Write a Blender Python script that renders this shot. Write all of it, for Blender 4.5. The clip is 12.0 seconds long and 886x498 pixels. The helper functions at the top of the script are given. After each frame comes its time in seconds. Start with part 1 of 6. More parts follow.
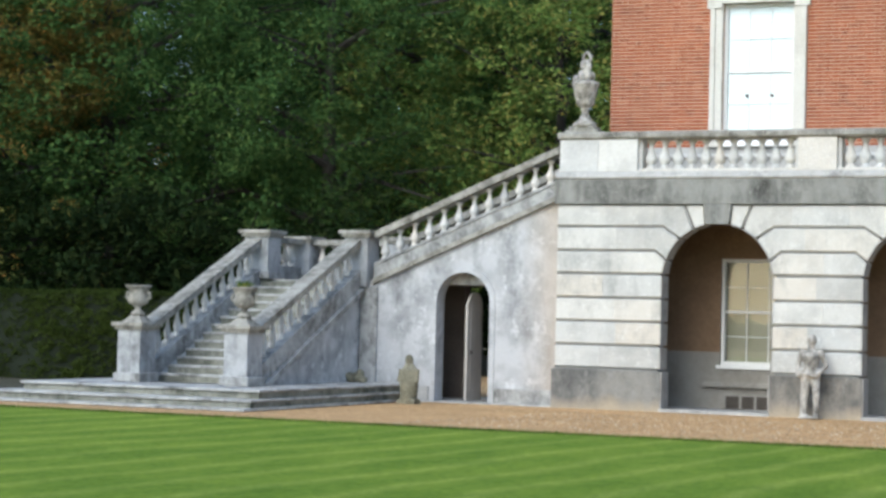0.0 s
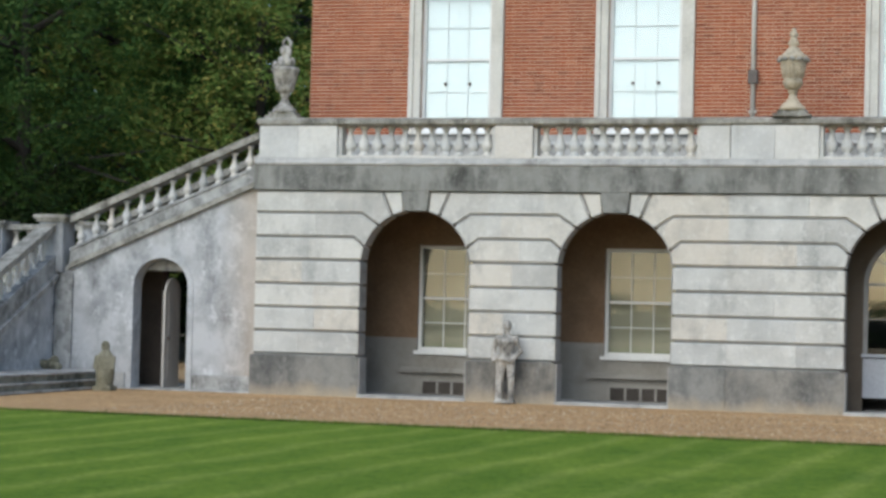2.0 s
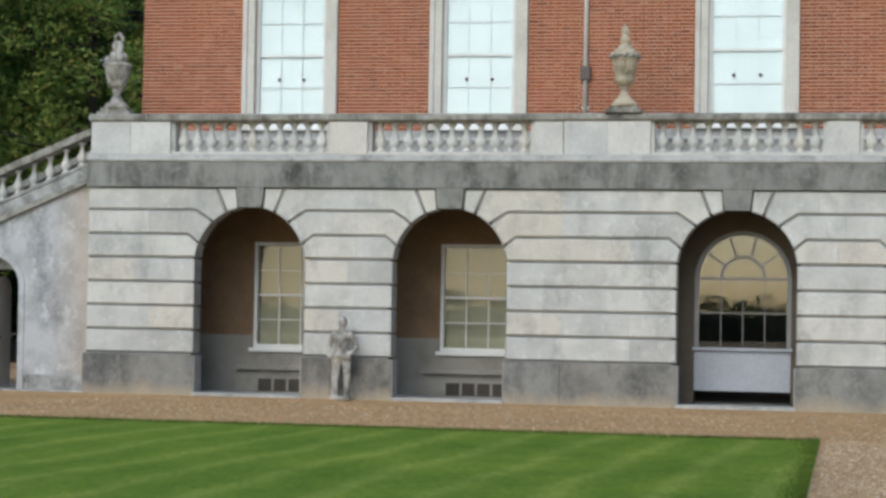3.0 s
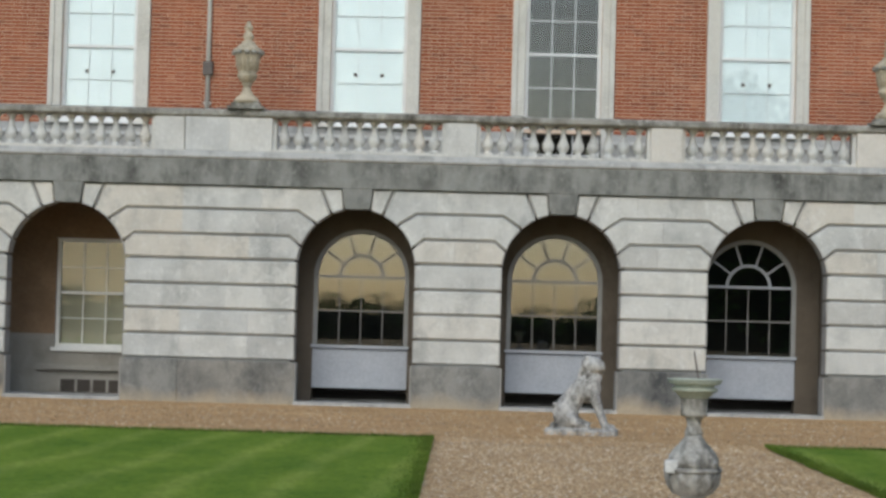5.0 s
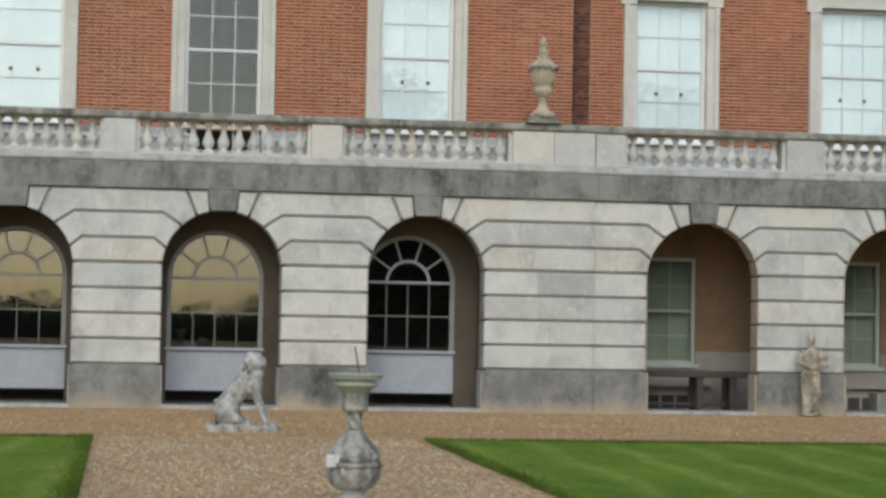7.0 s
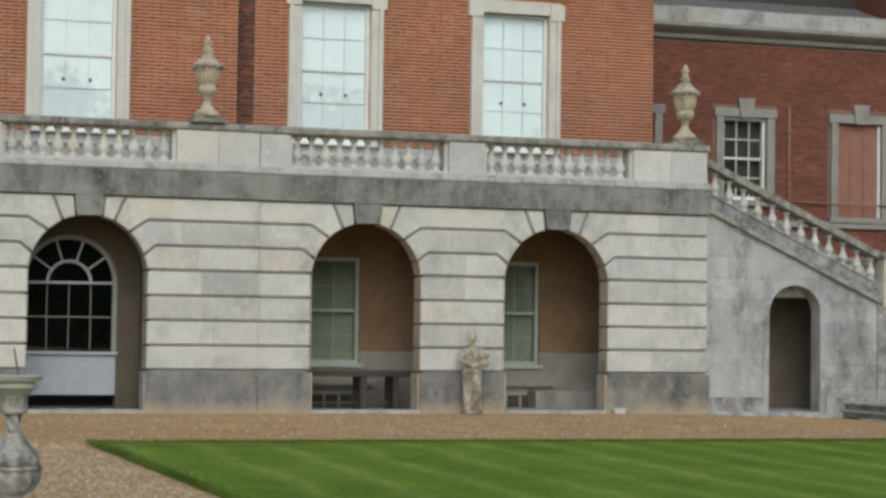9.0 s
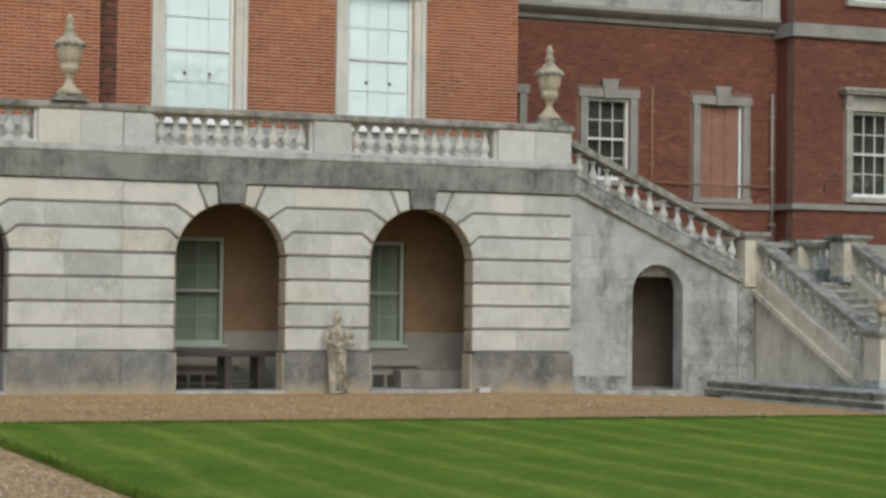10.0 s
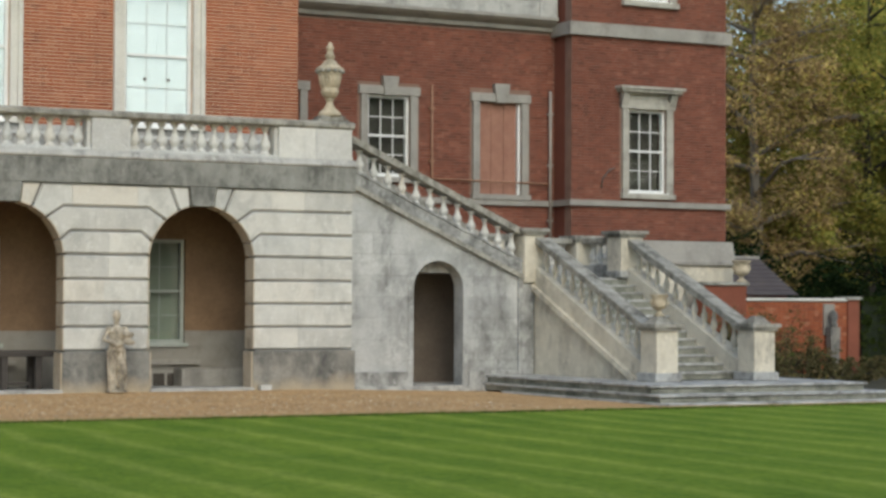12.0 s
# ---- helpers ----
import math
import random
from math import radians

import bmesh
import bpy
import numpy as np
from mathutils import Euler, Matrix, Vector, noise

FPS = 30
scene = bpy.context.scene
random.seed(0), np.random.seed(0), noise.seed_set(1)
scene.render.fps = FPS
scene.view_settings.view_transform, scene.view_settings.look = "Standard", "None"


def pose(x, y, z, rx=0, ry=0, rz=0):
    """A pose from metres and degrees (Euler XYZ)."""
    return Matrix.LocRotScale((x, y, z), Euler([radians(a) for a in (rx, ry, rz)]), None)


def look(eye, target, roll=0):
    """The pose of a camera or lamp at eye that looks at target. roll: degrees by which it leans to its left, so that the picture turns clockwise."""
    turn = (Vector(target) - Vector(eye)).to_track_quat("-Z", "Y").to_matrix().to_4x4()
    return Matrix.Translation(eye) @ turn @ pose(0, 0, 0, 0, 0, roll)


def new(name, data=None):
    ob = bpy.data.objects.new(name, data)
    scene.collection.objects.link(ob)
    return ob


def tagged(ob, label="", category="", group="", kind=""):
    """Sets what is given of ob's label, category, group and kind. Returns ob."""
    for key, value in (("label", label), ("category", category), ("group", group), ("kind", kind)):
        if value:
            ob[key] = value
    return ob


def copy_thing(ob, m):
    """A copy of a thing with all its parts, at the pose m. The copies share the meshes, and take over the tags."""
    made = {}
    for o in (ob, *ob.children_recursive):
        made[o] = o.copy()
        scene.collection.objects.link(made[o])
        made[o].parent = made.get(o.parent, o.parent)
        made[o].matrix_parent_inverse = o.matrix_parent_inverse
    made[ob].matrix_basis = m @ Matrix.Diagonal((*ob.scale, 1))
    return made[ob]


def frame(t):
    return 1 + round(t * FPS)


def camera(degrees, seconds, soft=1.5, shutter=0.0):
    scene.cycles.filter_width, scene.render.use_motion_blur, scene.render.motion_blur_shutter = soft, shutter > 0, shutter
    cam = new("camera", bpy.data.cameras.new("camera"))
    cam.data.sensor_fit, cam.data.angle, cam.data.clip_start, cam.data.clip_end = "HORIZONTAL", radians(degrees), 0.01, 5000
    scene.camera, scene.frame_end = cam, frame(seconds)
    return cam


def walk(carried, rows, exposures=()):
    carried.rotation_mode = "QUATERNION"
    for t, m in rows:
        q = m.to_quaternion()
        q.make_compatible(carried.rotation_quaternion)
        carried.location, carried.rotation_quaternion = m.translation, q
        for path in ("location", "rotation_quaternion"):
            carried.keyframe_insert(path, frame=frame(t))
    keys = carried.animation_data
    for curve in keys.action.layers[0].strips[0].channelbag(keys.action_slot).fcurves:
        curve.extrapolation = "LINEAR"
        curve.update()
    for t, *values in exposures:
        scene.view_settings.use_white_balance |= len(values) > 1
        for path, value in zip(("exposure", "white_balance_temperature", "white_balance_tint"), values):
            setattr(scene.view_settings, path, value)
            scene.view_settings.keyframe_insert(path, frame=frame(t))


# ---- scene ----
cam = camera(24.17, 12.0, soft=3.0)
EYE = (-1.82, -40.0, 1.652)
# seconds, yaw, pitch, roll of a camera that turns where it stands
TURN = [
    (0.0, 24.039, 1.925, 1.411),
    (0.5, 22.458, 1.787, 1.492),
    (1.0, 20.475, 1.896, 1.453),
    (1.5, 18.350, 1.846, 1.742),
    (2.0, 15.708, 1.742, 1.430),
    (2.5, 13.524, 1.806, 1.163),
    (2.7, 12.588, 1.768, 1.059),
    (4.3, 4.584, 1.694, 1.448),
    (4.5, 3.495, 1.652, 1.497),
    (5.0, 0.647, 1.872, 1.556),
    (5.5, -1.542, 2.044, 1.556),
    (6.0, -4.309, 1.841, 1.217),
    (6.5, -6.290, 1.773, 1.001),
    (7.0, -8.727, 1.974, 1.057),
    (7.5, -11.619, 1.896, 1.057),
    (7.7, -12.661, 1.866, 1.043),
    (9.3, -19.211, 1.991, 0.832),
    (9.5, -20.039, 1.817, 0.847),
    (10.0, -21.743, 1.608, 0.694),
    (10.5, -23.390, 1.542, 0.358),
    (11.0, -24.928, 1.553, 0.560),
    (11.5, -26.616, 1.451, 0.574),
    (12.0, -27.800, 1.570, 0.260),
]
PATH = [(t, Matrix.Translation(EYE) @ pose(0, 0, 0, 90 + p, 0, y) @ pose(0, 0, 0, 0, 0, r)) for t, y, p, r in TURN]
# exposure
LIGHT = [(0.0, 0.65, 5950, 5), (1.5, 0.32, 5950, 5), (2.0, 0.14, 5975, 5), (2.5, 0.05, 6000, 5), (5.5, -0.13, 6150, 5), (7.5, -0.15, 6250, 5), (9.5, -0.17, 6400, 4), (10.5, -0.05, 6500, 3), (12.0, 0.1, 6600, 3)]
walk(cam, PATH, LIGHT)

from mathutils.geometry import tessellate_polygon

# ---------------------------------------------------------------- world and sun
world = bpy.data.worlds.new("sky")
scene.world = world
world.use_nodes = True
wn = world.node_tree
sky = wn.nodes.new("ShaderNodeTexSky")
sky.sky_type, sky.sun_disc = "NISHITA", False
sky.sun_elevation, sky.sun_rotation = radians(37), radians(191)
sky.dust_density, sky.ozone_density = 1.6, 1.0
wn.links.new(sky.outputs[0], wn.nodes["Background"].inputs[0])
wn.nodes["Background"].inputs[1].default_value = 0.165
sun = new("sun", bpy.data.lights.new("sun", "SUN"))
sun.data.energy, sun.data.angle, sun.data.color = 1.1, radians(48), (1.0, 0.97, 0.92)
sun.matrix_world = look((-12, -60, 48), (0, 0, 0))


# ---------------------------------------------------------------- materials
def nodes(name, rough=0.8, metal=0.0, spec=0.5):
    m = bpy.data.materials.new(name)
    m.use_nodes = True
    nt = m.node_tree
    b = nt.nodes["Principled BSDF"]
    b.inputs["Roughness"].default_value, b.inputs["Metallic"].default_value = rough, metal
    b.inputs["Specular IOR Level"].default_value = spec
    return m, nt, b


def coords(nt, scale=(1, 1, 1)):
    g = nt.nodes.new("ShaderNodeNewGeometry")
    mp = nt.nodes.new("ShaderNodeMapping")
    mp.inputs["Scale"].default_value = scale
    nt.links.new(g.outputs["Position"], mp.inputs["Vector"])
    return mp.outputs[0]


def noise_tex(nt, scale, detail=4, stretch=(1, 1, 1), rough=0.6):
    n = nt.nodes.new("ShaderNodeTexNoise")
    n.inputs["Scale"].default_value, n.inputs["Detail"].default_value, n.inputs["Roughness"].default_value = scale, detail, rough
    nt.links.new(coords(nt, stretch), n.inputs["Vector"])
    return n.outputs["Fac"]


def ramp(nt, fac, stops):
    r = nt.nodes.new("ShaderNodeValToRGB")
    el = r.color_ramp.elements
    while len(el) < len(stops):
        el.new(0.5)
    for e, (p, c) in zip(el, stops):
        e.position, e.color = p, (*c, 1)
    nt.links.new(fac, r.inputs[0])
    return r.outputs[0]


def mix(nt, fac, a, b, mode="MIX"):
    n = nt.nodes.new("ShaderNodeMix")
    n.data_type, n.blend_type = "RGBA", mode
    for sock, v in ((n.inputs[0], fac), (n.inputs[6], a), (n.inputs[7], b)):
        if hasattr(v, "is_output"):
            nt.links.new(v, sock)
        elif sock == n.inputs[0]:
            sock.default_value = v
        else:
            sock.default_value = (*v, 1)
    return n.outputs[2]


def bump(nt, b, height, strength=0.3, dist=0.02):
    n = nt.nodes.new("ShaderNodeBump")
    n.inputs["Strength"].default_value, n.inputs["Distance"].default_value = strength, dist
    nt.links.new(height, n.inputs["Height"])
    nt.links.new(n.outputs[0], b.inputs["Normal"])


def steps_of(nt, fac, lo, hi):
    """0 below lo, 1 above hi."""
    n = nt.nodes.new("ShaderNodeMapRange")
    n.inputs["From Min"].default_value, n.inputs["From Max"].default_value = lo, hi
    nt.links.new(fac, n.inputs["Value"])
    return n.outputs[0]


def object_random(nt):
    return nt.nodes.new("ShaderNodeObjectInfo").outputs["Random"]


def island_random(nt):
    return nt.nodes.new("ShaderNodeNewGeometry").outputs["Random Per Island"]


def stone_material(name, pale, mid, dark, stain=0.5, rough=0.85, streak=True, vary=None, patch=0.5, warm=None, k=1.0, flake=0.35, flake_size=16.0, drip=0.0, scored=False, rust=None, splash=False):
    """Weathered limestone: large clouds, streaks and fine lichen spots."""
    m, nt, b = nodes(name, rough, 0.0, 0.2)
    base = ramp(nt, noise_tex(nt, 1.3 * k, 6), [(0.3, mid), (0.55, pale), (0.75, pale)])
    if vary:
        r = vary(nt)
        base = mix(nt, 1.0, base, ramp(nt, r, [(0.0, (0.8, 0.79, 0.78)), (0.3, (1.0, 0.98, 0.95)), (0.55, (0.9, 0.9, 0.9)), (0.75, (1.05, 1.03, 1.0)), (1.0, warm or (1.0, 0.93, 0.85))]), "MULTIPLY")
    st = steps_of(nt, noise_tex(nt, 0.9 * k, 9, (1, 1, 0.6), 0.75), 0.68 - 0.3 * stain, 0.9 - 0.3 * stain)
    base = mix(nt, st, base, dark)
    if streak:
        sk = steps_of(nt, noise_tex(nt, 3.0 * k, 6, (1, 1, 0.2), 0.7), 0.6, 0.86)
        base = mix(nt, sk, base, mix(nt, 0.6, base, dark))
    sp = steps_of(nt, noise_tex(nt, 9.0 * k, 6, (1, 1, 1), 0.75), 0.6, 0.72)
    base = mix(nt, sp, base, mix(nt, patch, base, pale))
    fl = steps_of(nt, noise_tex(nt, flake_size, 9, (1, 1, 0.8), 0.8), 0.545, 0.6)
    light = [min(0.85, c * 1.25) for c in pale]
    fmix = nt.nodes.new("ShaderNodeMath")
    fmix.operation = "MULTIPLY"
    fmix.inputs[1].default_value = flake
    nt.links.new(fl, fmix.inputs[0])
    base = mix(nt, fmix.outputs[0], base, light)
    if drip:
        # pale lime runs down a dark face
        dr = steps_of(nt, noise_tex(nt, 2.6, 5, (1, 1, 0.16), 0.65), 0.52, 0.7)
        dm = nt.nodes.new("ShaderNodeMath")
        dm.operation = "MULTIPLY"
        dm.inputs[1].default_value = drip
        nt.links.new(dr, dm.inputs[0])
        base = mix(nt, dm.outputs[0], base, light)
    if scored:
        # faint scored blockwork in the lime wash, each block weathered its own way
        swap = nt.nodes.new("ShaderNodeMapping")
        swap.inputs["Rotation"].default_value = (radians(-90), 0, 0)
        g = nt.nodes.new("ShaderNodeNewGeometry")
        nt.links.new(g.outputs["Position"], swap.inputs["Vector"])
        bk = nt.nodes.new("ShaderNodeTexBrick")
        for key, val in (("Scale", 1.0), ("Brick Width", 0.82), ("Row Height", 0.46), ("Mortar Size", 0.012), ("Mortar Smooth", 0.6)):
            bk.inputs[key].default_value = val
        bk.inputs["Color1"].default_value = (0.84, 0.84, 0.85, 1)
        bk.inputs["Color2"].default_value = (1.12, 1.12, 1.12, 1)
        bk.inputs["Mortar"].default_value = (0.74, 0.73, 0.72, 1)
        nt.links.new(swap.outputs[0], bk.inputs["Vector"])
        base = mix(nt, steps_of(nt, noise_tex(nt, 0.8, 3), 0.35, 0.6), base, mix(nt, 1.0, base, bk.outputs["Color"], "MULTIPLY"))
    if rust:
        # ochre run-off stain in a strip beside the terrace corner
        g = nt.nodes.new("ShaderNodeNewGeometry")
        sep = nt.nodes.new("ShaderNodeSeparateXYZ")
        nt.links.new(g.outputs["Position"], sep.inputs[0])
        wob = nt.nodes.new("ShaderNodeMath")
        wob.operation = "MULTIPLY_ADD"
        wob.inputs[1].default_value = 0.9
        nt.links.new(noise_tex(nt, 1.4, 6, (1, 1, 0.5)), wob.inputs[0])
        nt.links.new(sep.outputs["X"], wob.inputs[2])
        rm = nt.nodes.new("ShaderNodeMath")
        rm.operation = "MULTIPLY"
        rm.inputs[1].default_value = 0.65
        nt.links.new(steps_of(nt, wob.outputs[0], rust[0], rust[1]), rm.inputs[0])
        base = mix(nt, rm.outputs[0], base, (0.52, 0.43, 0.33))
    if splash:
        # sandy rain splash thrown up from the gravel
        g = nt.nodes.new("ShaderNodeNewGeometry")
        sep = nt.nodes.new("ShaderNodeSeparateXYZ")
        nt.links.new(g.outputs["Position"], sep.inputs[0])
        sz = nt.nodes.new("ShaderNodeMath")
        sz.operation = "MULTIPLY_ADD"
        sz.inputs[1].default_value = -0.75
        nt.links.new(noise_tex(nt, 1.1, 6, (1, 1, 0.6)), sz.inputs[0])
        nt.links.new(sep.outputs["Z"], sz.inputs[2])
        base = mix(nt, steps_of(nt, sz.outputs[0], -0.22, -0.5), base, (0.44, 0.37, 0.27))
    fine = noise_tex(nt, 45.0 * k, 4)
    base = mix(nt, 1.0, base, ramp(nt, fine, [(0.3, (0.82, 0.82, 0.82)), (0.7, (1.06, 1.06, 1.06))]), "MULTIPLY")
    nt.links.new(base, b.inputs["Base Color"])
    bump(nt, b, noise_tex(nt, 14.0 * k, 8, (1, 1, 1), 0.7), 0.5, 0.03)
    return m


M_ASHLAR = stone_material("ashlar_limestone", (0.655, 0.655, 0.62), (0.51, 0.515, 0.49), (0.29, 0.295, 0.277), 0.5, vary=object_random, k=1.1, flake=0.4, flake_size=6.0, drip=0.15)
M_CORE = stone_material("wall_limestone", (0.26, 0.255, 0.24), (0.2, 0.195, 0.18), (0.12, 0.115, 0.11), 0.5, flake=0.1)
# limestone coloured far darker to deepen the shade in the arched bays
M_REVEAL_SHADE = stone_material("shaded_reveal_limestone", (0.14, 0.115, 0.088), (0.1, 0.082, 0.063), (0.05, 0.043, 0.034), 0.4)
M_FRIEZE = stone_material("lichened_frieze_stone", (0.29, 0.29, 0.265), (0.185, 0.185, 0.168), (0.07, 0.07, 0.063), 0.72, patch=0.5, k=1.5, flake=0.5, flake_size=7.0, drip=0.65)
M_LIP = stone_material("weathered_ledge_stone", (0.5, 0.49, 0.46), (0.36, 0.35, 0.325), (0.16, 0.157, 0.145), 0.62, patch=0.6, k=1.8, flake=0.5, flake_size=6.0, drip=0.3)
M_PLINTH = stone_material("stained_plinth_stone", (0.304, 0.300, 0.278), (0.174, 0.176, 0.170), (0.074, 0.077, 0.077), 0.75, vary=object_random, k=0.9, flake=0.35, flake_size=3.2, splash=True)
M_PALE = stone_material("pale_balustrade_stone", (0.68, 0.68, 0.655), (0.56, 0.56, 0.54), (0.3, 0.3, 0.275), 0.4, vary=object_random)
M_RAIL = stone_material("lichened_rail_stone", (0.400, 0.385, 0.340), (0.220, 0.210, 0.180), (0.085, 0.080, 0.065), 0.75, patch=0.8, k=2.4, flake=0.75, flake_size=6.0)
M_RENDER = stone_material("patched_lime_render", (0.54, 0.55, 0.555), (0.34, 0.347, 0.35), (0.15, 0.155, 0.158), 0.68, patch=0.7, k=1.3, flake=0.8, flake_size=2.1, drip=0.2, rust=(-17.5, -16.6))
M_RENDER_EAST = stone_material("streaked_lime_render", (0.49, 0.495, 0.48), (0.33, 0.335, 0.32), (0.13, 0.13, 0.122), 0.62, patch=0.6, k=1.0, flake=0.45, flake_size=2.2, drip=0.35, scored=True)
M_STAIR = stone_material("weathered_stair_stone", (0.46, 0.46, 0.445), (0.26, 0.262, 0.252), (0.075, 0.076, 0.07), 0.75, patch=0.8, k=2.2, flake=0.6, flake_size=5.0)
M_TREAD = stone_material("worn_tread_stone", (0.52, 0.52, 0.5), (0.31, 0.31, 0.295), (0.1, 0.1, 0.093), 0.7, k=1.8, flake=0.6, flake_size=4.0)
# pier stone tinted blue-grey for the sky-lit shade on the west stair
M_PIER_SKYLIT = stone_material("skylit_pier_stone", (0.48, 0.49, 0.495), (0.33, 0.337, 0.34), (0.12, 0.123, 0.12), 0.65, k=1.8, flake=0.4, flake_size=5.0)
M_LION = stone_material("mottled_lion_stone", (0.6, 0.58, 0.54), (0.32, 0.305, 0.275), (0.08, 0.075, 0.066), 0.8, patch=0.9, k=7.0, flake=0.6, flake_size=14.0)
M_OCHRE = stone_material("mottled_ochre_stone", (0.6, 0.53, 0.42), (0.34, 0.29, 0.22), (0.08, 0.07, 0.055), 0.85, patch=0.85, k=4.0)
M_STATUE = stone_material("mottled_statue_stone", (0.56, 0.53, 0.475), (0.28, 0.262, 0.228), (0.06, 0.056, 0.048), 0.8, patch=0.85, k=4.5, flake=0.45, flake_size=10.0)
M_URN = stone_material("ochre_urn_stone", (0.58, 0.5, 0.37), (0.42, 0.36, 0.26), (0.13, 0.12, 0.085), 0.55, patch=0.7, k=3.0)
# stair stone darkened to paint the shaded upright faces under the treads
M_RISER_SHADE = stone_material("shaded_riser_stone", (0.320, 0.320, 0.272), (0.184, 0.192, 0.157), (0.077, 0.083, 0.064), 0.75, k=2.0, flake=0.2)
M_CREAM = stone_material("cream_limestone_blocks", (0.68, 0.63, 0.52), (0.52, 0.475, 0.385), (0.22, 0.2, 0.165), 0.52, k=1.5, flake=0.5, flake_size=4.5, drip=0.25)
M_MOSS = stone_material("mossy_dark_stone", (0.3, 0.28, 0.2), (0.17, 0.165, 0.115), (0.06, 0.06, 0.045), 0.7, k=4.0)
M_TRIM = stone_material("window_surround_stone", (0.7, 0.67, 0.6), (0.58, 0.555, 0.49), (0.4, 0.375, 0.33), 0.3)
M_HOODTRIM = stone_material("weathered_hood_stone", (0.48, 0.455, 0.395), (0.34, 0.32, 0.28), (0.17, 0.16, 0.14), 0.6, k=2.0)
# one return stone in two colours: warm where light catches it, grey elsewhere
M_RETURN_LIT = stone_material("lit_return_stone", (0.54, 0.46, 0.35), (0.42, 0.345, 0.25), (0.18, 0.145, 0.11), 0.45, k=1.8)
M_RETURN_UNLIT = stone_material("unlit_return_stone", (0.42, 0.405, 0.375), (0.32, 0.305, 0.28), (0.16, 0.15, 0.135), 0.5, k=1.8)
M_GREYTRIM = stone_material("grey_wing_surround_stone", (0.36, 0.34, 0.305), (0.27, 0.255, 0.23), (0.15, 0.14, 0.13), 0.5)
M_DIALTOP = stone_material("algae_stone", (0.45, 0.47, 0.38), (0.33, 0.36, 0.27), (0.16, 0.17, 0.12), 0.5)


def brick_material(name, stops, random_of):
    m, nt, b = nodes(name, 0.9, 0.0, 0.2)
    base = ramp(nt, random_of(nt), stops)
    cloud = noise_tex(nt, 0.6, 5)
    base = mix(nt, 1.0, base, ramp(nt, cloud, [(0.3, (0.78, 0.76, 0.76)), (0.65, (1.1, 1.08, 1.05))]), "MULTIPLY")
    grime = steps_of(nt, noise_tex(nt, 1.1, 7, (1, 1, 0.3), 0.7), 0.62, 0.85)
    base = mix(nt, grime, base, (0.13, 0.075, 0.055))
    base = mix(nt, 1.0, base, ramp(nt, noise_tex(nt, 60, 4), [(0.3, (0.8, 0.8, 0.8)), (0.7, (1.12, 1.12, 1.12))]), "MULTIPLY")
    nt.links.new(base, b.inputs["Base Color"])
    bump(nt, b, noise_tex(nt, 70, 5), 0.4, 0.006)
    return m


WARM = [(0.0, (0.24, 0.075, 0.04)), (0.15, (0.33, 0.102, 0.05)), (0.6, (0.385, 0.126, 0.06)), (0.85, (0.32, 0.096, 0.048)), (1.0, (0.46, 0.2, 0.115))]
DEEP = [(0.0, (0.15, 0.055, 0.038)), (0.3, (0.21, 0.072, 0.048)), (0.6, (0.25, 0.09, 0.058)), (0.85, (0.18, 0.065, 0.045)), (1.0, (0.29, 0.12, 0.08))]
M_BRICK = brick_material("red_brick_loose", WARM, island_random)
M_BRICK_OB = brick_material("red_brick", WARM, object_random)
# brick darkened to paint the soft shadow right of the projecting bays
M_BRICK_SHADOW = brick_material("shadow_strip_brick", [(0.0, (0.07, 0.04, 0.034)), (0.4, (0.12, 0.055, 0.042)), (0.75, (0.2, 0.075, 0.05)), (1.0, (0.26, 0.1, 0.065))], island_random)
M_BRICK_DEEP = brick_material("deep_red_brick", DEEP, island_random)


def plain(name, a, b_, scale, rough=0.7, relief=0.2, dist=0.01, metal=0.0, stretch=(1, 1, 1)):
    m, nt, b = nodes(name, rough, metal)
    big = ramp(nt, noise_tex(nt, scale, 6, stretch), [(0.3, a), (0.7, b_)])
    base = mix(nt, 1.0, big, ramp(nt, noise_tex(nt, scale * 11, 5, stretch), [(0.3, (0.86, 0.86, 0.86)), (0.7, (1.08, 1.08, 1.08))]), "MULTIPLY")
    nt.links.new(base, b.inputs["Base Color"])
    if relief:
        bump(nt, b, noise_tex(nt, scale * 7, 6, stretch), relief, dist)
    return m


M_MORTAR = plain("lime_mortar", (0.62, 0.45, 0.33), (0.76, 0.59, 0.45), 3, 0.95)
M_MORTAR_DEEP = plain("dull_mortar", (0.2, 0.12, 0.09), (0.27, 0.17, 0.13), 3, 0.95)
M_PLASTER = plain("brown_plaster", (0.186, 0.119, 0.069), (0.256, 0.166, 0.098), 1.4, 0.9, 0.2, 0.02)
M_PASSAGE = plain("dim_passage_plaster", (0.15, 0.12, 0.095), (0.22, 0.18, 0.145), 1.4, 0.9, 0.2, 0.02)
M_DADO = stone_material("dado_render", (0.328, 0.307, 0.271), (0.238, 0.221, 0.193), (0.164, 0.152, 0.135), 0.4)
M_CEIL = plain("loggia_ceiling_plaster", (0.22, 0.17, 0.125), (0.29, 0.225, 0.17), 1.5, 0.9)
M_WHITE = plain("white_paint", (0.74, 0.74, 0.72), (0.82, 0.82, 0.8), 3, 0.45, 0.08, 0.003)
M_SASH = plain("dull_green_sash_paint", (0.36, 0.4, 0.36), (0.45, 0.48, 0.44), 3, 0.5, 0.08, 0.003)
M_SHUTTER = plain("white_shutter_paint", (0.75, 0.8, 0.83), (0.83, 0.88, 0.91), 1.5, 0.5, 0.05, 0.003)
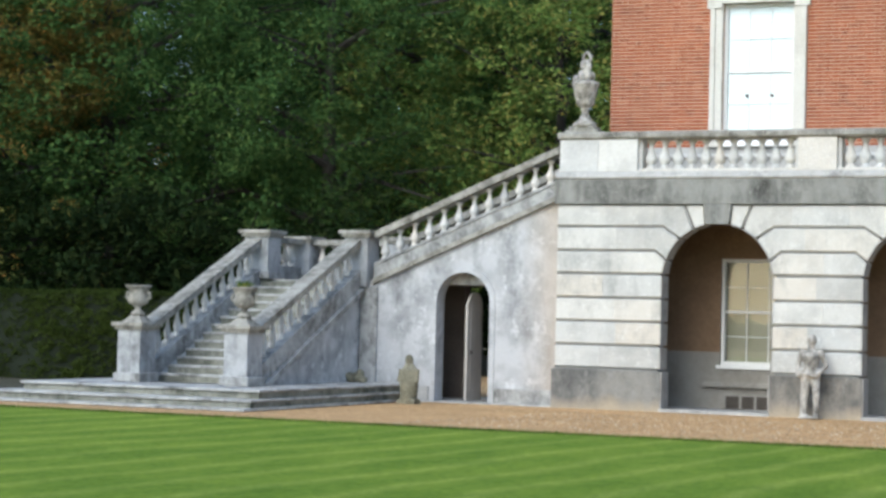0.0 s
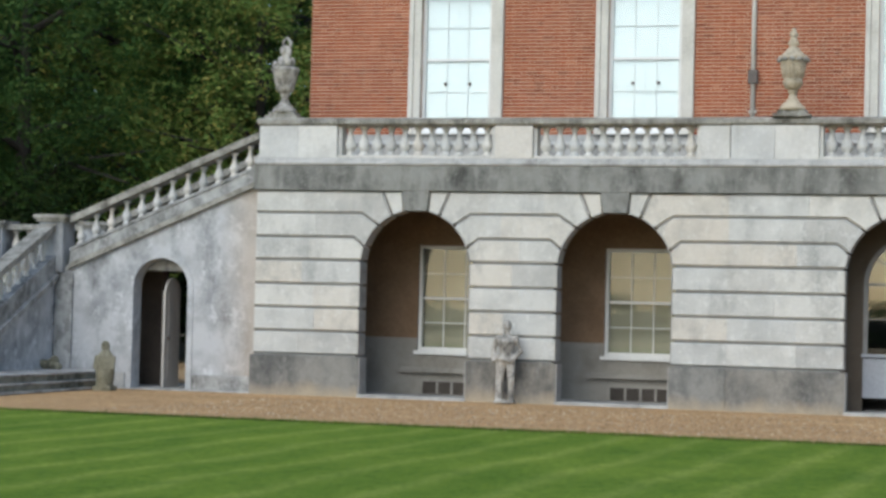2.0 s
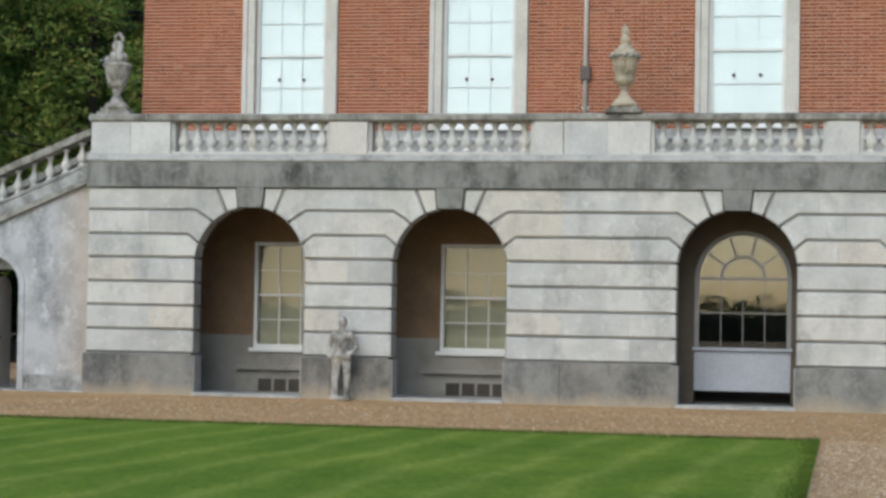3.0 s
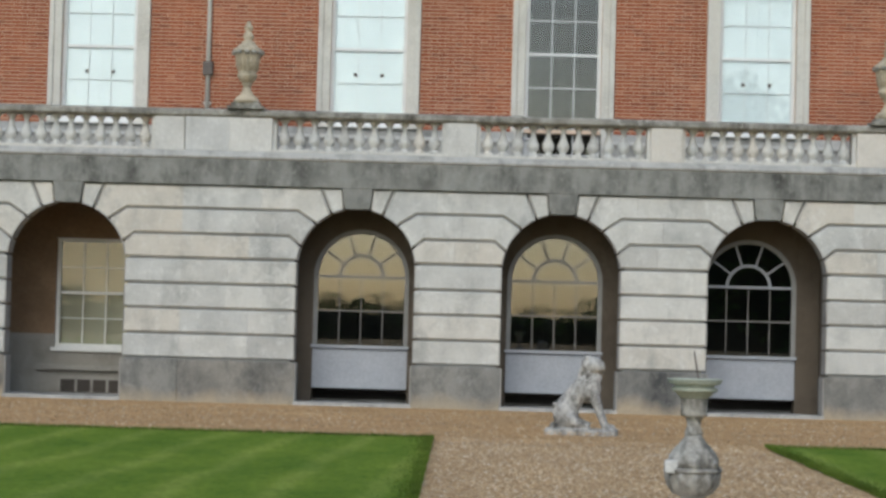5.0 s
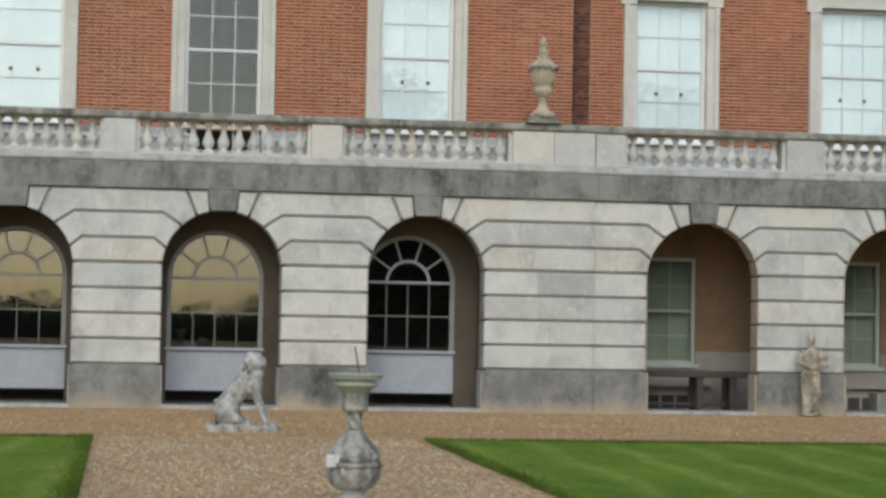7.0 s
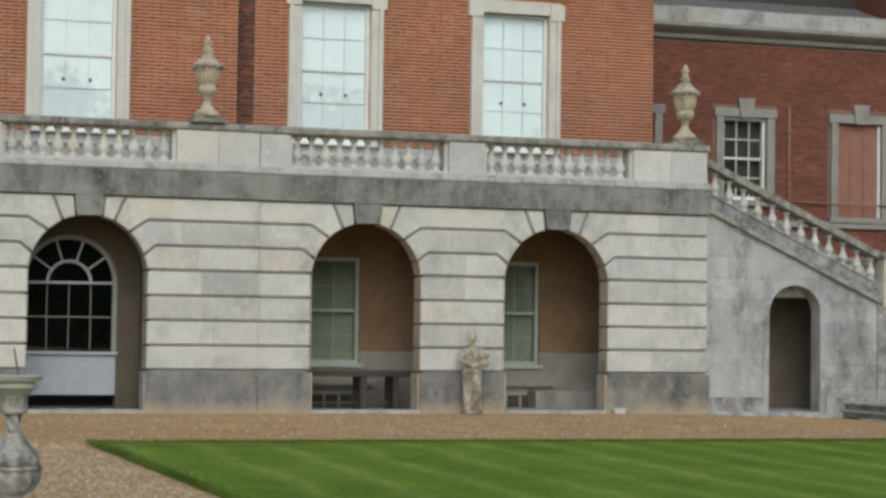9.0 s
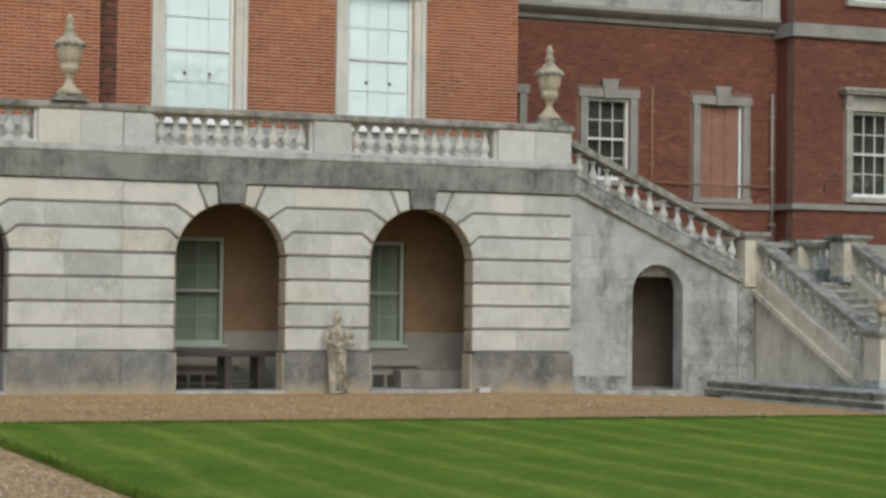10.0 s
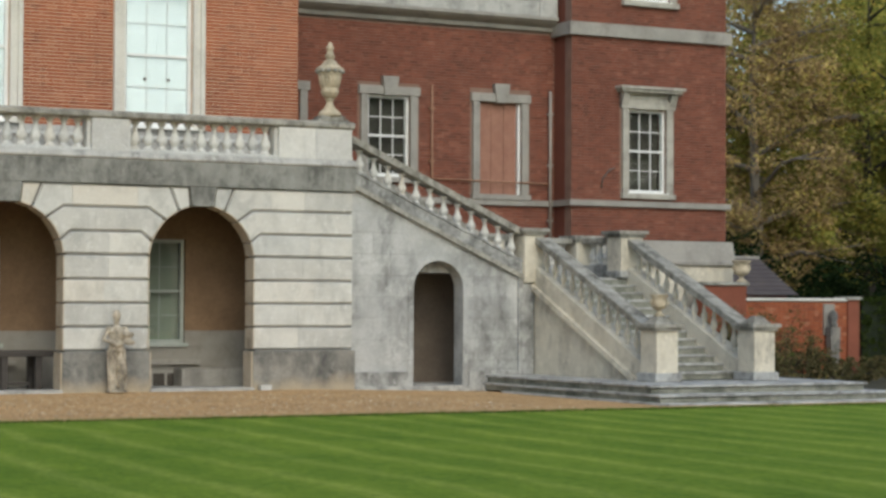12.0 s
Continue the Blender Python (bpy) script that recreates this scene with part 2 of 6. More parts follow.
# sheet colours that stand for what the arcade panes reflect
M_REFLECT_CREAM = plain("cream_reflection_sheet", (0.383, 0.341, 0.244), (0.445, 0.404, 0.299), 1.2, 0.8)
M_REFLECT_GREEN = plain("grey_green_reflection_sheet", (0.24, 0.26, 0.21), (0.31, 0.33, 0.27), 1.2, 0.8)
# near-black colour that stands for the darkness of unlit rooms and openings
M_UNLIT_ROOM = plain("unlit_room_darkness", (0.045, 0.038, 0.033), (0.08, 0.068, 0.056), 0.8, 0.9)
M_PANEL = plain("pale_blue_panel_paint", (0.38, 0.4, 0.44), (0.44, 0.46, 0.5), 2, 0.5, 0.05, 0.003)
M_FRAME = plain("weathered_grey_frame_paint", (0.24, 0.24, 0.235), (0.32, 0.32, 0.31), 3, 0.5, 0.08, 0.003)
# bar grey matched to the glass reflection, so the bars fade into it
M_BAR_REFLECT = plain("reflection_grey_bar_paint", (0.2, 0.19, 0.18), (0.27, 0.26, 0.245), 3, 0.5, 0.05, 0.003)
M_DOOR = plain("faded_door_paint", (0.4, 0.37, 0.33), (0.5, 0.47, 0.43), 6, 0.7, 0.2, 0.004, 0, (1, 1, 0.1))
M_BOARD = plain("pink_boarding", (0.27, 0.125, 0.085), (0.35, 0.18, 0.125), 3, 0.8)
M_WOOD = plain("dark_bench_oak", (0.035, 0.03, 0.027), (0.07, 0.06, 0.052), 5, 0.75, 0.4, 0.004, 0, (0.2, 1, 1))
M_IRON = plain("painted_iron", (0.1, 0.09, 0.085), (0.17, 0.14, 0.12), 20, 0.6, 0.2, 0.002, 0.4)
M_PIPE = plain("lead_grey_pipe", (0.3, 0.27, 0.24), (0.4, 0.36, 0.32), 8, 0.6, 0.1, 0.003, 0.2)
M_SLATE = plain("purple_slate", (0.06, 0.048, 0.048), (0.105, 0.085, 0.082), 2, 0.7, 0.4, 0.01)
M_LEAD = plain("grey_roof_lead", (0.14, 0.14, 0.135), (0.22, 0.215, 0.2), 1.2, 0.6, 0.1, 0.01)
M_TERRA = plain("dull_terracotta", (0.27, 0.14, 0.085), (0.35, 0.2, 0.13), 8, 0.85)
M_BARK_PALE = plain("pale_grey_bark", (0.16, 0.14, 0.115), (0.26, 0.23, 0.19), 4, 0.9, 0.6, 0.03, 0, (1, 1, 0.25))
M_BARK = plain("brown_bark", (0.022, 0.02, 0.015), (0.045, 0.038, 0.03), 4, 0.95, 0.8, 0.04, 0, (1, 1, 0.25))


def glass_material(name, ior, wave):
    m, nt, b = nodes(name, 0.01)
    b.inputs["Base Color"].default_value = (0.9, 0.95, 0.94, 1)
    b.inputs["Transmission Weight"].default_value = 1.0
    b.inputs["IOR"].default_value = ior
    bump(nt, b, noise_tex(nt, 1.6, 2), wave, 0.02)
    return m


M_GLASS = glass_material("window_glass", 1.55, 0.04)
M_GLASS_GARDEN = glass_material("bright_garden_glass", 1.8, 0.006)


def leaf_material(name, stops):
    m, nt, b = nodes(name, 0.8, 0.0, 0.06)
    base = ramp(nt, island_random(nt), stops)
    base = mix(nt, 1.0, base, ramp(nt, noise_tex(nt, 0.35, 4), [(0.3, (0.6, 0.62, 0.6)), (0.7, (1.25, 1.2, 1.1))]), "MULTIPLY")
    base = mix(nt, 1.0, base, ramp(nt, noise_tex(nt, 1.3, 3), [(0.3, (0.72, 0.72, 0.72)), (0.7, (1.2, 1.2, 1.15))]), "MULTIPLY")
    nt.links.new(base, b.inputs["Base Color"])
    thin = nt.nodes.new("ShaderNodeBsdfTranslucent")
    nt.links.new(base, thin.inputs["Color"])
    both = nt.nodes.new("ShaderNodeMixShader")
    both.inputs[0].default_value = 0.3
    nt.links.new(b.outputs[0], both.inputs[1])
    nt.links.new(thin.outputs[0], both.inputs[2])
    nt.links.new(both.outputs[0], nt.nodes["Material Output"].inputs["Surface"])
    return m


M_LEAF = leaf_material("dark_green_leaves", [(0, (0.040, 0.091, 0.030)), (0.5, (0.071, 0.146, 0.045)), (0.8, (0.107, 0.188, 0.055)), (1, (0.152, 0.216, 0.064))])
# near-black leaf colour paints the black shade under the tree canopies
M_LEAF_SHADE = leaf_material("shaded_undergrowth_leaves", [(0, (0.009, 0.019, 0.007)), (0.5, (0.017, 0.034, 0.011)), (1, (0.034, 0.049, 0.015))])
M_LEAF_BROWN = leaf_material("withered_brown_leaves", [(0, (0.259, 0.183, 0.113)), (0.4, (0.455, 0.318, 0.183)), (0.8, (0.638, 0.486, 0.227)), (1, (0.728, 0.638, 0.183))])
M_LEAF_GREEN = leaf_material("mid_green_leaves", [(0, (0.099, 0.180, 0.048)), (0.5, (0.180, 0.278, 0.072)), (0.85, (0.278, 0.326, 0.099)), (1, (0.423, 0.358, 0.099))])
M_LEAF_AUTUMN = leaf_material("autumn_leaves", [(0, (0.107, 0.141, 0.043)), (0.4, (0.217, 0.217, 0.064)), (0.75, (0.348, 0.261, 0.077)), (1, (0.478, 0.241, 0.064))])
M_LEAF_OLIVE = leaf_material("olive_leaves", [(0, (0.194, 0.227, 0.061)), (0.5, (0.341, 0.348, 0.089)), (0.85, (0.486, 0.438, 0.114)), (1, (0.566, 0.406, 0.106))])
M_HEDGE = leaf_material("yew_hedge_leaves", [(0, (0.028, 0.046, 0.01)), (0.5, (0.042, 0.063, 0.013)), (1, (0.062, 0.085, 0.02))])
# near-black fill that stands for the shade deep between the leaves
M_INNER_SHADE = plain("inner_foliage_shade", (0.006, 0.011, 0.003), (0.01, 0.017, 0.005), 3, 0.95)
M_SHRUB = leaf_material("shrub_leaves", [(0, (0.087, 0.102, 0.043)), (0.5, (0.160, 0.145, 0.072)), (0.9, (0.232, 0.174, 0.102)), (1, (0.261, 0.232, 0.072))])


def gravel_material(name, stops, cloud):
    m, nt, b = nodes(name, 0.95, 0.0, 0.08)
    v = nt.nodes.new("ShaderNodeTexVoronoi")
    v.inputs["Scale"].default_value = 24
    nt.links.new(coords(nt), v.inputs["Vector"])
    sep = nt.nodes.new("ShaderNodeSeparateColor")
    nt.links.new(v.outputs["Color"], sep.inputs[0])
    base = ramp(nt, sep.outputs[0], stops)
    base = mix(nt, 1.0, base, ramp(nt, noise_tex(nt, 0.7, 6), cloud), "MULTIPLY")
    base = mix(nt, 1.0, base, ramp(nt, noise_tex(nt, 7, 5), [(0.3, (0.75, 0.75, 0.75)), (0.7, (1.15, 1.15, 1.15))]), "MULTIPLY")
    nt.links.new(base, b.inputs["Base Color"])
    bump(nt, b, v.outputs["Distance"], 0.8, 0.02)
    return m


M_GRAVEL = gravel_material("buff_gravel", [(0, (0.31, 0.2, 0.1)), (0.4, (0.53, 0.36, 0.19)), (0.8, (0.65, 0.465, 0.26)), (1, (0.74, 0.62, 0.44))], [(0.3, (0.88, 0.86, 0.84)), (0.7, (1.05, 1.03, 1.0))])


M_HOGGIN = gravel_material("ochre_hoggin", [(0, (0.4, 0.255, 0.125)), (0.4, (0.52, 0.34, 0.17)), (0.8, (0.6, 0.4, 0.205)), (1, (0.68, 0.5, 0.29))], [(0.3, (0.85, 0.83, 0.8)), (0.7, (1.1, 1.06, 1.02))])


def lawn_material():
    m, nt, b = nodes("mown_grass", 0.95, 0.0, 0.04)
    w = nt.nodes.new("ShaderNodeTexWave")
    w.wave_type, w.bands_direction = "BANDS", "X"
    w.inputs["Scale"].default_value, w.inputs["Distortion"].default_value, w.inputs["Detail"].default_value = 0.33, 2.2, 3
    mp = nt.nodes.new("ShaderNodeMapping")
    mp.inputs["Rotation"].default_value = (0, 0, radians(3))
    g = nt.nodes.new("ShaderNodeNewGeometry")
    nt.links.new(g.outputs["Position"], mp.inputs["Vector"])
    nt.links.new(mp.outputs[0], w.inputs["Vector"])
    base = ramp(nt, w.outputs["Fac"], [(0.0, (0.166, 0.263, 0.039)), (0.6, (0.179, 0.275, 0.042)), (0.8, (0.194, 0.289, 0.047)), (0.97, (0.236, 0.326, 0.065))])
    base = mix(nt, 1.0, base, ramp(nt, noise_tex(nt, 0.8, 8, (1, 0.45, 1), 0.7), [(0.3, (0.7, 0.78, 0.7)), (0.7, (1.34, 1.2, 1.2))]), "MULTIPLY")
    base = mix(nt, 1.0, base, ramp(nt, noise_tex(nt, 16, 8, (1, 0.6, 1), 0.75), [(0.3, (0.6, 0.66, 0.55)), (0.7, (1.4, 1.32, 1.3))]), "MULTIPLY")
    nt.links.new(base, b.inputs["Base Color"])
    bump(nt, b, noise_tex(nt, 55, 5), 0.9, 0.03)
    return m


M_LAWN = lawn_material()
M_SOIL = plain("dark_bed_ground", (0.035, 0.03, 0.018), (0.07, 0.065, 0.03), 2.5, 0.95, 0.6, 0.03)


# ---------------------------------------------------------------- mesh helpers
def part(name, bm, material, parent=None, label="", smooth=False):
    bmesh.ops.recalc_face_normals(bm, faces=bm.faces)
    me = bpy.data.meshes.new(name)
    bm.to_mesh(me)
    bm.free()
    me.materials.append(material)
    if smooth:
        me.polygons.foreach_set("use_smooth", [True] * len(me.polygons))
    ob = new(name, me)
    if parent:
        ob.parent = parent
    if label:
        ob["label"] = label
    return ob


def empty(name, label="", category="", group="", kind="", at=(0, 0, 0)):
    ob = new(name)
    ob.location = at
    return tagged(ob, label, category, group, kind)


def box(bm, x0, x1, y0, y1, z0, z1, bev=0.0):
    x0, x1 = min(x0, x1), max(x0, x1)
    y0, y1 = min(y0, y1), max(y0, y1)
    r = bmesh.ops.create_cube(bm, size=1)
    vs = r["verts"]
    for v in vs:
        v.co = Vector(((x0 + x1) / 2 + v.co.x * (x1 - x0), (y0 + y1) / 2 + v.co.y * (y1 - y0), (z0 + z1) / 2 + v.co.z * (z1 - z0)))
    if bev:
        es = {e for v in vs for e in v.link_edges}
        bmesh.ops.bevel(bm, geom=list(es), offset=bev, segments=2, affect="EDGES", profile=0.6)
    return bm


def boxes(*rows, bev=0.0):
    bm = bmesh.new()
    for r in rows:
        box(bm, *r, bev=bev)
    return bm


def cap(bm, verts):
    """Fill a flat, maybe hollow outline."""
    pts = [v.co.copy() for v in verts]
    if len(verts) <= 4:
        bm.faces.new(verts)
        return
    for t in tessellate_polygon([pts]):
        if len(set(t)) == 3:
            bm.faces.new([verts[i] for i in t])


def prism(bm, pts, y0, y1):
    """A (x, z) outline carried from y0 to y1."""
    a = [bm.verts.new((x, y0, z)) for x, z in pts]
    b = [bm.verts.new((x, y1, z)) for x, z in pts]
    n = len(pts)
    cap(bm, a)
    cap(bm, b)
    for i in range(n):
        j = (i + 1) % n
        bm.faces.new((a[i], b[i], b[j], a[j]))
    return bm


def prism_x(bm, pts, x0, x1):
    """A (y, z) outline carried from x0 to x1."""
    a = [bm.verts.new((x0, y, z)) for y, z in pts]
    b = [bm.verts.new((x1, y, z)) for y, z in pts]
    n = len(pts)
    cap(bm, a)
    cap(bm, b)
    for i in range(n):
        j = (i + 1) % n
        bm.faces.new((a[i], b[i], b[j], a[j]))
    return bm


def lathe(bm, profile, seg=16, at=(0, 0, 0), squash=1.0):
    rings = []
    for r, z in profile:
        rings.append([bm.verts.new((at[0] + r * math.cos(2 * math.pi * i / seg), at[1] + squash * r * math.sin(2 * math.pi * i / seg), at[2] + z)) for i in range(seg)])
    for a, b in zip(rings, rings[1:]):
        for i in range(seg):
            j = (i + 1) % seg
            bm.faces.new((a[i], a[j], b[j], b[i]))
    bm.faces.new(rings[0][::-1])
    bm.faces.new(rings[-1])
    return bm


def tube(bm, pts, radii, seg=8):
    """A limb through points with a radius at each."""
    rings = []
    for i, (p, r) in enumerate(zip(pts, radii)):
        p = Vector(p)
        d = (Vector(pts[min(i + 1, len(pts) - 1)]) - Vector(pts[max(i - 1, 0)])).normalized()
        u = d.orthogonal().normalized()
        v = d.cross(u)
        rings.append([bm.verts.new(p + (u * math.cos(2 * math.pi * k / seg) + v * math.sin(2 * math.pi * k / seg)) * r) for k in range(seg)])
    for a, b in zip(rings, rings[1:]):
        off = min(range(seg), key=lambda o: sum((a[k].co - b[(k + o) % seg].co).length for k in range(seg)))
        for k in range(seg):
            j = (k + 1) % seg
            bm.faces.new((a[k], a[j], b[(j + off) % seg], b[(k + off) % seg]))
    bm.faces.new(rings[0][::-1])
    bm.faces.new(rings[-1])
    return bm


def arc(cx, cz, r, a0, a1, n):
    return [(cx + r * math.cos(radians(a0 + (a1 - a0) * i / n)), cz + r * math.sin(radians(a0 + (a1 - a0) * i / n))) for i in range(n + 1)]


# ---------------------------------------------------------------- measures of the house
HALF = 17.08            # terrace corner
MID = 7.33              # break of the middle three bays
YS, YC = 0.0, -0.08     # front of the side and of the middle bays
BS, BC = 2.3, 1.8       # brick front above and behind
RAD, SPRING = 1.16, 2.55
BASE = -0.16
PLINTH = 0.71
JOINTS = (0.71, 1.19, 1.675, 2.155, 2.645, 3.12, 3.61, 4.08)
ARCHES_SIDE = (9.57, 13.66)
ARCHES_MID = (-3.95, 0.02, 3.99)

# ---------------------------------------------------------------- ground
def ground_z(y, x=0.0):
    """Level lawn, falling to the house and a little more to the east."""
    return -(0.13 + 0.12 * min(1.0, max(0.0, (x - 16.0) / 5.0))) * min(1.0, max(0.0, (y + 11.5) / 4.0))


def make_ground():
    bm = bmesh.new()
    ys = [-900, -200, -60, -30, -20, -11.5, -9.5, -7.5, -5, -2.5, 2.5, 10, 40, 200, 900]
    xs = [-900, -200, -60, -40, -20, -10, 0, 10, 16, 18, 21, 25, 40, 60, 200, 900]
    grid = [[bm.verts.new((x, y, ground_z(y, x))) for x in xs] for y in ys]
    for a, b in zip(grid, grid[1:]):
        for i in range(len(xs) - 1):
            bm.faces.new((a[i], a[i + 1], b[i + 1], b[i]))
    tagged(part("ground", bm, M_GRAVEL), "buff gravel forecourt and path", "gravel", kind="structure")


make_ground()
bm = bmesh.new()
fy = [-12.6, -11.5, -9.5, -7.5, -3.0, 0.2]
fg = [[bm.verts.new((x + 0.12 * math.sin(y), y + (0.25 * noise.noise(Vector((x * 0.9, 0, 0))) if y == -12.6 else 0), ground_z(y, x) + 0.005)) for x in [-27 + i for i in range(55)]] for y in fy]
for ra, rb in zip(fg, fg[1:]):
    for i in range(54):
        bm.faces.new((ra[i], ra[i + 1], rb[i + 1], rb[i]))
tagged(part("pavement_forecourt", bm, M_HOGGIN), "compacted ochre gravel strip along the house front", "gravel", kind="structure")


def lawn(name, x0, x1, y0, y1, label, skew=0.0, mat=None):
    """A sheet of turf with a slightly wandering cut edge, standing proud of the gravel."""
    bm = bmesh.new()
    ring = []
    def edge(ax, ay, bx, by, n):
        for i in range(n):
            k = i / n
            x, y = ax + (bx - ax) * k, ay + (by - ay) * k
            w = 0.035 * noise.noise(Vector((x * 1.7, y * 1.7, 3.0)))
            ring.append((x + w, y + w))
    edge(x0, y0, x1, y0, 60)
    ya, yb = (y1 + skew, y1) if x1 < 0 else (y1, y1 + skew)
    edge(x1, y0, x1, yb, 120)
    edge(x1, yb, x0, ya, 160)
    edge(x0, ya, x0, y0, 120)
    top = [bm.verts.new((x, y, ground_z(y, x) + 0.035)) for x, y in ring]
    low = [bm.verts.new((x, y, ground_z(y, x) - 0.05)) for x, y in ring]
    bmesh.ops.triangulate(bm, faces=[bm.faces.new(top)])
    for i in range(len(ring)):
        j = (i + 1) % len(ring)
        bm.faces.new((top[i], top[j], low[j], low[i]))
    return tagged(part(name, bm, mat or M_LAWN), label, "soil" if mat else "lawn", kind="structure")


lawn("lawn_west", -70, -2.22, -60, -12.28, "striped mown lawn beside the gravel path", 1.25)
lawn("lawn_east", 2.27, 70, -60, -12.3, "striped mown lawn beside the gravel path", -1.4)
lawn("ground_bed_west", -70, -26.9, -7.2, 60, "dark ground under the trees beside the stairs", mat=M_SOIL)
lawn("ground_bed_east", 26.9, 80, -6.0, 60, "dark border ground beyond the stairs", mat=M_SOIL)


# ---------------------------------------------------------------- terrace front
def arcade_outline(x0, x1, arches, top):
    pts = [(x0, BASE)]
    for c in arches:
        pts += [(c - RAD - 0.055, BASE)] + arc(c, SPRING, RAD + 0.055, 180, 0, 28) + [(c + RAD + 0.055, BASE)]
    pts += [(x1, BASE), (x1, top), (x0, top)]
    return pts


def terrace_wall(name, x0, x1, arches, yf):
    bm = prism(bmesh.new(), arcade_outline(x0, x1, arches, 4.1), yf + 0.05, yf + 0.43)
    return tagged(part(name, bm, M_CORE), "rusticated pale limestone arcade wall under the terrace", "wall", kind="structure")


WALL_W = terrace_wall("wall_terrace_west", -HALF, -MID, [-a for a in reversed(ARCHES_SIDE)], YS)
WALL_C = terrace_wall("wall_terrace_centre", -MID, MID, ARCHES_MID, YC)
WALL_E = terrace_wall("wall_terrace_east", MID, HALF, ARCHES_SIDE, YS)


def clip(poly, x, keep_left):
    out = []
    for (ax, az), (bx, bz) in zip(poly, poly[1:] + poly[:1]):
        ina, inb = (ax <= x) == keep_left or ax == x, (bx <= x) == keep_left or bx == x
        if ina:
            out.append((ax, az))
        if ina != inb:
            k = (x - ax) / (bx - ax)
            out.append((x, az + (bz - az) * k))
    return out


def block(poly, yf, parent, material, name="stone_block", proud=0.046, chamfer=0.026):
    """One dressed block: chamfered along its level and slanting joints, flush at upright ones."""
    area = sum(p[0] * q[1] - q[0] * p[1] for p, q in zip(poly, poly[1:] + poly[:1]))
    if abs(area) < 0.02:
        return None
    if area < 0:
        poly = poly[::-1]
    n = len(poly)
    edges = []
    for i in range(n):
        (ax, az), (bx, bz) = poly[i], poly[(i + 1) % n]
        dx, dz = bx - ax, bz - az
        ln = math.hypot(dx, dz) or 1e-6
        joint = abs(dx) > 0.01 and (ln > 0.17 or abs(dz) < 1e-4)
        edges.append((dx / ln, dz / ln, chamfer if joint else 0.0))
    front = []
    for i in range(n):
        px, pz, pd = edges[i - 1]
        qx, qz, qd = edges[i]
        x, z = poly[i]
        den = px * qz - pz * qx
        n1, n2 = (-pz * pd, px * pd), (-qz * qd, qx * qd)
        if abs(den) < 0.15:
            d = n1 if pd > qd else n2
            front.append((x + d[0], z + d[1]))
        else:
            ux, uz = n2[0] - n1[0], n2[1] - n1[1]
            k = (ux * qz - uz * qx) / den
            front.append((x + n1[0] + px * k, z + n1[1] + pz * k))
    bm = bmesh.new()
    low = [bm.verts.new((x, yf + 0.049, z)) for x, z in poly]
    top = [bm.verts.new((x, yf + 0.049 - proud, z)) for x, z in front]
    back = [bm.verts.new((x, yf + 0.415, z)) for x, z in poly]
    cap(bm, top)
    for i in range(n):
        j = (i + 1) % n
        bm.faces.new((low[i], low[j], top[j], top[i]))
        bm.faces.new((back[i], back[j], low[j], low[i]))
    return part(name, bm, material, parent)


def cut_block(poly, yf, parent, material, rng):
    """Split a long course into stones with tight upright joints."""
    xs = [p[0] for p in poly]
    lo, hi = min(xs), max(xs)
    n = max(1, round((hi - lo) / 1.15))
    cuts = [lo + (hi - lo) * (i + rng.uniform(-0.22, 0.22)) / n for i in range(1, n)]
    rest = poly
    for c in cuts:
        block(clip(rest, c - 0.002, True), yf, parent, material)
        rest = clip(rest, c + 0.002, False)
    block(rest, yf, parent, material)


G = 0.02   # half a joint


def side_of(c, k, right):
    """The outline of course k along one side of the arch at c, from low to high."""
    sgn = 1 if right else -1
    z0, z1 = JOINTS[k] + G, JOINTS[k + 1] - G
    if k < 4:
        return [(c + sgn * RAD, z0), (c + sgn * RAD, z1)]
    a = {4: (5, 20), 5: (20, 46), 6: (46, 64)}[k]
    lowbend = {4: RAD, 5: 1.29, 6: 1.13}[k]
    highbend = {4: 1.29, 5: 1.13, 6: 0.70}[k]
    curve = [(c + sgn * (x - c), z) for x, z in arc(c, SPRING, RAD + 0.002, a[0] + 1, a[1] - 1, 6)]
    pts = [] if k == 4 else [(c + sgn * (lowbend + G), z0)]
    return pts + curve + [(c + sgn * (highbend + G), z1)]


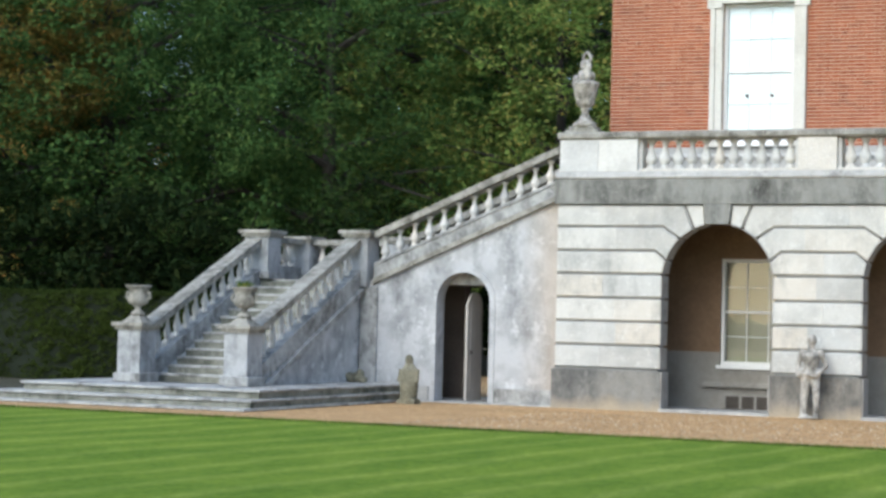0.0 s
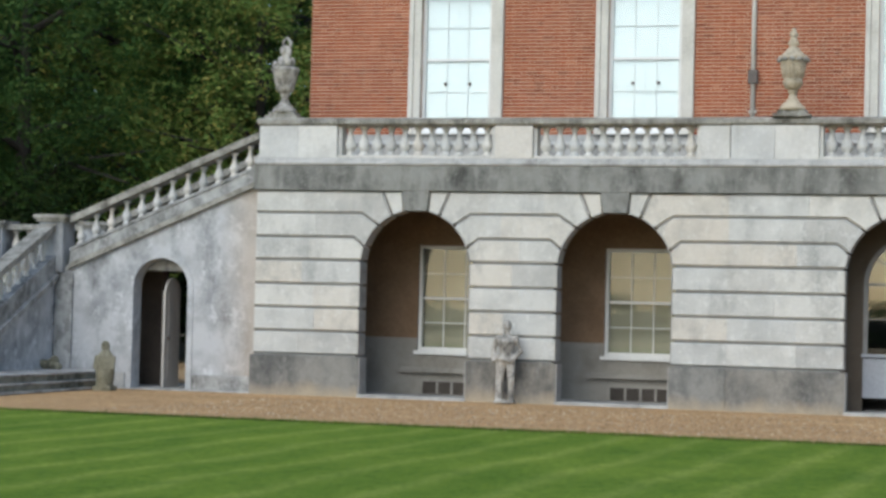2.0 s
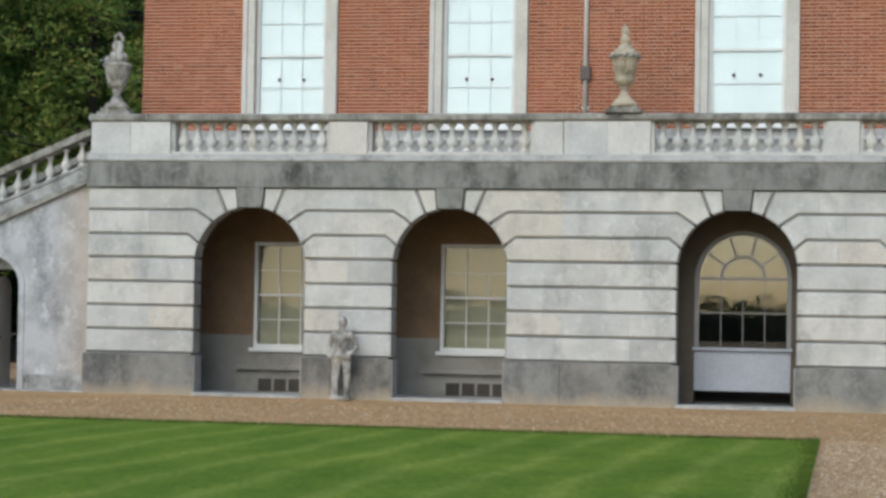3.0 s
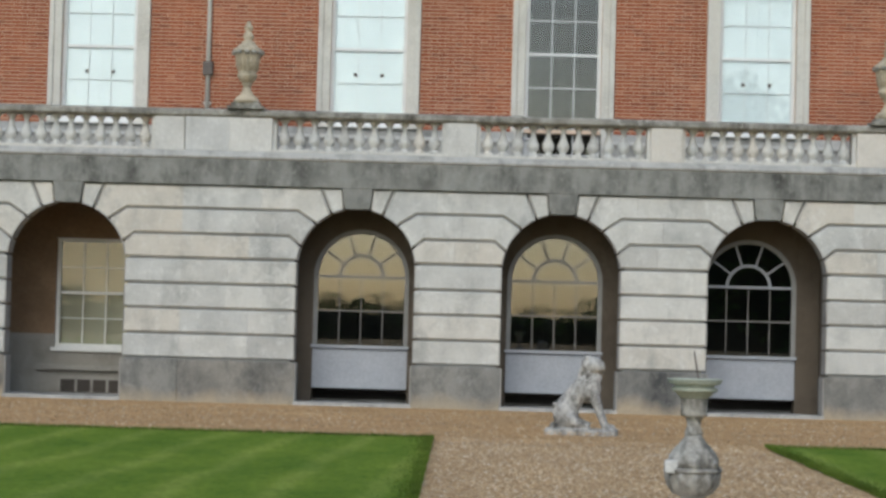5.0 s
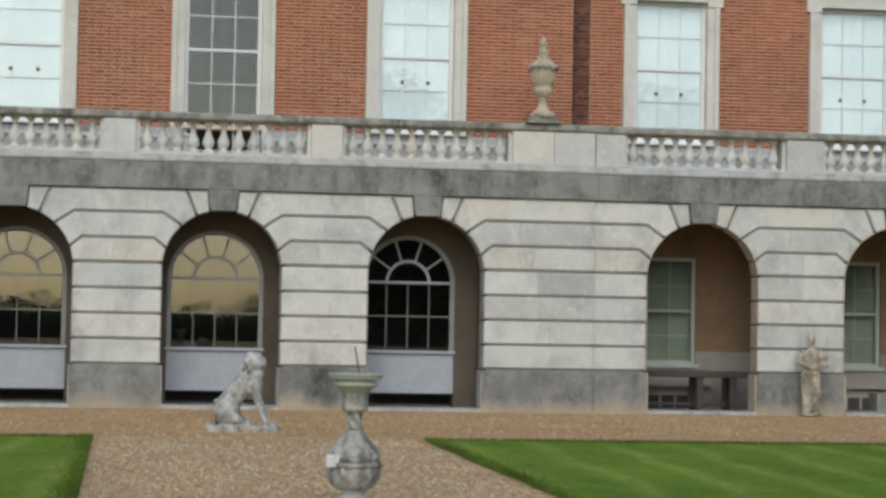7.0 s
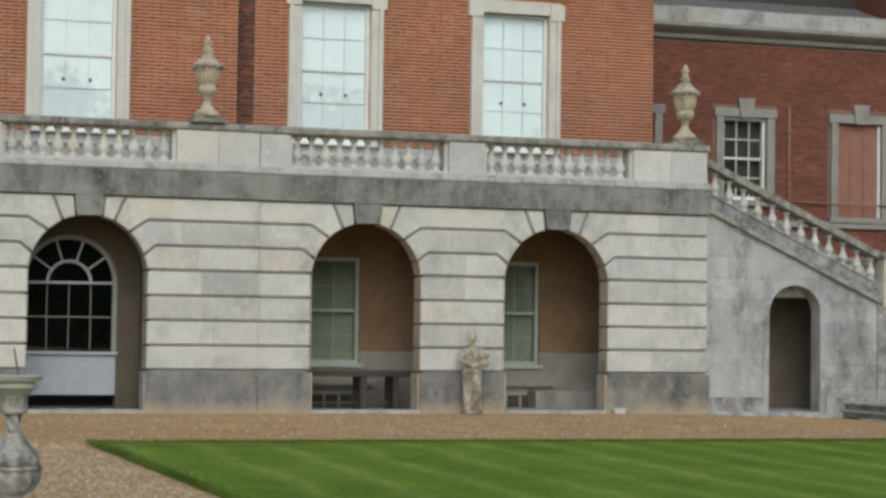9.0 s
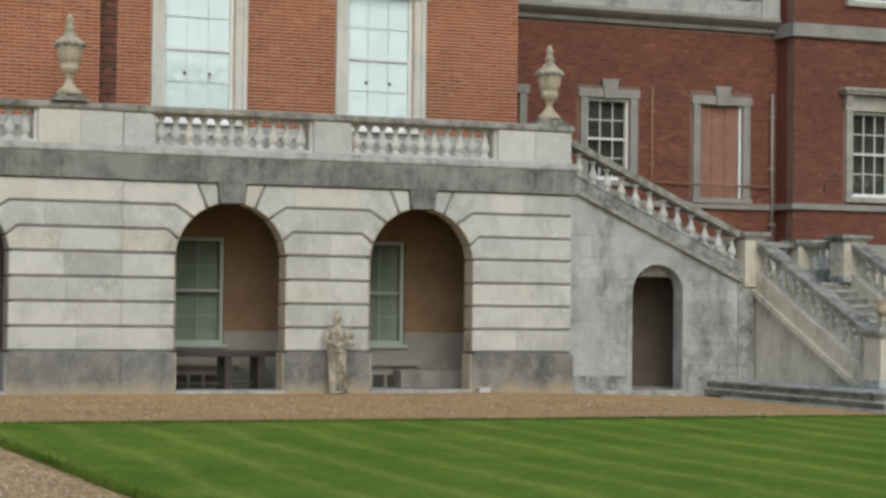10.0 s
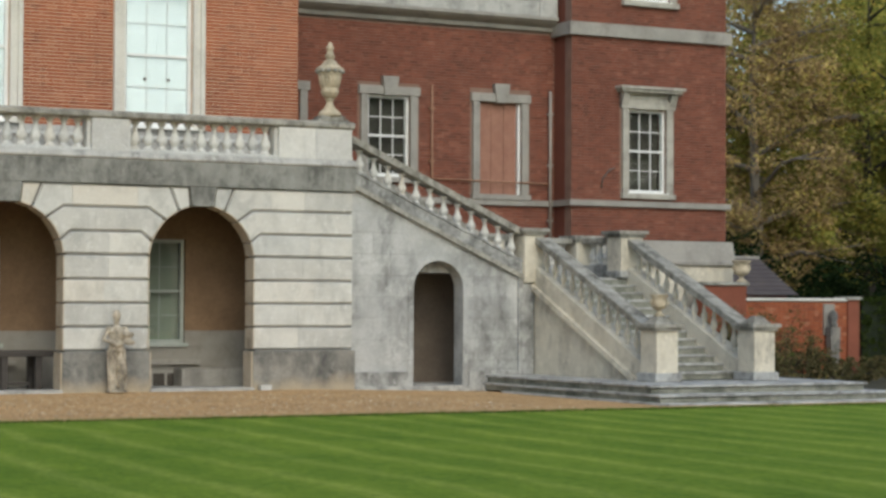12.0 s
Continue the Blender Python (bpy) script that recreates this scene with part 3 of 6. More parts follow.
def dress_wall(wall, x0, x1, arches, yf, seed):
    rng = random.Random(seed)
    # east jambs take the warm-lit colour, the others the unlit grey
    ret = M_RETURN_LIT if x0 > 0 else M_RETURN_UNLIT
    bounds = [None] + list(arches) + [None]
    for left, right in zip(bounds, bounds[1:]):
        for k in range(7):
            z0, z1 = JOINTS[k] + G, JOINTS[k + 1] - G
            ls = [(x0 + 0.004, z0), (x0 + 0.004, z1)] if left is None else side_of(left, k, True)
            rs = [(x1 - 0.004, z0), (x1 - 0.004, z1)] if right is None else side_of(right, k, False)
            cut_block(rs + ls[::-1], yf, wall, M_ASHLAR, rng)
        xa = x0 - (0.05 if left is None else 0) if left is None else left + RAD - 0.03
        xb = x1 + (0.05 if right is None else 0) if right is None else right - RAD + 0.03
        if left is None and abs(x0) < 10:
            xa = x0 + 0.004
        if right is None and abs(x1) < 10:
            xb = x1 - 0.004
        n = max(1, round((xb - xa) / 1.6))
        for i in range(n):
            a, b = xa + (xb - xa) * i / n + 0.002, xa + (xb - xa) * (i + 1) / n - 0.002
            part("plinth_stone", boxes((a, b, yf - 0.06, yf + 0.44, BASE, PLINTH - 0.02), bev=0.012), M_PLINTH, wall)
    for c in arches:
        for s in (1, -1):
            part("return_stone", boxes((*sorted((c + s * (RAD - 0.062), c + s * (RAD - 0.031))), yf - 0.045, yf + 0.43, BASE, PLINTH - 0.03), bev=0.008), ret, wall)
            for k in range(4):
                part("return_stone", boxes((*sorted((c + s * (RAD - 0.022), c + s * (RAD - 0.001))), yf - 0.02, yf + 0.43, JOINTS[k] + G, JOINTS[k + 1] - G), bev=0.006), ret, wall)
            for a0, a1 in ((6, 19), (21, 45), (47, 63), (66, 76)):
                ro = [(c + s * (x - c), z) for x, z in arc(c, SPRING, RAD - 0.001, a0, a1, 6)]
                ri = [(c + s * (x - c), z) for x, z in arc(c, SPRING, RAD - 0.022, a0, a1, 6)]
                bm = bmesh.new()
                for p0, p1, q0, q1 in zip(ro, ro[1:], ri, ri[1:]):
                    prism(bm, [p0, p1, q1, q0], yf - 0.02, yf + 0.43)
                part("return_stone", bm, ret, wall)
            curve = [(c + s * (x - c), z) for x, z in arc(c, SPRING, RAD + 0.002, 65, 77, 4)]
            block([(c + s * (0.70 - G), 4.08 - G)] + curve + [(c + s * 0.30, 4.08 - G)], yf, wall, M_ASHLAR, "voussoir", chamfer=0.022)
        key = [(c - 0.235, 3.68), (c + 0.235, 3.68), (c + 0.285, 4.08), (c - 0.285, 4.08)]
        part("keystone", prism(bmesh.new(), key, yf - 0.05, yf + 0.3), M_FRIEZE, wall)
        part("threshold", boxes((c - RAD + 0.03, c + RAD - 0.03, yf - 0.10, yf + 0.5, BASE, -0.062), bev=0.01), M_LIP, wall)


dress_wall(WALL_W, -HALF, -MID, [-a for a in reversed(ARCHES_SIDE)], YS, 1)
dress_wall(WALL_C, -MID, MID, ARCHES_MID, YC, 2)
dress_wall(WALL_E, MID, HALF, ARCHES_SIDE, YS, 3)


def frieze(x0, x1, yf, ends):
    """Dark band with a sloped weathering above."""
    a, b = x0 - (0.05 if ends[0] else 0), x1 + (0.05 if ends[1] else 0)
    holder = empty("trim_frieze", "dark lichen-stained stone frieze band under the balustrade", "cornice", kind="structure")
    n = round((b - a) / 1.7)
    for i in range(n):
        p, q = a + (b - a) * i / n + 0.0005, a + (b - a) * (i + 1) / n - 0.0005
        prof = [(yf - 0.06, 4.083), (yf - 0.06, 4.588), (yf + 0.62, 4.588), (yf + 0.62, 4.104), (yf - 0.02, 4.104), (yf - 0.02, 4.083)]
        part("frieze_stone", prism_x(bmesh.new(), prof, p, q), M_FRIEZE, holder)
        lip = [(yf - 0.06, 4.589), (yf - 0.085, 4.61), (yf - 0.085, 4.64), (yf - 0.02, 4.742), (yf + 0.62, 4.742), (yf + 0.62, 4.589)]
        part("weathering_ledge", prism_x(bmesh.new(), lip, p, q), M_LIP, holder)


frieze(-HALF, -MID, YS, (True, False))
frieze(-MID + 0.003, MID - 0.003, YC, (True, True))
frieze(MID, HALF, YS, (False, True))

# ---------------------------------------------------------------- terrace balustrade
BAL_PROFILE = [(0.085, 0.0), (0.085, 0.05), (0.055, 0.065), (0.05, 0.09), (0.085, 0.14), (0.105, 0.2), (0.095, 0.27), (0.06, 0.35), (0.043, 0.45), (0.042, 0.52), (0.06, 0.545), (0.06, 0.565), (0.085, 0.58), (0.085, 0.62)]


def baluster_mesh(name, h, material, fat=1.0):
    bm = bmesh.new()
    lathe(bm, [(r * fat, z * h / 0.62) for r, z in BAL_PROFILE], 12)
    bmesh.ops.recalc_face_normals(bm, faces=bm.faces)
    me = bpy.data.meshes.new(name)
    bm.to_mesh(me)
    bm.free()
    me.polygons.foreach_set("use_smooth", [True] * len(me.polygons))
    me.materials.append(material)
    return me


BAL_MESH = baluster_mesh("baluster", 0.60, M_PALE, 1.15)


def place(me, name, parent, at, turn=0.0, scale=1.0):
    ob = new(name, me)
    ob.parent = parent
    ob.location, ob.rotation_euler = at, (0, 0, turn)
    ob.scale = (scale, scale, scale)
    return ob


def terrace_balustrade(x0, x1, yf, peds, label):
    th = empty("balustrade", label, "balustrade", "terrace balustrades")
    part("base_rail", boxes((x0, x1, yf + 0.03, yf + 0.45, 4.745, 4.80), bev=0.01), M_PALE, th)
    part("top_rail", prism_x(bmesh.new(), [(yf - 0.06, 5.44), (yf - 0.06, 5.52), (yf + 0.0, 5.56), (yf + 0.46, 5.56), (yf + 0.52, 5.52), (yf + 0.52, 5.44), (yf + 0.46, 5.40), (yf + 0.0, 5.40)], x0, x1), M_RAIL, th, "dark lichened coping rail")
    for a, b in peds:
        n = 2 if b - a > 1.2 else 1
        for i in range(n):
            part("pedestal", boxes((a + (b - a) * i / n + 0.002, a + (b - a) * (i + 1) / n - 0.002, yf - 0.012, yf + 0.47, 4.743, 5.40), bev=0.01), M_PALE, th)
    edges = sorted(peds)
    for (a, b), (c, d) in zip(edges, edges[1:]):
        if c - b < 1:
            continue
        n = 11
        for e in (b, c - 0.07):
            part("half_pier", boxes((e, e + 0.07, yf + 0.08, yf + 0.40, 4.80, 5.40)), M_PALE, th)
        for i in range(n):
            place(BAL_MESH, "baluster", th, (b + 0.07 + (c - b - 0.14) * (i + 0.5) / n, yf + 0.24, 4.80), random.uniform(0, 3))
    return th


terrace_balustrade(-HALF - 0.02, -MID + 0.0, YS, [(-17.06, -15.37), (-12.05, -11.27), (-7.93, -7.345)], "pale stone terrace balustrade over the arcade")
terrace_balustrade(-MID + 0.003, MID - 0.003, YC, [(-7.32, -5.63), (-2.28, -1.67), (1.69, 2.30), (5.66, 7.32)], "pale stone terrace balustrade over the middle arches")
terrace_balustrade(MID, HALF + 0.02, YS, [(7.345, 7.95), (11.28, 12.06), (15.36, 17.06)], "pale stone terrace balustrade over the arcade")


# ---------------------------------------------------------------- urns
def blob_mesh(p, r):
    bm = bmesh.new()
    bmesh.ops.create_icosphere(bm, subdivisions=2, radius=1, matrix=Matrix.Translation(p) @ Matrix.Diagonal((*r, 1)))
    return bm


def finial_urn(x, y, z, sculpted=False):
    label = "weathered stone urn with a carved flame on the balustrade" if sculpted else "ochre stone urn with a domed lid on the balustrade"
    th = empty("finial_urn", label, "urn", "terrace urns", at=(x, y, z))
    mat = M_STATUE if sculpted else M_URN
    part("base", boxes((-0.36, 0.36, -0.22, 0.22, 0, 0.06), (-0.28, 0.28, -0.2, 0.2, 0.06, 0.13), bev=0.015), M_RAIL, th)
    part("foot", lathe(bmesh.new(), [(0.26, 0.13), (0.24, 0.2), (0.13, 0.3), (0.075, 0.4), (0.07, 0.46), (0.1, 0.48), (0.1, 0.51)], 20), mat, th, smooth=True)
    if sculpted:
        part("bowl", lathe(bmesh.new(), [(0.08, 0.51), (0.17, 0.58), (0.2, 0.66), (0.19, 0.7), (0.22, 0.74), (0.26, 0.95), (0.29, 1.0), (0.29, 1.05), (0.2, 1.08)], 20), mat, th, smooth=True)
        bm = bmesh.new()
        rng = random.Random(4)
        for i in range(22):
            a, r = rng.uniform(0, 6.28), rng.uniform(0.02, 0.17)
            zz = 1.05 + rng.uniform(0.02, 0.42)
            r *= 1.5 - (zz - 1.05) / 0.36
            m = Matrix.Translation((r * math.cos(a), r * math.sin(a), zz)) @ Matrix.Diagonal((0.07, 0.07, 0.11, 1))
            bmesh.ops.create_icosphere(bm, subdivisions=2, radius=1, matrix=m)
        tube(bm, [(0.02, 0, 1.42), (0.09, 0, 1.5), (0.1, 0, 1.6), (0.02, 0, 1.68), (-0.05, 0, 1.62), (-0.06, 0, 1.5)], [0.04] * 6, 8)
        part("flame", bm, mat, th, smooth=True)
    else:
        part("bowl", lathe(bmesh.new(), [(0.08, 0.51), (0.15, 0.56), (0.19, 0.64), (0.2, 0.68), (0.17, 0.7), (0.19, 0.75), (0.235, 1.0), (0.25, 1.02), (0.25, 1.08), (0.2, 1.1)], 20), mat, th, smooth=True)
        for i in range(12):
            a = i * math.pi / 6
            part("petal", blob_mesh((0.265 * math.cos(a), 0.265 * math.sin(a), 1.1), (0.06, 0.06, 0.05)), M_RAIL, th, smooth=True)
        for i in range(16):
            a = i * math.pi / 8
            part("flute", tube(bmesh.new(), [(0.188 * math.cos(a), 0.188 * math.sin(a), 0.76), (0.228 * math.cos(a), 0.228 * math.sin(a), 1.0)], [0.018, 0.022], 6), mat, th, smooth=True)
        part("lid", lathe(bmesh.new(), [(0.29, 1.12), (0.29, 1.16), (0.23, 1.2), (0.16, 1.26), (0.12, 1.32), (0.07, 1.35), (0.1, 1.39), (0.11, 1.43), (0.075, 1.48), (0.055, 1.55), (0.085, 1.58), (0.085, 1.62), (0.05, 1.65), (0.045, 1.7), (0.015, 1.73)], 20), mat, th, "lichened domed lid", smooth=True)
    return th


finial_urn(-16.62, 0.24, 5.56, True)
finial_urn(-6.16, 0.0, 5.56)
finial_urn(6.26, 0.0, 5.56)
finial_urn(16.64, 0.24, 5.56)

# ---------------------------------------------------------------- terrace floor, loggia
def slab(name, rows, material, label, category):
    return tagged(part(name, boxes(*rows), material), label, category, kind="structure")


slab("floor_terrace", [(-16.9, 16.9, 0.62, 2.28, 4.3, 4.62)], M_TREAD, "stone paved terrace floor behind the balustrade", "floor")
slab("ceiling_loggia", [(-16.9, 16.9, 0.44, 2.28, 4.12, 4.26)], M_CEIL, "dim plaster ceiling of the arcade", "ceiling")
slab("floor_loggia", [(-16.9, 16.9, 0.40, 3.0, -0.3, -0.10)], M_TREAD, "stone paved arcade floor", "floor")
slab("wall_loggia_end_west", [(-17.05, -16.8, 0.45, 2.4, -0.2, 4.11)], M_PLASTER, "brown plaster end wall of the arcade", "wall")
slab("wall_loggia_end_east", [(16.8, 17.05, 0.45, 2.4, -0.2, 4.11)], M_PLASTER, "brown plaster end wall of the arcade", "wall")
for s, nm in ((-1, "west"), (1, "east")):
    slab("wall_loggia_cross_" + nm, [(s * 7.15, s * 7.5, 0.45, 2.29, -0.2, 4.11)], M_PLASTER, "brown plaster cross wall in the arcade", "wall")


def wall_with_holes(bm, x0, x1, y0, y1, z0, z1, holes):
    """A wall of columns and lintels round square openings (xa, xb, za, zb)."""
    x = x0
    for a, b, c, d in sorted(holes):
        box(bm, x, a, y0, y1, z0, z1)
        if c > z0:
            box(bm, a, b, y0, y1, z0, c)
        if d < z1:
            box(bm, a, b, y0, y1, d, z1)
        x = b
    box(bm, x, x1, y0, y1, z0, z1)
    return bm


SASHES = (-13.46, -9.42, 9.31, 13.38)
for s, nm in ((-1, "west"), (1, "east")):
    holes = [(c - 0.78, c + 0.78, 0.80, 3.06) for c in SASHES if c * s > 0]
    lo, hi = sorted((s * 7.5, s * 16.8))
    slabm = wall_with_holes(bmesh.new(), lo, hi, BS, BS + 0.35, 1.09, 4.11, [(a, b, 1.09, 3.06) for a, b, _, _ in holes])
    tagged(part("wall_loggia_" + nm, slabm, M_PLASTER), "brown plastered back wall of the arcade", "wall", kind="structure")
    slabm = wall_with_holes(bmesh.new(), lo, hi, BS - 0.012, BS + 0.35, -0.2, 1.087, [(a, b, 0.80, 1.087) for a, b, _, _ in holes])
    tagged(part("dado_" + nm, slabm, M_DADO), "grey rendered dado of the arcade wall", "wall", kind="structure")


def sash_window(name, x0, x1, z0, z1, y, cols, rows, backing, label, panels=False, glazed=True, group="", fat=0.022, knobs=0, meet=None, bars=None, paint=None):
    """Sash window in an opening: frame, meeting rail, bars, panes and what closes it behind."""
    th = empty(name, label, "window", group, kind="structure")
    w = 0.075
    paint = paint or M_WHITE
    part("window_frame", boxes((x0, x0 + w, y - 0.05, y + 0.08, z0, z1), (x1 - w, x1, y - 0.05, y + 0.08, z0, z1), (x0 + w, x1 - w, y - 0.05, y + 0.08, z0, z0 + w * 1.3), (x0 + w, x1 - w, y - 0.05, y + 0.08, z1 - w, z1), bev=0.006), paint, th)
    part("window_sill", boxes((x0 - 0.06, x1 + 0.06, y - 0.20, y - 0.052, z0 - 0.06, z0 + 0.02), bev=0.01), paint, th)
    a, b, c, d = x0 + w, x1 - w, z0 + w * 1.3, z1 - w
    mid = meet or c + (d - c) * 0.5
    part("meeting_rail", boxes((a, b, y - 0.03, y + 0.05, mid - 0.028, mid + 0.028), bev=0.005), paint, th)
    for i in range(1, cols):
        x = a + (b - a) * i / cols
        part("glazing_bar", boxes((x - fat / 2, x + fat / 2, y - 0.012, y + 0.006, c, mid - 0.028), (x - fat / 2, x + fat / 2, y - 0.012, y + 0.006, mid + 0.028, d)), paint, th)
    for z in (bars or [c + (d - c) * i / rows for i in range(1, rows)]):
        if abs(z - mid) > 0.1:
            part("glazing_bar", boxes((a, b, y - 0.013, y + 0.006, z - fat / 2, z + fat / 2)), paint, th)
    if glazed:
        for za, zb in ((c, mid), (mid, d)):
            p = part("pane", boxes((a, b, y + 0.008, y + 0.013, za + 0.002, zb - 0.002)), M_GLASS, th)
            p.visible_shadow = False
    if panels:
        n = 2
        for i in range(n):
            p0, p1 = a + (b - a) * i / n + 0.001, a + (b - a) * (i + 1) / n - 0.001
            sh = part("shutter", boxes((p0, p1, y + 0.02, y + 0.05, c - 0.02, d + 0.02)), M_SHUTTER, th, "closed white panelled shutter")
            pz = c
            for hgt in (0.52, 0.9, 0.9, 0.6):
                if pz + hgt < d:
                    part("raised_panel", boxes((p0 + 0.1, p1 - 0.1, y + 0.0165, y + 0.021, pz + 0.07, pz + hgt - 0.05), bev=0.002), M_SHUTTER, sh)
                pz += hgt
        for k in range(knobs):
            kx = (a + b) / 2 + (0.27 if k else -0.27)
            part("knob", lathe(bmesh.new(), [(0.03, -0.03), (0.035, 0), (0.03, 0.03)], 10, (kx, y + 0.0, 6.52)), M_IRON, th, "dark shutter knob")
    elif backing:
        # added sheet behind the panes, coloured for reflection or room darkness
        part("blind", boxes((a - 0.02, b + 0.02, y + 0.16, y + 0.165, c - 0.05, d + 0.05)), backing, th)
    return th


n_win = 1
for c in SASHES:
    # pane reflections are painted on a sheet: cream west, grey-green east
    sash_window("window_%d" % n_win, c - 0.78, c + 0.78, 0.80, 3.06, BS + 0.12, 3, 4, M_REFLECT_CREAM if c < 0 else M_REFLECT_GREEN, "%s blind in the arcade" % ("white sash window with an added cream" if c < 0 else "dull green sash window with an added grey-green"), group="arcade sashes", fat=0.022 if c < 0 else 0.013, paint=None if c < 0 else M_SASH)
    n_win += 1
    # cellar light under the sash
    part_th = empty("cellar_grille", "cellar opening painted near-black for its darkness, with a pale iron bar under the window", "grille", "cellar grilles", kind="structure")
    # flat near-black panel paints the darkness of the cellar opening
    part("opening", boxes((c - 0.62, c + 0.62, BS - 0.03, BS - 0.014, -0.09, 0.17)), M_UNLIT_ROOM, part_th)
    part("frame", boxes((c - 0.68, c + 0.68, BS - 0.05, BS - 0.013, 0.17, 0.23), (c - 0.68, c - 0.62, BS - 0.05, BS - 0.013, -0.09, 0.17), (c + 0.62, c + 0.68, BS - 0.05, BS - 0.013, -0.09, 0.17)), M_GREYTRIM, part_th)
    for bx in (-0.3, 0.02, 0.34):
        part("bar", boxes((c + bx - 0.025, c + bx + 0.025, BS - 0.06, BS - 0.032, -0.09, 0.17)), M_GREYTRIM, part_th)
    part("ledge", boxes((c - 1.1, c + 1.1, BS - 0.14, BS - 0.013, 0.36, 0.46), bev=0.01), M_GREYTRIM, part_th)


# middle bays: arched garden windows
def arched_window(name, c, label, bar, fan):
    y = 1.45
    hw, sp = 0.95, 2.40
    th = empty(name, label, "window", "arched garden windows", kind="structure")
    outer = [(c + hw, 1.0)] + arc(c, sp, hw, 0, 180, 24) + [(c - hw, 1.0)]
    inner = [(c + hw - 0.085, 1.0)] + arc(c, sp, hw - 0.085, 0, 180, 24) + [(c - hw + 0.085, 1.0)]
    bm = bmesh.new()
    for i in range(len(outer) - 1):
        prism(bm, [outer[i], outer[i + 1], inner[i + 1], inner[i]], y - 0.05, y + 0.07)
    part("window_frame", bm, M_FRAME, th)
    part("transom", boxes((c - hw + 0.085, c + hw - 0.085, y - 0.035, y + 0.05, sp - 0.025, sp + 0.025)), fan, th)
    part("window_sill", boxes((c - hw - 0.03, c + hw + 0.03, y - 0.10, y + 0.05, 0.97, 1.03), bev=0.01), M_PANEL, th)
    part("apron_panel", boxes((c - hw, c + hw, y - 0.03, y + 0.03, 0.17, 0.955), bev=0.008), M_PANEL, th, "pale blue painted panel under the sill")
    for i in range(1, 4):
        x = c - hw + 0.085 + (2 * hw - 0.17) * i / 4
        part("glazing_bar", boxes((x - 0.009, x + 0.009, y - 0.012, y + 0.006, 1.05, sp - 0.03)), bar, th)
    for z in (1.72,):
        part("glazing_bar", boxes((c - hw + 0.085, c + hw - 0.085, y - 0.013, y + 0.006, z - 0.012, z + 0.012)), bar, th)
    bm = bmesh.new()
    a, b = arc(c, sp, 0.46, 0, 180, 18), arc(c, sp, 0.40, 0, 180, 18)
    for i in range(18):
        prism(bm, [a[i], a[i + 1], b[i + 1], b[i]], y - 0.012, y + 0.006)
    part("fan_ring", bm, fan, th)
    for ang in (36, 72, 108, 144):
        ca, sa = math.cos(radians(ang)), math.sin(radians(ang))
        px, pz = -sa * 0.02, ca * 0.02
        pts = [(c + 0.45 * ca + px, sp + 0.45 * sa + pz), (c + 0.45 * ca - px, sp + 0.45 * sa - pz), (c + 0.88 * ca - px, sp + 0.88 * sa - pz), (c + 0.88 * ca + px, sp + 0.88 * sa + pz)]
        part("fan_bar", prism(bmesh.new(), pts, y - 0.011, y + 0.006), fan, th)
    p = part("pane", prism(bmesh.new(), [(c + hw - 0.08, 1.0)] + arc(c, sp, hw - 0.08, 0, 180, 24) + [(c - hw + 0.08, 1.0)], y + 0.008, y + 0.013), M_GLASS_GARDEN, th)
    p.visible_shadow = False
    return th


MIDWIN = (-3.90, -0.03, 3.84)
bm = bmesh.new()
outline = [(-7.15, -0.2)]
for c in MIDWIN:
    outline += [(c - 0.952, -0.2)] + arc(c, 2.40, 0.952, 180, 0, 24) + [(c + 0.952, -0.2)]
outline += [(7.15, -0.2), (7.15, 4.11), (-7.15, 4.11)]
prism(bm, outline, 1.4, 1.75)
tagged(part("wall_loggia_centre", bm, M_REVEAL_SHADE), "stone back wall round the arched windows, darkened for the recess shade", "wall", kind="structure")
for i, c in enumerate(MIDWIN):
    # third fanlight gets paler bars to paint the light reflected there
    arched_window("window_%d" % n_win, c, "arched grey garden window with fanlight and pale blue apron panel", M_BAR_REFLECT, M_PANEL if i == 2 else M_FRAME)
    n_win += 1
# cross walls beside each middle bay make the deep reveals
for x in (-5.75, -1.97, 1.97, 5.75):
    # recess shade is in the pier colour as well
    slab("wall_reveal", [(x - 0.5, x + 0.5, 0.45, 1.398, -0.2, 4.11)], M_REVEAL_SHADE, "stone pier between the deep window bays, darkened for the recess shade", "wall")
slab("wall_room_back", [(-16.7, 16.7, 6.2, 6.4, -0.3, 12.2)], M_UNLIT_ROOM, "dim back wall of the rooms", "wall")
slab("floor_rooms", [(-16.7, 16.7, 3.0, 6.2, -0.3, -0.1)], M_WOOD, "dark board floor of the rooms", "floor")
slab("ceiling_rooms", [(-16.7, 16.7, 2.66, 6.2, 4.2, 4.4)], M_UNLIT_ROOM, "dim ceiling of the ground-floor rooms", "ceiling")
slab("ceiling_rooms_above", [(-16.7, 16.7, 2.66, 6.2, 11.6, 11.9)], M_UNLIT_ROOM, "dim ceiling of the first-floor rooms", "ceiling")

# ---------------------------------------------------------------- brick front
WIN_SIDE = (9.47, 13.53)
WIN_MID = (-3.90, 0.045, 3.98)
WW = 0.77               # half the sash opening
WZ0, WZ1 = 5.49, 8.47
TOP = 12.0


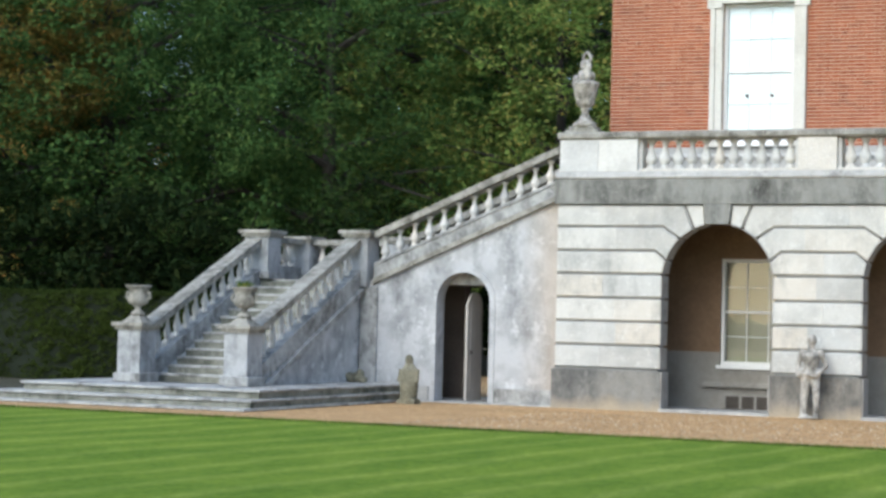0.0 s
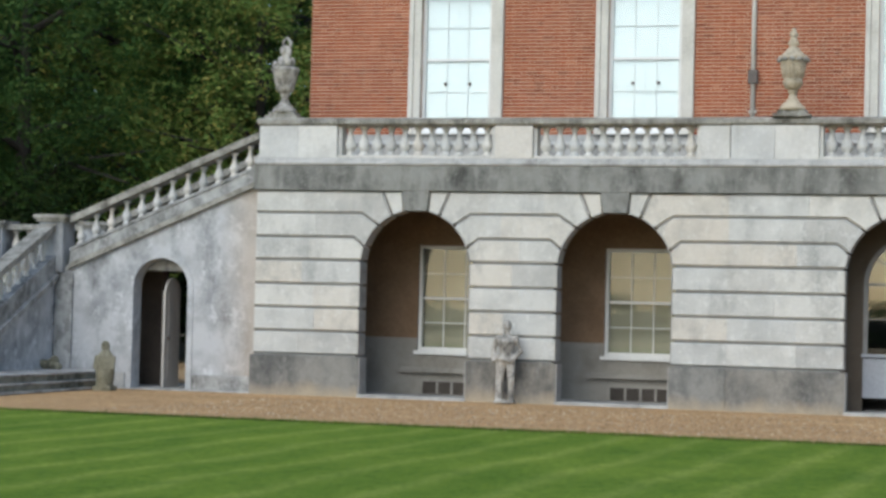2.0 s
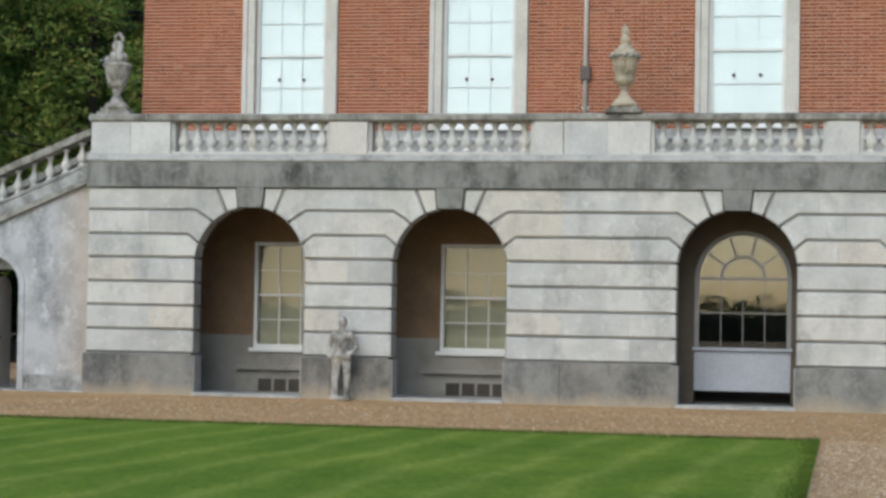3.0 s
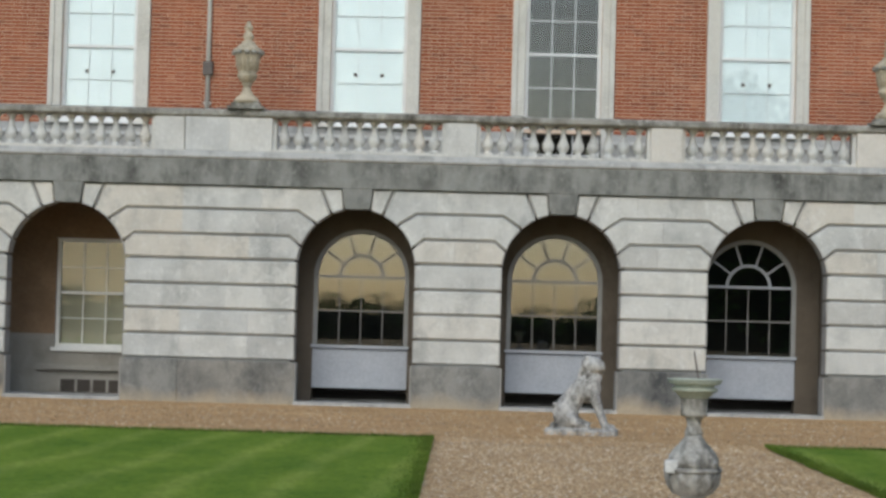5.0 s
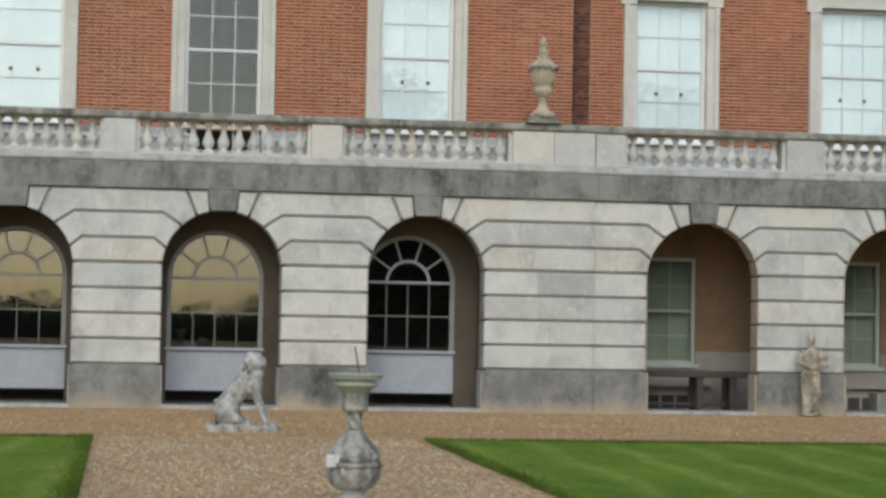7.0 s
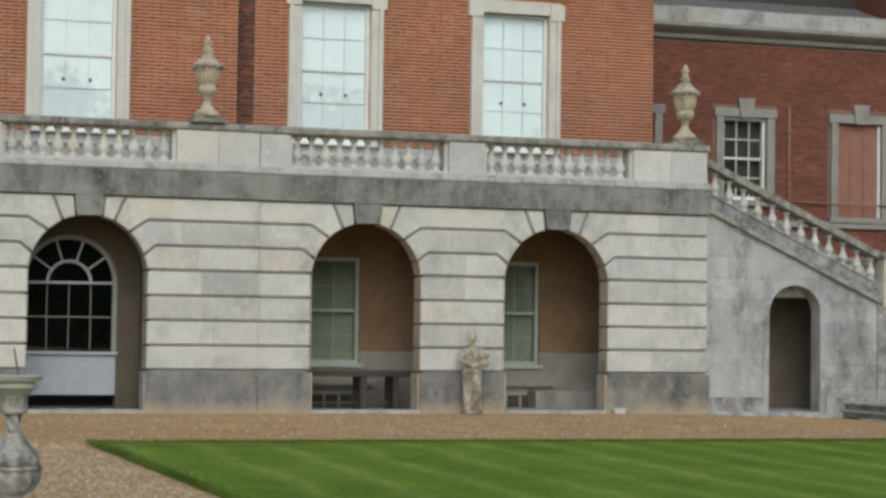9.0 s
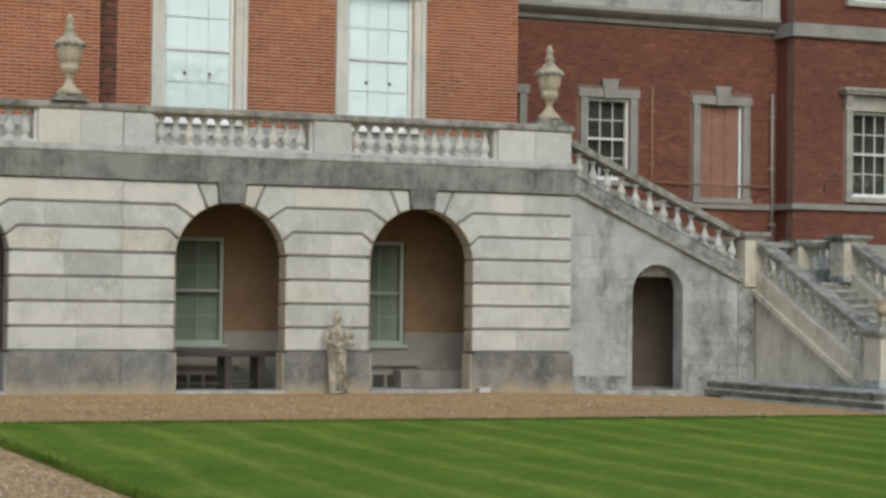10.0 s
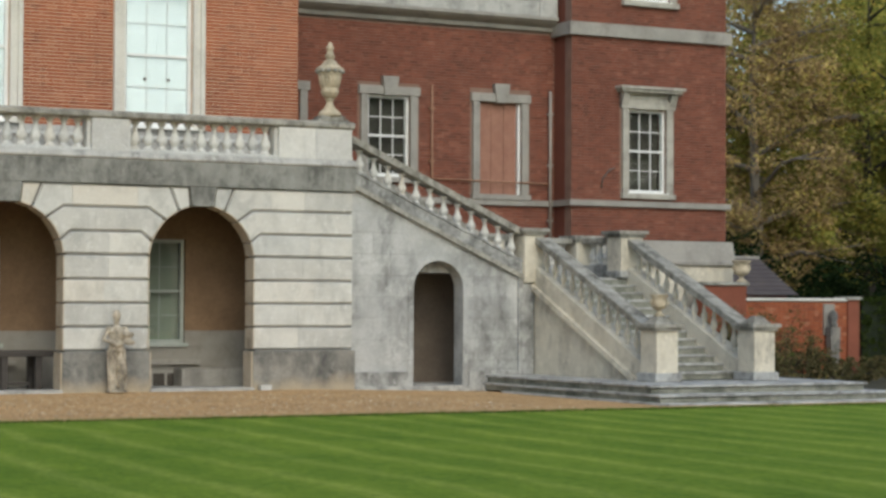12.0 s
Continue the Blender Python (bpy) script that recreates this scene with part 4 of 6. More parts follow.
def bricks_for(x0, x1, y, z0, z1, holes):
    """Flemish bond: rows of stretchers and headers, clipped at openings."""
    out = []
    H, L, S = 0.0745, 0.225, 0.112
    row = 0
    z = z0
    while z + H < z1:
        spans = [(x0, x1)]
        for a, b, c, d in holes:
            if z + H > c and z < d:
                nxt = []
                for p, q in spans:
                    if b <= p or a >= q:
                        nxt.append((p, q))
                    else:
                        if a > p:
                            nxt.append((p, a))
                        if b < q:
                            nxt.append((b, q))
                spans = nxt
        for p, q in spans:
            x = p
            k = row
            if row % 2:
                out.append((x, x + 0.056, z, z + H))
                x += 0.056
            while x < q - 0.03:
                w = L if k % 2 == 0 else S
                e = min(x + w, q)
                out.append((x, e, z, z + H))
                x = e
                k += 1
        z += H
        row += 1
    return out


def brick_wall(name, x0, x1, y, z0, z1, zb, holes, mats, label, loose_test=None, thick=0.33):
    """Mortar core with every brick standing proud; bricks above zb are left to the core."""
    bm = wall_with_holes(bmesh.new(), x0, x1, y + 0.012, y + thick, z0, z1, holes)
    wall = tagged(part(name, bm, mats[1]), label, "wall", kind="structure")
    wide = [(a - 0.27, b + 0.27, c, d + 0.3) for a, b, c, d in holes]
    rng = random.Random(int(abs(x0) * 10) + 5)
    rows = bricks_for(x0, x1, y, z0, zb, wide)
    vs, fs, singles = [], [], []
    J = 0.0098
    for a, b, c, d in rows:
        if b - a < 0.03:
            continue
        if loose_test and len(singles) < 300 and loose_test(a, c):
            singles.append((a, b, c, d))
            continue
        q = y + rng.uniform(-0.003, 0.003)
        i = len(vs)
        a, b, c, d = a + 0.0055, b - 0.0055, c + J, d - J
        vs += [(a, q, c), (b, q, c), (b, q, d), (a, q, d), (a, y + 0.014, c), (b, y + 0.014, c), (b, y + 0.014, d), (a, y + 0.014, d)]
        fs += [(i, i + 1, i + 2, i + 3), (i + 1, i + 5, i + 6, i + 2), (i + 4, i, i + 3, i + 7), (i + 3, i + 2, i + 6, i + 7), (i + 4, i + 5, i + 1, i)]
    me = bpy.data.meshes.new("brickwork")
    me.from_pydata(vs, [], fs)
    me.materials.append(mats[0])
    ob = tagged(new("brickwork", me), kind="stuff")
    ob.parent = wall
    shared = {}
    for a, b, c, d in singles:
        w = round(b - a, 3)
        if w not in shared:
            hw, hh = w / 2 - 0.0055, (d - c) / 2 - J
            v = [(-hw, 0, -hh), (hw, 0, -hh), (hw, 0, hh), (-hw, 0, hh), (-hw, 0.014, -hh), (hw, 0.014, -hh), (hw, 0.014, hh), (-hw, 0.014, hh)]
            m2 = bpy.data.meshes.new("brick")
            m2.from_pydata(v, [], [(0, 1, 2, 3), (1, 5, 6, 2), (4, 0, 3, 7), (3, 2, 6, 7), (4, 5, 1, 0)])
            m2.materials.append(M_BRICK_OB)
            shared[w] = m2
        o = new("brick", shared[w])
        o.parent = wall
        o.location = ((a + b) / 2, y + rng.uniform(-0.003, 0.003), (c + d) / 2)
    return wall


def tall_window(c, y, dark, label, z0=None):
    """First-floor sash with a stone architrave, eared at the head."""
    global n_win
    sash_window("window_%d" % n_win, c - WW, c + WW, z0 or WZ0, WZ1, y + 0.16, 3, 6, None, label, panels=not dark, group="first-floor sashes", fat=0.022 if dark else 0.009, knobs=0 if dark else 2, meet=7.03, bars=(4.99, 5.67, 6.35, 7.72) if dark else (5.67, 6.35, 7.72))
    n_win += 1
    th = empty("trim_architrave", "pale stone window surround with eared head", "window surround", kind="structure")
    for s in (-1, 1):
        if dark:
            part("foot_jamb", boxes((c + s * (WW + 0.03), c + s * (WW + 0.2), y - 0.09, y - 0.061, 4.64, 5.42), bev=0.006), M_TRIM, th)
        part("jamb", boxes((c + s * (WW + 0.004), c + s * (WW + 0.16), y - 0.05, y + 0.14, 5.422, WZ1 - 0.1), bev=0.008), M_TRIM, th)
        part("outer_jamb", boxes((c + s * (WW + 0.162), c + s * (WW + 0.265), y - 0.085, y + 0.012, 5.422, WZ1 - 0.1), bev=0.008), M_TRIM, th)
        part("ear", boxes((c + s * (WW + 0.004), c + s * (WW + 0.34), y - 0.09, y + 0.02, WZ1 - 0.1, WZ1 + 0.25), bev=0.008), M_TRIM, th)
    part("head", boxes((c - WW - 0.002, c + WW + 0.002, y - 0.07, y + 0.15, WZ1, WZ1 + 0.27), bev=0.008), M_TRIM, th)
    part("cornice", boxes((c - WW - 0.42, c + WW + 0.42, y - 0.22, y + 0.01, WZ1 + 0.5, WZ1 + 0.62), bev=0.02), M_TRIM, th)
    if not dark:
        part("sill_block", boxes((c - WW - 0.3, c + WW + 0.3, y - 0.16, y + 0.14, WZ0 - 0.068, WZ0 - 0.061), bev=0.01), M_TRIM, th)


def window_holes(cs):
    return [(c - WW, c + WW, WZ0, WZ1) for c in cs]


brick_wall("wall_brick_west", -16.8, -7.3, BS, 5.42, TOP, 9.3, window_holes([-13.53, -9.47]), (M_BRICK, M_MORTAR), "red brick house front in flemish bond")
brick_wall("wall_brick_centre", -7.28, 7.24, BC, 5.42, TOP, 9.3, window_holes(WIN_MID), (M_BRICK, M_MORTAR), "red brick middle bays in flemish bond", lambda a, c: -2.7 < a < -1.35 and 5.6 < c)
# strip of darker brick carries the shadow that the middle bays cast
brick_wall("wall_brick_sooty", 7.26, 7.72, BS, 5.42, TOP, 9.3, [], (M_BRICK_SHADOW, M_MORTAR_DEEP), "brick strip coloured dark for the shadow of the projecting bays")
brick_wall("wall_brick_east", 7.72, 16.8, BS, 5.42, TOP, 9.3, window_holes([9.47, 13.53]), (M_BRICK, M_MORTAR), "red brick house front in flemish bond")
slab("wall_upper_plinth", [(-16.85, -7.3, BS - 0.06, BS + 0.34, 4.2, 5.42), (7.26, 16.85, BS - 0.06, BS + 0.34, 4.2, 5.42), (-7.3, -0.74, BC - 0.06, BC + 0.34, 4.2, 5.42), (0.83, 7.26, BC - 0.06, BC + 0.34, 4.2, 5.42), (-0.74, 0.83, BC - 0.06, BC + 0.34, 4.2, 4.64)], M_LIP, "pale stone plinth course of the house above the terrace", "wall")
for x0, x1, yb in ((-16.85, -7.32, BS), (7.28, 16.85, BS), (-7.3, -0.98, BC), (1.07, 7.26, BC)):
    slab("trim_plinth_moulding", [(x0, x1, yb - 0.12, yb - 0.062, 5.2, 5.27), (x0, x1, yb - 0.15, yb - 0.062, 4.86, 4.97)], M_PALE, "pale moulded courses of the house plinth", "trim")
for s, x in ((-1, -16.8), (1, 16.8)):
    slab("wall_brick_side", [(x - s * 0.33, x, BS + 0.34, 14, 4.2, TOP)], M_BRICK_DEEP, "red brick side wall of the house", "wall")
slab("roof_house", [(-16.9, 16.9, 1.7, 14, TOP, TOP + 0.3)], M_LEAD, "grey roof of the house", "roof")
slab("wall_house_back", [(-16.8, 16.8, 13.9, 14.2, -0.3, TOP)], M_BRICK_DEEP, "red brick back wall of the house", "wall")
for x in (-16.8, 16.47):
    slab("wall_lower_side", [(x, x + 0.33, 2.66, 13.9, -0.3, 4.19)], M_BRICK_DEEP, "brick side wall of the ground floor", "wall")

for c in WIN_SIDE:
    for s in (-1, 1):
        tall_window(s * c, BS, False, "tall sash window with closed white shutters behind")
for c in WIN_MID:
    tall_window(c, BC, abs(c) < 1, "tall unshuttered sash window with dark panes" if abs(c) < 1 else "tall sash window with closed white shutters behind", 4.65 if abs(c) < 1 else None)


def downpipe(name, x, y, z0, z1, hopper, mat=M_PIPE, r=0.045):
    th = empty(name, "lead grey rainwater pipe fixed to the brick wall", "pipe")
    part("pipe", lathe(bmesh.new(), [(r, z0), (r, z1)], 10, (x, y, 0)), mat, th, smooth=True)
    if hopper:
        part("hopper", boxes((x - 0.1, x + 0.1, y - 0.08, y + 0.08, hopper - 0.14, hopper + 0.14), bev=0.02), M_IRON, th)
    for z in (z0 + 0.5, (z0 + z1) / 2, z1 - 0.6):
        part("bracket", boxes((x - 0.08, x + 0.08, y - 0.02, y + 0.055, z - 0.03, z + 0.03)), mat, th)
    return th


downpipe("drainpipe", -7.15, BC - 0.06, 5.35, TOP, 6.55, M_TRIM)

# ---------------------------------------------------------------- stairs
def sx(s, a, b):
    return (min(s * a, s * b), max(s * a, s * b))


def pier(th, x0, x1, y0, y1, z0, z1, cap=0.15, peak=0.0, base=0.18):
    ob = part("pier", boxes((x0, x1, y0, y1, z0, z1), bev=0.012), M_PIER_SKYLIT if x0 < 0 else M_CREAM, th)
    if base:
        part("pier_base", boxes((x0 - 0.06, x1 + 0.06, y0 - 0.06, y1 + 0.06, z0 - 0.001, z0 + base), bev=0.03), M_STAIR, ob)
    bm = boxes((x0 - 0.05, x1 + 0.05, y0 - 0.05, y1 + 0.05, z1 + 0.002, z1 + cap * 0.45), (x0 - 0.10, x1 + 0.10, y0 - 0.10, y1 + 0.10, z1 + cap * 0.45, z1 + cap), bev=0.012)
    if peak:
        cx, cy = (x0 + x1) / 2, (y0 + y1) / 2
        m = Matrix.Translation((cx, cy, z1 + cap + peak / 2)) @ Matrix.Rotation(radians(45), 4, "Z")
        bmesh.ops.create_cone(bm, cap_ends=True, segments=4, radius1=(x1 - x0) * 0.62, radius2=0.11, depth=peak, matrix=m)
    part("cap", bm, M_RAIL, ob)
    return ob


def staircase(s, nm):
    th = empty("staircase", "weathered stone double-flight garden stair against the terrace end", "stairs", "garden stairs", kind="structure")
    # wall under the upper flight, with the garden door
    dc, dr, dsp = 19.21, 0.61, 2.02
    fall = -0.12 if s > 0 else 0.0
    low = lambda x: 4.11 - (0.425 - fall / 4.25) * (x - 17.15)
    pts = [(17.09, BASE), (dc - dr, BASE)] + arc(dc, dsp, dr, 180, 0, 20) + [(dc + dr, BASE), (21.6, BASE), (21.6, 2.28 + fall), (21.4, low(21.4)), (17.09, low(17.09))]
    part("flank_wall", prism(bmesh.new(), [(s * x, z) for x, z in pts], 0.10, 0.5), M_RENDER_EAST if s > 0 else M_RENDER, th, "patchy lime-rendered wall under the flight")
    ring_o = [(dc + dr + 0.13, -0.1)] + arc(dc, dsp, dr + 0.13, 0, 180, 20) + [(dc - dr - 0.13, -0.1)]
    ring_i = [(dc + dr + 0.005, -0.1)] + arc(dc, dsp, dr + 0.005, 0, 180, 20) + [(dc - dr - 0.005, -0.1)]
    bm = bmesh.new()
    for i in range(len(ring_o) - 1):
        prism(bm, [(s * ring_o[i][0], ring_o[i][1]), (s * ring_o[i + 1][0], ring_o[i + 1][1]), (s * ring_i[i + 1][0], ring_i[i + 1][1]), (s * ring_i[i][0], ring_i[i][1])], 0.075, 0.099)
    part("door_surround", bm, M_RENDER_EAST if s > 0 else M_RENDER, th)
    for a, b in ((17.14, dc - dr - 0.14), (dc + dr + 0.14, 21.2)):
        part("footing", boxes((*sx(s, a, b), 0.05, 0.098, BASE, 0.22), bev=0.012), M_STAIR, th)
    part("corner_pilaster", boxes((*sx(s, 21.2, 21.6), 0.03, 0.098, BASE, 2.3), bev=0.01), M_STAIR, th)
    # upper flight: string, rail, balusters
    def band(z_of, dz0, dz1, y0, y1, xa, xb):
        return prism(bmesh.new(), [(s * xa, z_of(xa) + dz0), (s * xb, z_of(xb) + dz0), (s * xb, z_of(xb) + dz1), (s * xa, z_of(xa) + dz1)], y0, y1)
    part("string", band(low, 0.002, 0.40, 0.06, 0.5, 17.13, 21.3), M_STAIR, th)
    part("string_moulding", band(low, 0.02, 0.13, -0.01, 0.058, 17.13, 21.3), M_RAIL, th)
    part("string_coping", band(low, 0.402, 0.46, 0.03, 0.53, 17.13, 21.3), M_STAIR, th)
    part("handrail", band(low, 1.0, 1.15, 0.04, 0.5, 17.10, 21.3), M_RAIL, th, "lichened sloping stone handrail")
    me = baluster_mesh("baluster", 0.50, M_PALE, 0.95)
    for i in range(12):
        x = 17.36 + 3.78 * i / 11
        place(me, "baluster", th, (s * x, 0.27, low(x) + 0.48), i * 0.7)
    part("handrail", band(low, 1.0, 1.15, 2.0, 2.4, 17.10, 21.3), M_RAIL, th)
    part("string", band(low, 0.002, 0.46, 2.0, 2.4, 17.13, 21.3), M_STAIR, th)
    for i in range(12):
        x = 17.36 + 3.78 * i / 11
        place(me, "baluster", th, (s * x, 2.2, low(x) + 0.48), i * 0.7)
    for i in range(12):
        z = 2.43 + 2.19 * i / 12
        xa = 21.0 - 3.9 * i / 12
        part("step", boxes((*sx(s, 17.1, xa), 0.5, 2.0, z - 0.05, z + 2.19 / 12), bev=0.012), M_TREAD, th)
    # landing and lower flight, set lower where the ground falls away
    upper = set(th.children)
    part("landing", boxes((*sx(s, 21.1, 24.45), 0.12, 2.4, 2.25, 2.43), bev=0.012), M_TREAD, th)
    part("landing_wall", boxes((*sx(s, 21.61, 24.35), 0.16, 0.5, BASE, 2.249), (*sx(s, 24.0, 24.4), 0.5, 2.35, BASE, 2.249), (*sx(s, 20.2, 24.0), 2.05, 2.35, BASE, 2.249)), M_RENDER, th)
    pier(th, *sx(s, *((21.3, 21.8) if s > 0 else (21.42, 21.98))), -0.05, 0.55, 2.3, 3.36, base=0.0)
    pier(th, *sx(s, 23.85, 24.45), -0.05, 0.55, 2.43, 3.36, base=0.16)
    pier(th, *sx(s, 23.85, 24.45), 1.9, 2.45, 2.43, 3.3, base=0.16)
    pier(th, *sx(s, 21.35, 21.9), 1.9, 2.45, 2.43, 3.3, base=0.16)
    part("landing_kerb", boxes((*sx(s, 21.9, 23.85), 2.05, 2.4, 2.431, 2.75), (*sx(s, 24.05, 24.4), 0.55, 1.9, 2.431, 2.75)), M_STAIR, th)
    part("landing_rail", boxes((*sx(s, 21.9, 23.85), 1.98, 2.42, 3.25, 3.38), bev=0.02), M_RAIL, th)
    part("landing_rail", boxes((*sx(s, 23.98, 24.42), 0.55, 1.9, 3.25, 3.38), bev=0.02), M_RAIL, th)
    for i in range(6):
        place(me, "baluster", th, (s * (22.08 + 1.58 * i / 5), 2.2, 2.75), i)
    for i in range(4):
        place(me, "baluster", th, (s * 24.2, 0.75 + 0.95 * i / 3, 2.75), i)
    # lower flight towards the lawn
    lowy = lambda y: 2.31 + 0.466 * y
    topy = lambda y: 3.34 + 0.44 * y
    me2 = baluster_mesh("baluster", 0.50, M_CREAM if s > 0 else M_PALE, 0.72)
    for a, b, w in ((21.55, 21.95, 21.62), (24.0, 24.4, 24.33)):
        part("flank_wall", prism_x(bmesh.new(), [(0.09, BASE), (-4.55, BASE), (-4.55, 0.22), (-4.3, lowy(-4.3)), (0.09, lowy(0.09))], *sx(s, a + 0.08 if a < 22 else a, b if a < 22 else b - 0.08)), M_CREAM if s > 0 else M_RENDER, th)
        part("string", prism_x(bmesh.new(), [(-0.05, lowy(-0.05) - 0.043), (-4.5, lowy(-4.5) - 0.043), (-4.5, lowy(-4.5) + 0.36), (-0.05, lowy(-0.05) + 0.36)], *sx(s, a + 0.02, b - 0.02)), M_CREAM if s > 0 else M_STAIR, th)
        part("string_moulding", prism_x(bmesh.new(), [(0.0, lowy(0.0) - 0.17), (-4.5, lowy(-4.5) - 0.17), (-4.5, lowy(-4.5) - 0.044), (0.0, lowy(0.0) - 0.044)], *sx(s, *((a - 0.06, a + 0.079) if a < 22 else (b - 0.079, b + 0.06)))), M_CREAM if s > 0 else M_STAIR, th)
        part("handrail", prism_x(bmesh.new(), [(-0.06, topy(-0.06) - 0.15), (-4.5, topy(-4.5) - 0.15), (-4.5, topy(-4.5) - 0.03), (-4.5, topy(-4.5)), (-0.06, topy(-0.06))], *sx(s, a + 0.02, b - 0.02)), M_RAIL, th, "lichened sloping stone handrail")
        for i in range(12):
            y = -0.28 - 4.02 * i / 11
            h = topy(y) - 0.15 - (lowy(y) + 0.36)
            ob = place(me2, "baluster", th, (s * (a + b) / 2, y, lowy(y) + 0.34), i)
            ob.scale = (1, 1, (h + 0.04) / 0.5)
    for i in range(13):
        z = 2.43 - 2.18 * (i + 1) / 13
        y = -0.06 - 4.45 * i / 13
        part("step", boxes((*sx(s, 21.94, 24.01), y - 4.45 / 13 - 0.03, min(y + 0.3, 0.15), z - 0.05, z), bev=0.014), M_TREAD, th)
        # riser shade comes from its darker colour
        part("riser", boxes((*sx(s, 21.95, 24.0), y - 0.005, y + 0.06, z, z + 2.18 / 13 - 0.051)), M_RISER_SHADE, th)
    pier(th, *sx(s, 21.46, 21.98), -5.1, -4.5, 0.25, 1.28, peak=0.16)
    pier(th, *sx(s, 23.88, 24.4), -5.1, -4.5, 0.25, 1.28, peak=0.16)
    # three broad platform steps
    for i, inset in enumerate((0.0, 0.36, 0.72)):
        near = (20.22, 20.3, 20.38)[i]
        z0, z1 = (-0.2, -0.07, 0.085)[i], (-0.072, 0.083, 0.25)[i]
        st = part("platform_step", boxes((*sx(s, near + 0.05, 26.35 - inset), (-7.3, -6.9, -6.45)[i], 0.02 if i else -0.9, z0, z1 - 0.045)), M_RISER_SHADE, th)
        part("tread", boxes((*sx(s, near, 26.41 - inset), (-7.36, -6.96, -6.51)[i], 0.025 if i else -0.9, z1 - 0.045, z1), bev=0.012), M_TREAD, st)
    for ob in th.children:
        if ob not in upper:
            ob.location.z += fall
    return th


for s, nm in ((-1, "west"), (1, "east")):
    staircase(s, nm)
    slab("floor_passage", [(*sx(s, 17.1, 21.6), 0.0, 3.0, BASE - 0.1, -0.09)], M_TREAD, "worn stone passage floor under the stair", "floor")
slab("wall_passage_east", [(17.1, 21.4, 2.02, 2.3, -0.1, 3.0)], M_PASSAGE, "dim plaster wall at the back of the stair passage", "wall")
bm = prism(bmesh.new(), [(-21.4, -0.1), (-20.0, -0.1), (-20.0, 2.62), (-19.2, 2.62), (-19.2, -0.1), (-17.1, -0.1), (-17.1, 3.9), (-21.4, 2.7)], 2.02, 2.3)
tagged(part("wall_passage_west", bm, M_PASSAGE), "dim plaster wall with a back opening behind the stair", "wall", kind="structure")

# the half-open garden door in the west passage
door = empty("door_1", "faded panelled garden door standing half open", "door", kind="structure", at=(-19.3, 0.56, -0.08))
door.rotation_euler = (0, 0, radians(84))
part("leaf", prism(bmesh.new(), [(0.0, 0.0), (0.62, 0.0), (0.62, 2.0)] + arc(0.31, 2.0, 0.31, 0, 180, 12)[1:-1] + [(0.0, 2.0)], -0.025, 0.025), M_DOOR, door)
part("edge_board", boxes((-0.035, -0.002, -0.03, 0.03, 0.0, 2.05)), M_DOOR, door)
for z0, z1 in ((0.2, 0.95), (1.1, 2.0)):
    part("panel", boxes((0.1, 0.53, -0.04, -0.027, z0, z1), bev=0.008), M_DOOR, door)
part("door_handle", lathe(bmesh.new(), [(0.02, 0), (0.035, 0.02), (0.035, 0.05), (0.015, 0.07)], 10, (0.08, -0.06, 1.0)), M_IRON, door)


# ---------------------------------------------------------------- east wing and pavilion
WY, PY = 6.87, 6.0
wing_holes = [(20.72, 21.92, 4.9, 6.98), (23.93, 25.18, 4.55, 6.95)]


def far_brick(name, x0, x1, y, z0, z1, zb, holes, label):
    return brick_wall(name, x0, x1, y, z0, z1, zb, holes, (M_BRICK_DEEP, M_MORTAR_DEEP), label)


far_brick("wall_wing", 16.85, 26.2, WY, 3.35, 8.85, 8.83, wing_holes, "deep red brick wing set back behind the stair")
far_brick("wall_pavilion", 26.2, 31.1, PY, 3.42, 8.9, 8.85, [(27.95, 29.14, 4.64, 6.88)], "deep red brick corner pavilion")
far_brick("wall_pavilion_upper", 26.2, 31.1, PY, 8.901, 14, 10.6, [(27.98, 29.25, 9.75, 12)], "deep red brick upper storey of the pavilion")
slab("wall_pavilion_side", [(26.2, 26.5, PY + 0.34, 12, 3.4, 14), (30.8, 31.1, PY + 0.34, 12, 3.4, 14)], M_BRICK_DEEP, "deep red brick return of the pavilion", "wall")
slab("wall_wing_base", [(16.85, 26.1, WY - 0.08, WY + 0.3, -0.3, 3.349)], M_GREYTRIM, "grey stone base of the wing", "wall")
slab("wall_pavilion_base", [(26.12, 31.25, PY - 0.12, 12, -0.3, 2.75)], M_CREAM, "pale stone base of the pavilion", "wall")
bm = prism_x(bmesh.new(), [(PY - 0.2, 2.752), (PY - 0.22, 2.78), (PY - 0.22, 2.86), (PY - 0.16, 2.9), (PY - 0.03, 3.41), (12, 3.41), (12, 2.752)], 26.06, 31.3)
tagged(part("trim_pavilion_plinth", bm, M_GREYTRIM), "weathered sloping plinth course", "trim", kind="structure")
slab("trim_wing_band", [(16.9, 26.1, WY - 0.09, WY + 0.02, 4.27, 4.42)], M_GREYTRIM, "grey stone band under the wing windows", "trim")
slab("trim_pavilion_band", [(26.1, 31.2, PY - 0.1, PY + 0.02, 4.28, 4.43), (26.1, 26.199, PY + 0.02, WY, 4.28, 4.43)], M_GREYTRIM, "stone sill band round the pavilion", "trim")
slab("trim_pavilion_string", [(26.08, 31.22, PY - 0.12, PY + 0.02, 8.74, 9.08), (26.08, 26.199, PY + 0.02, WY, 8.74, 9.08)], M_GREYTRIM, "stone string course of the pavilion", "trim")
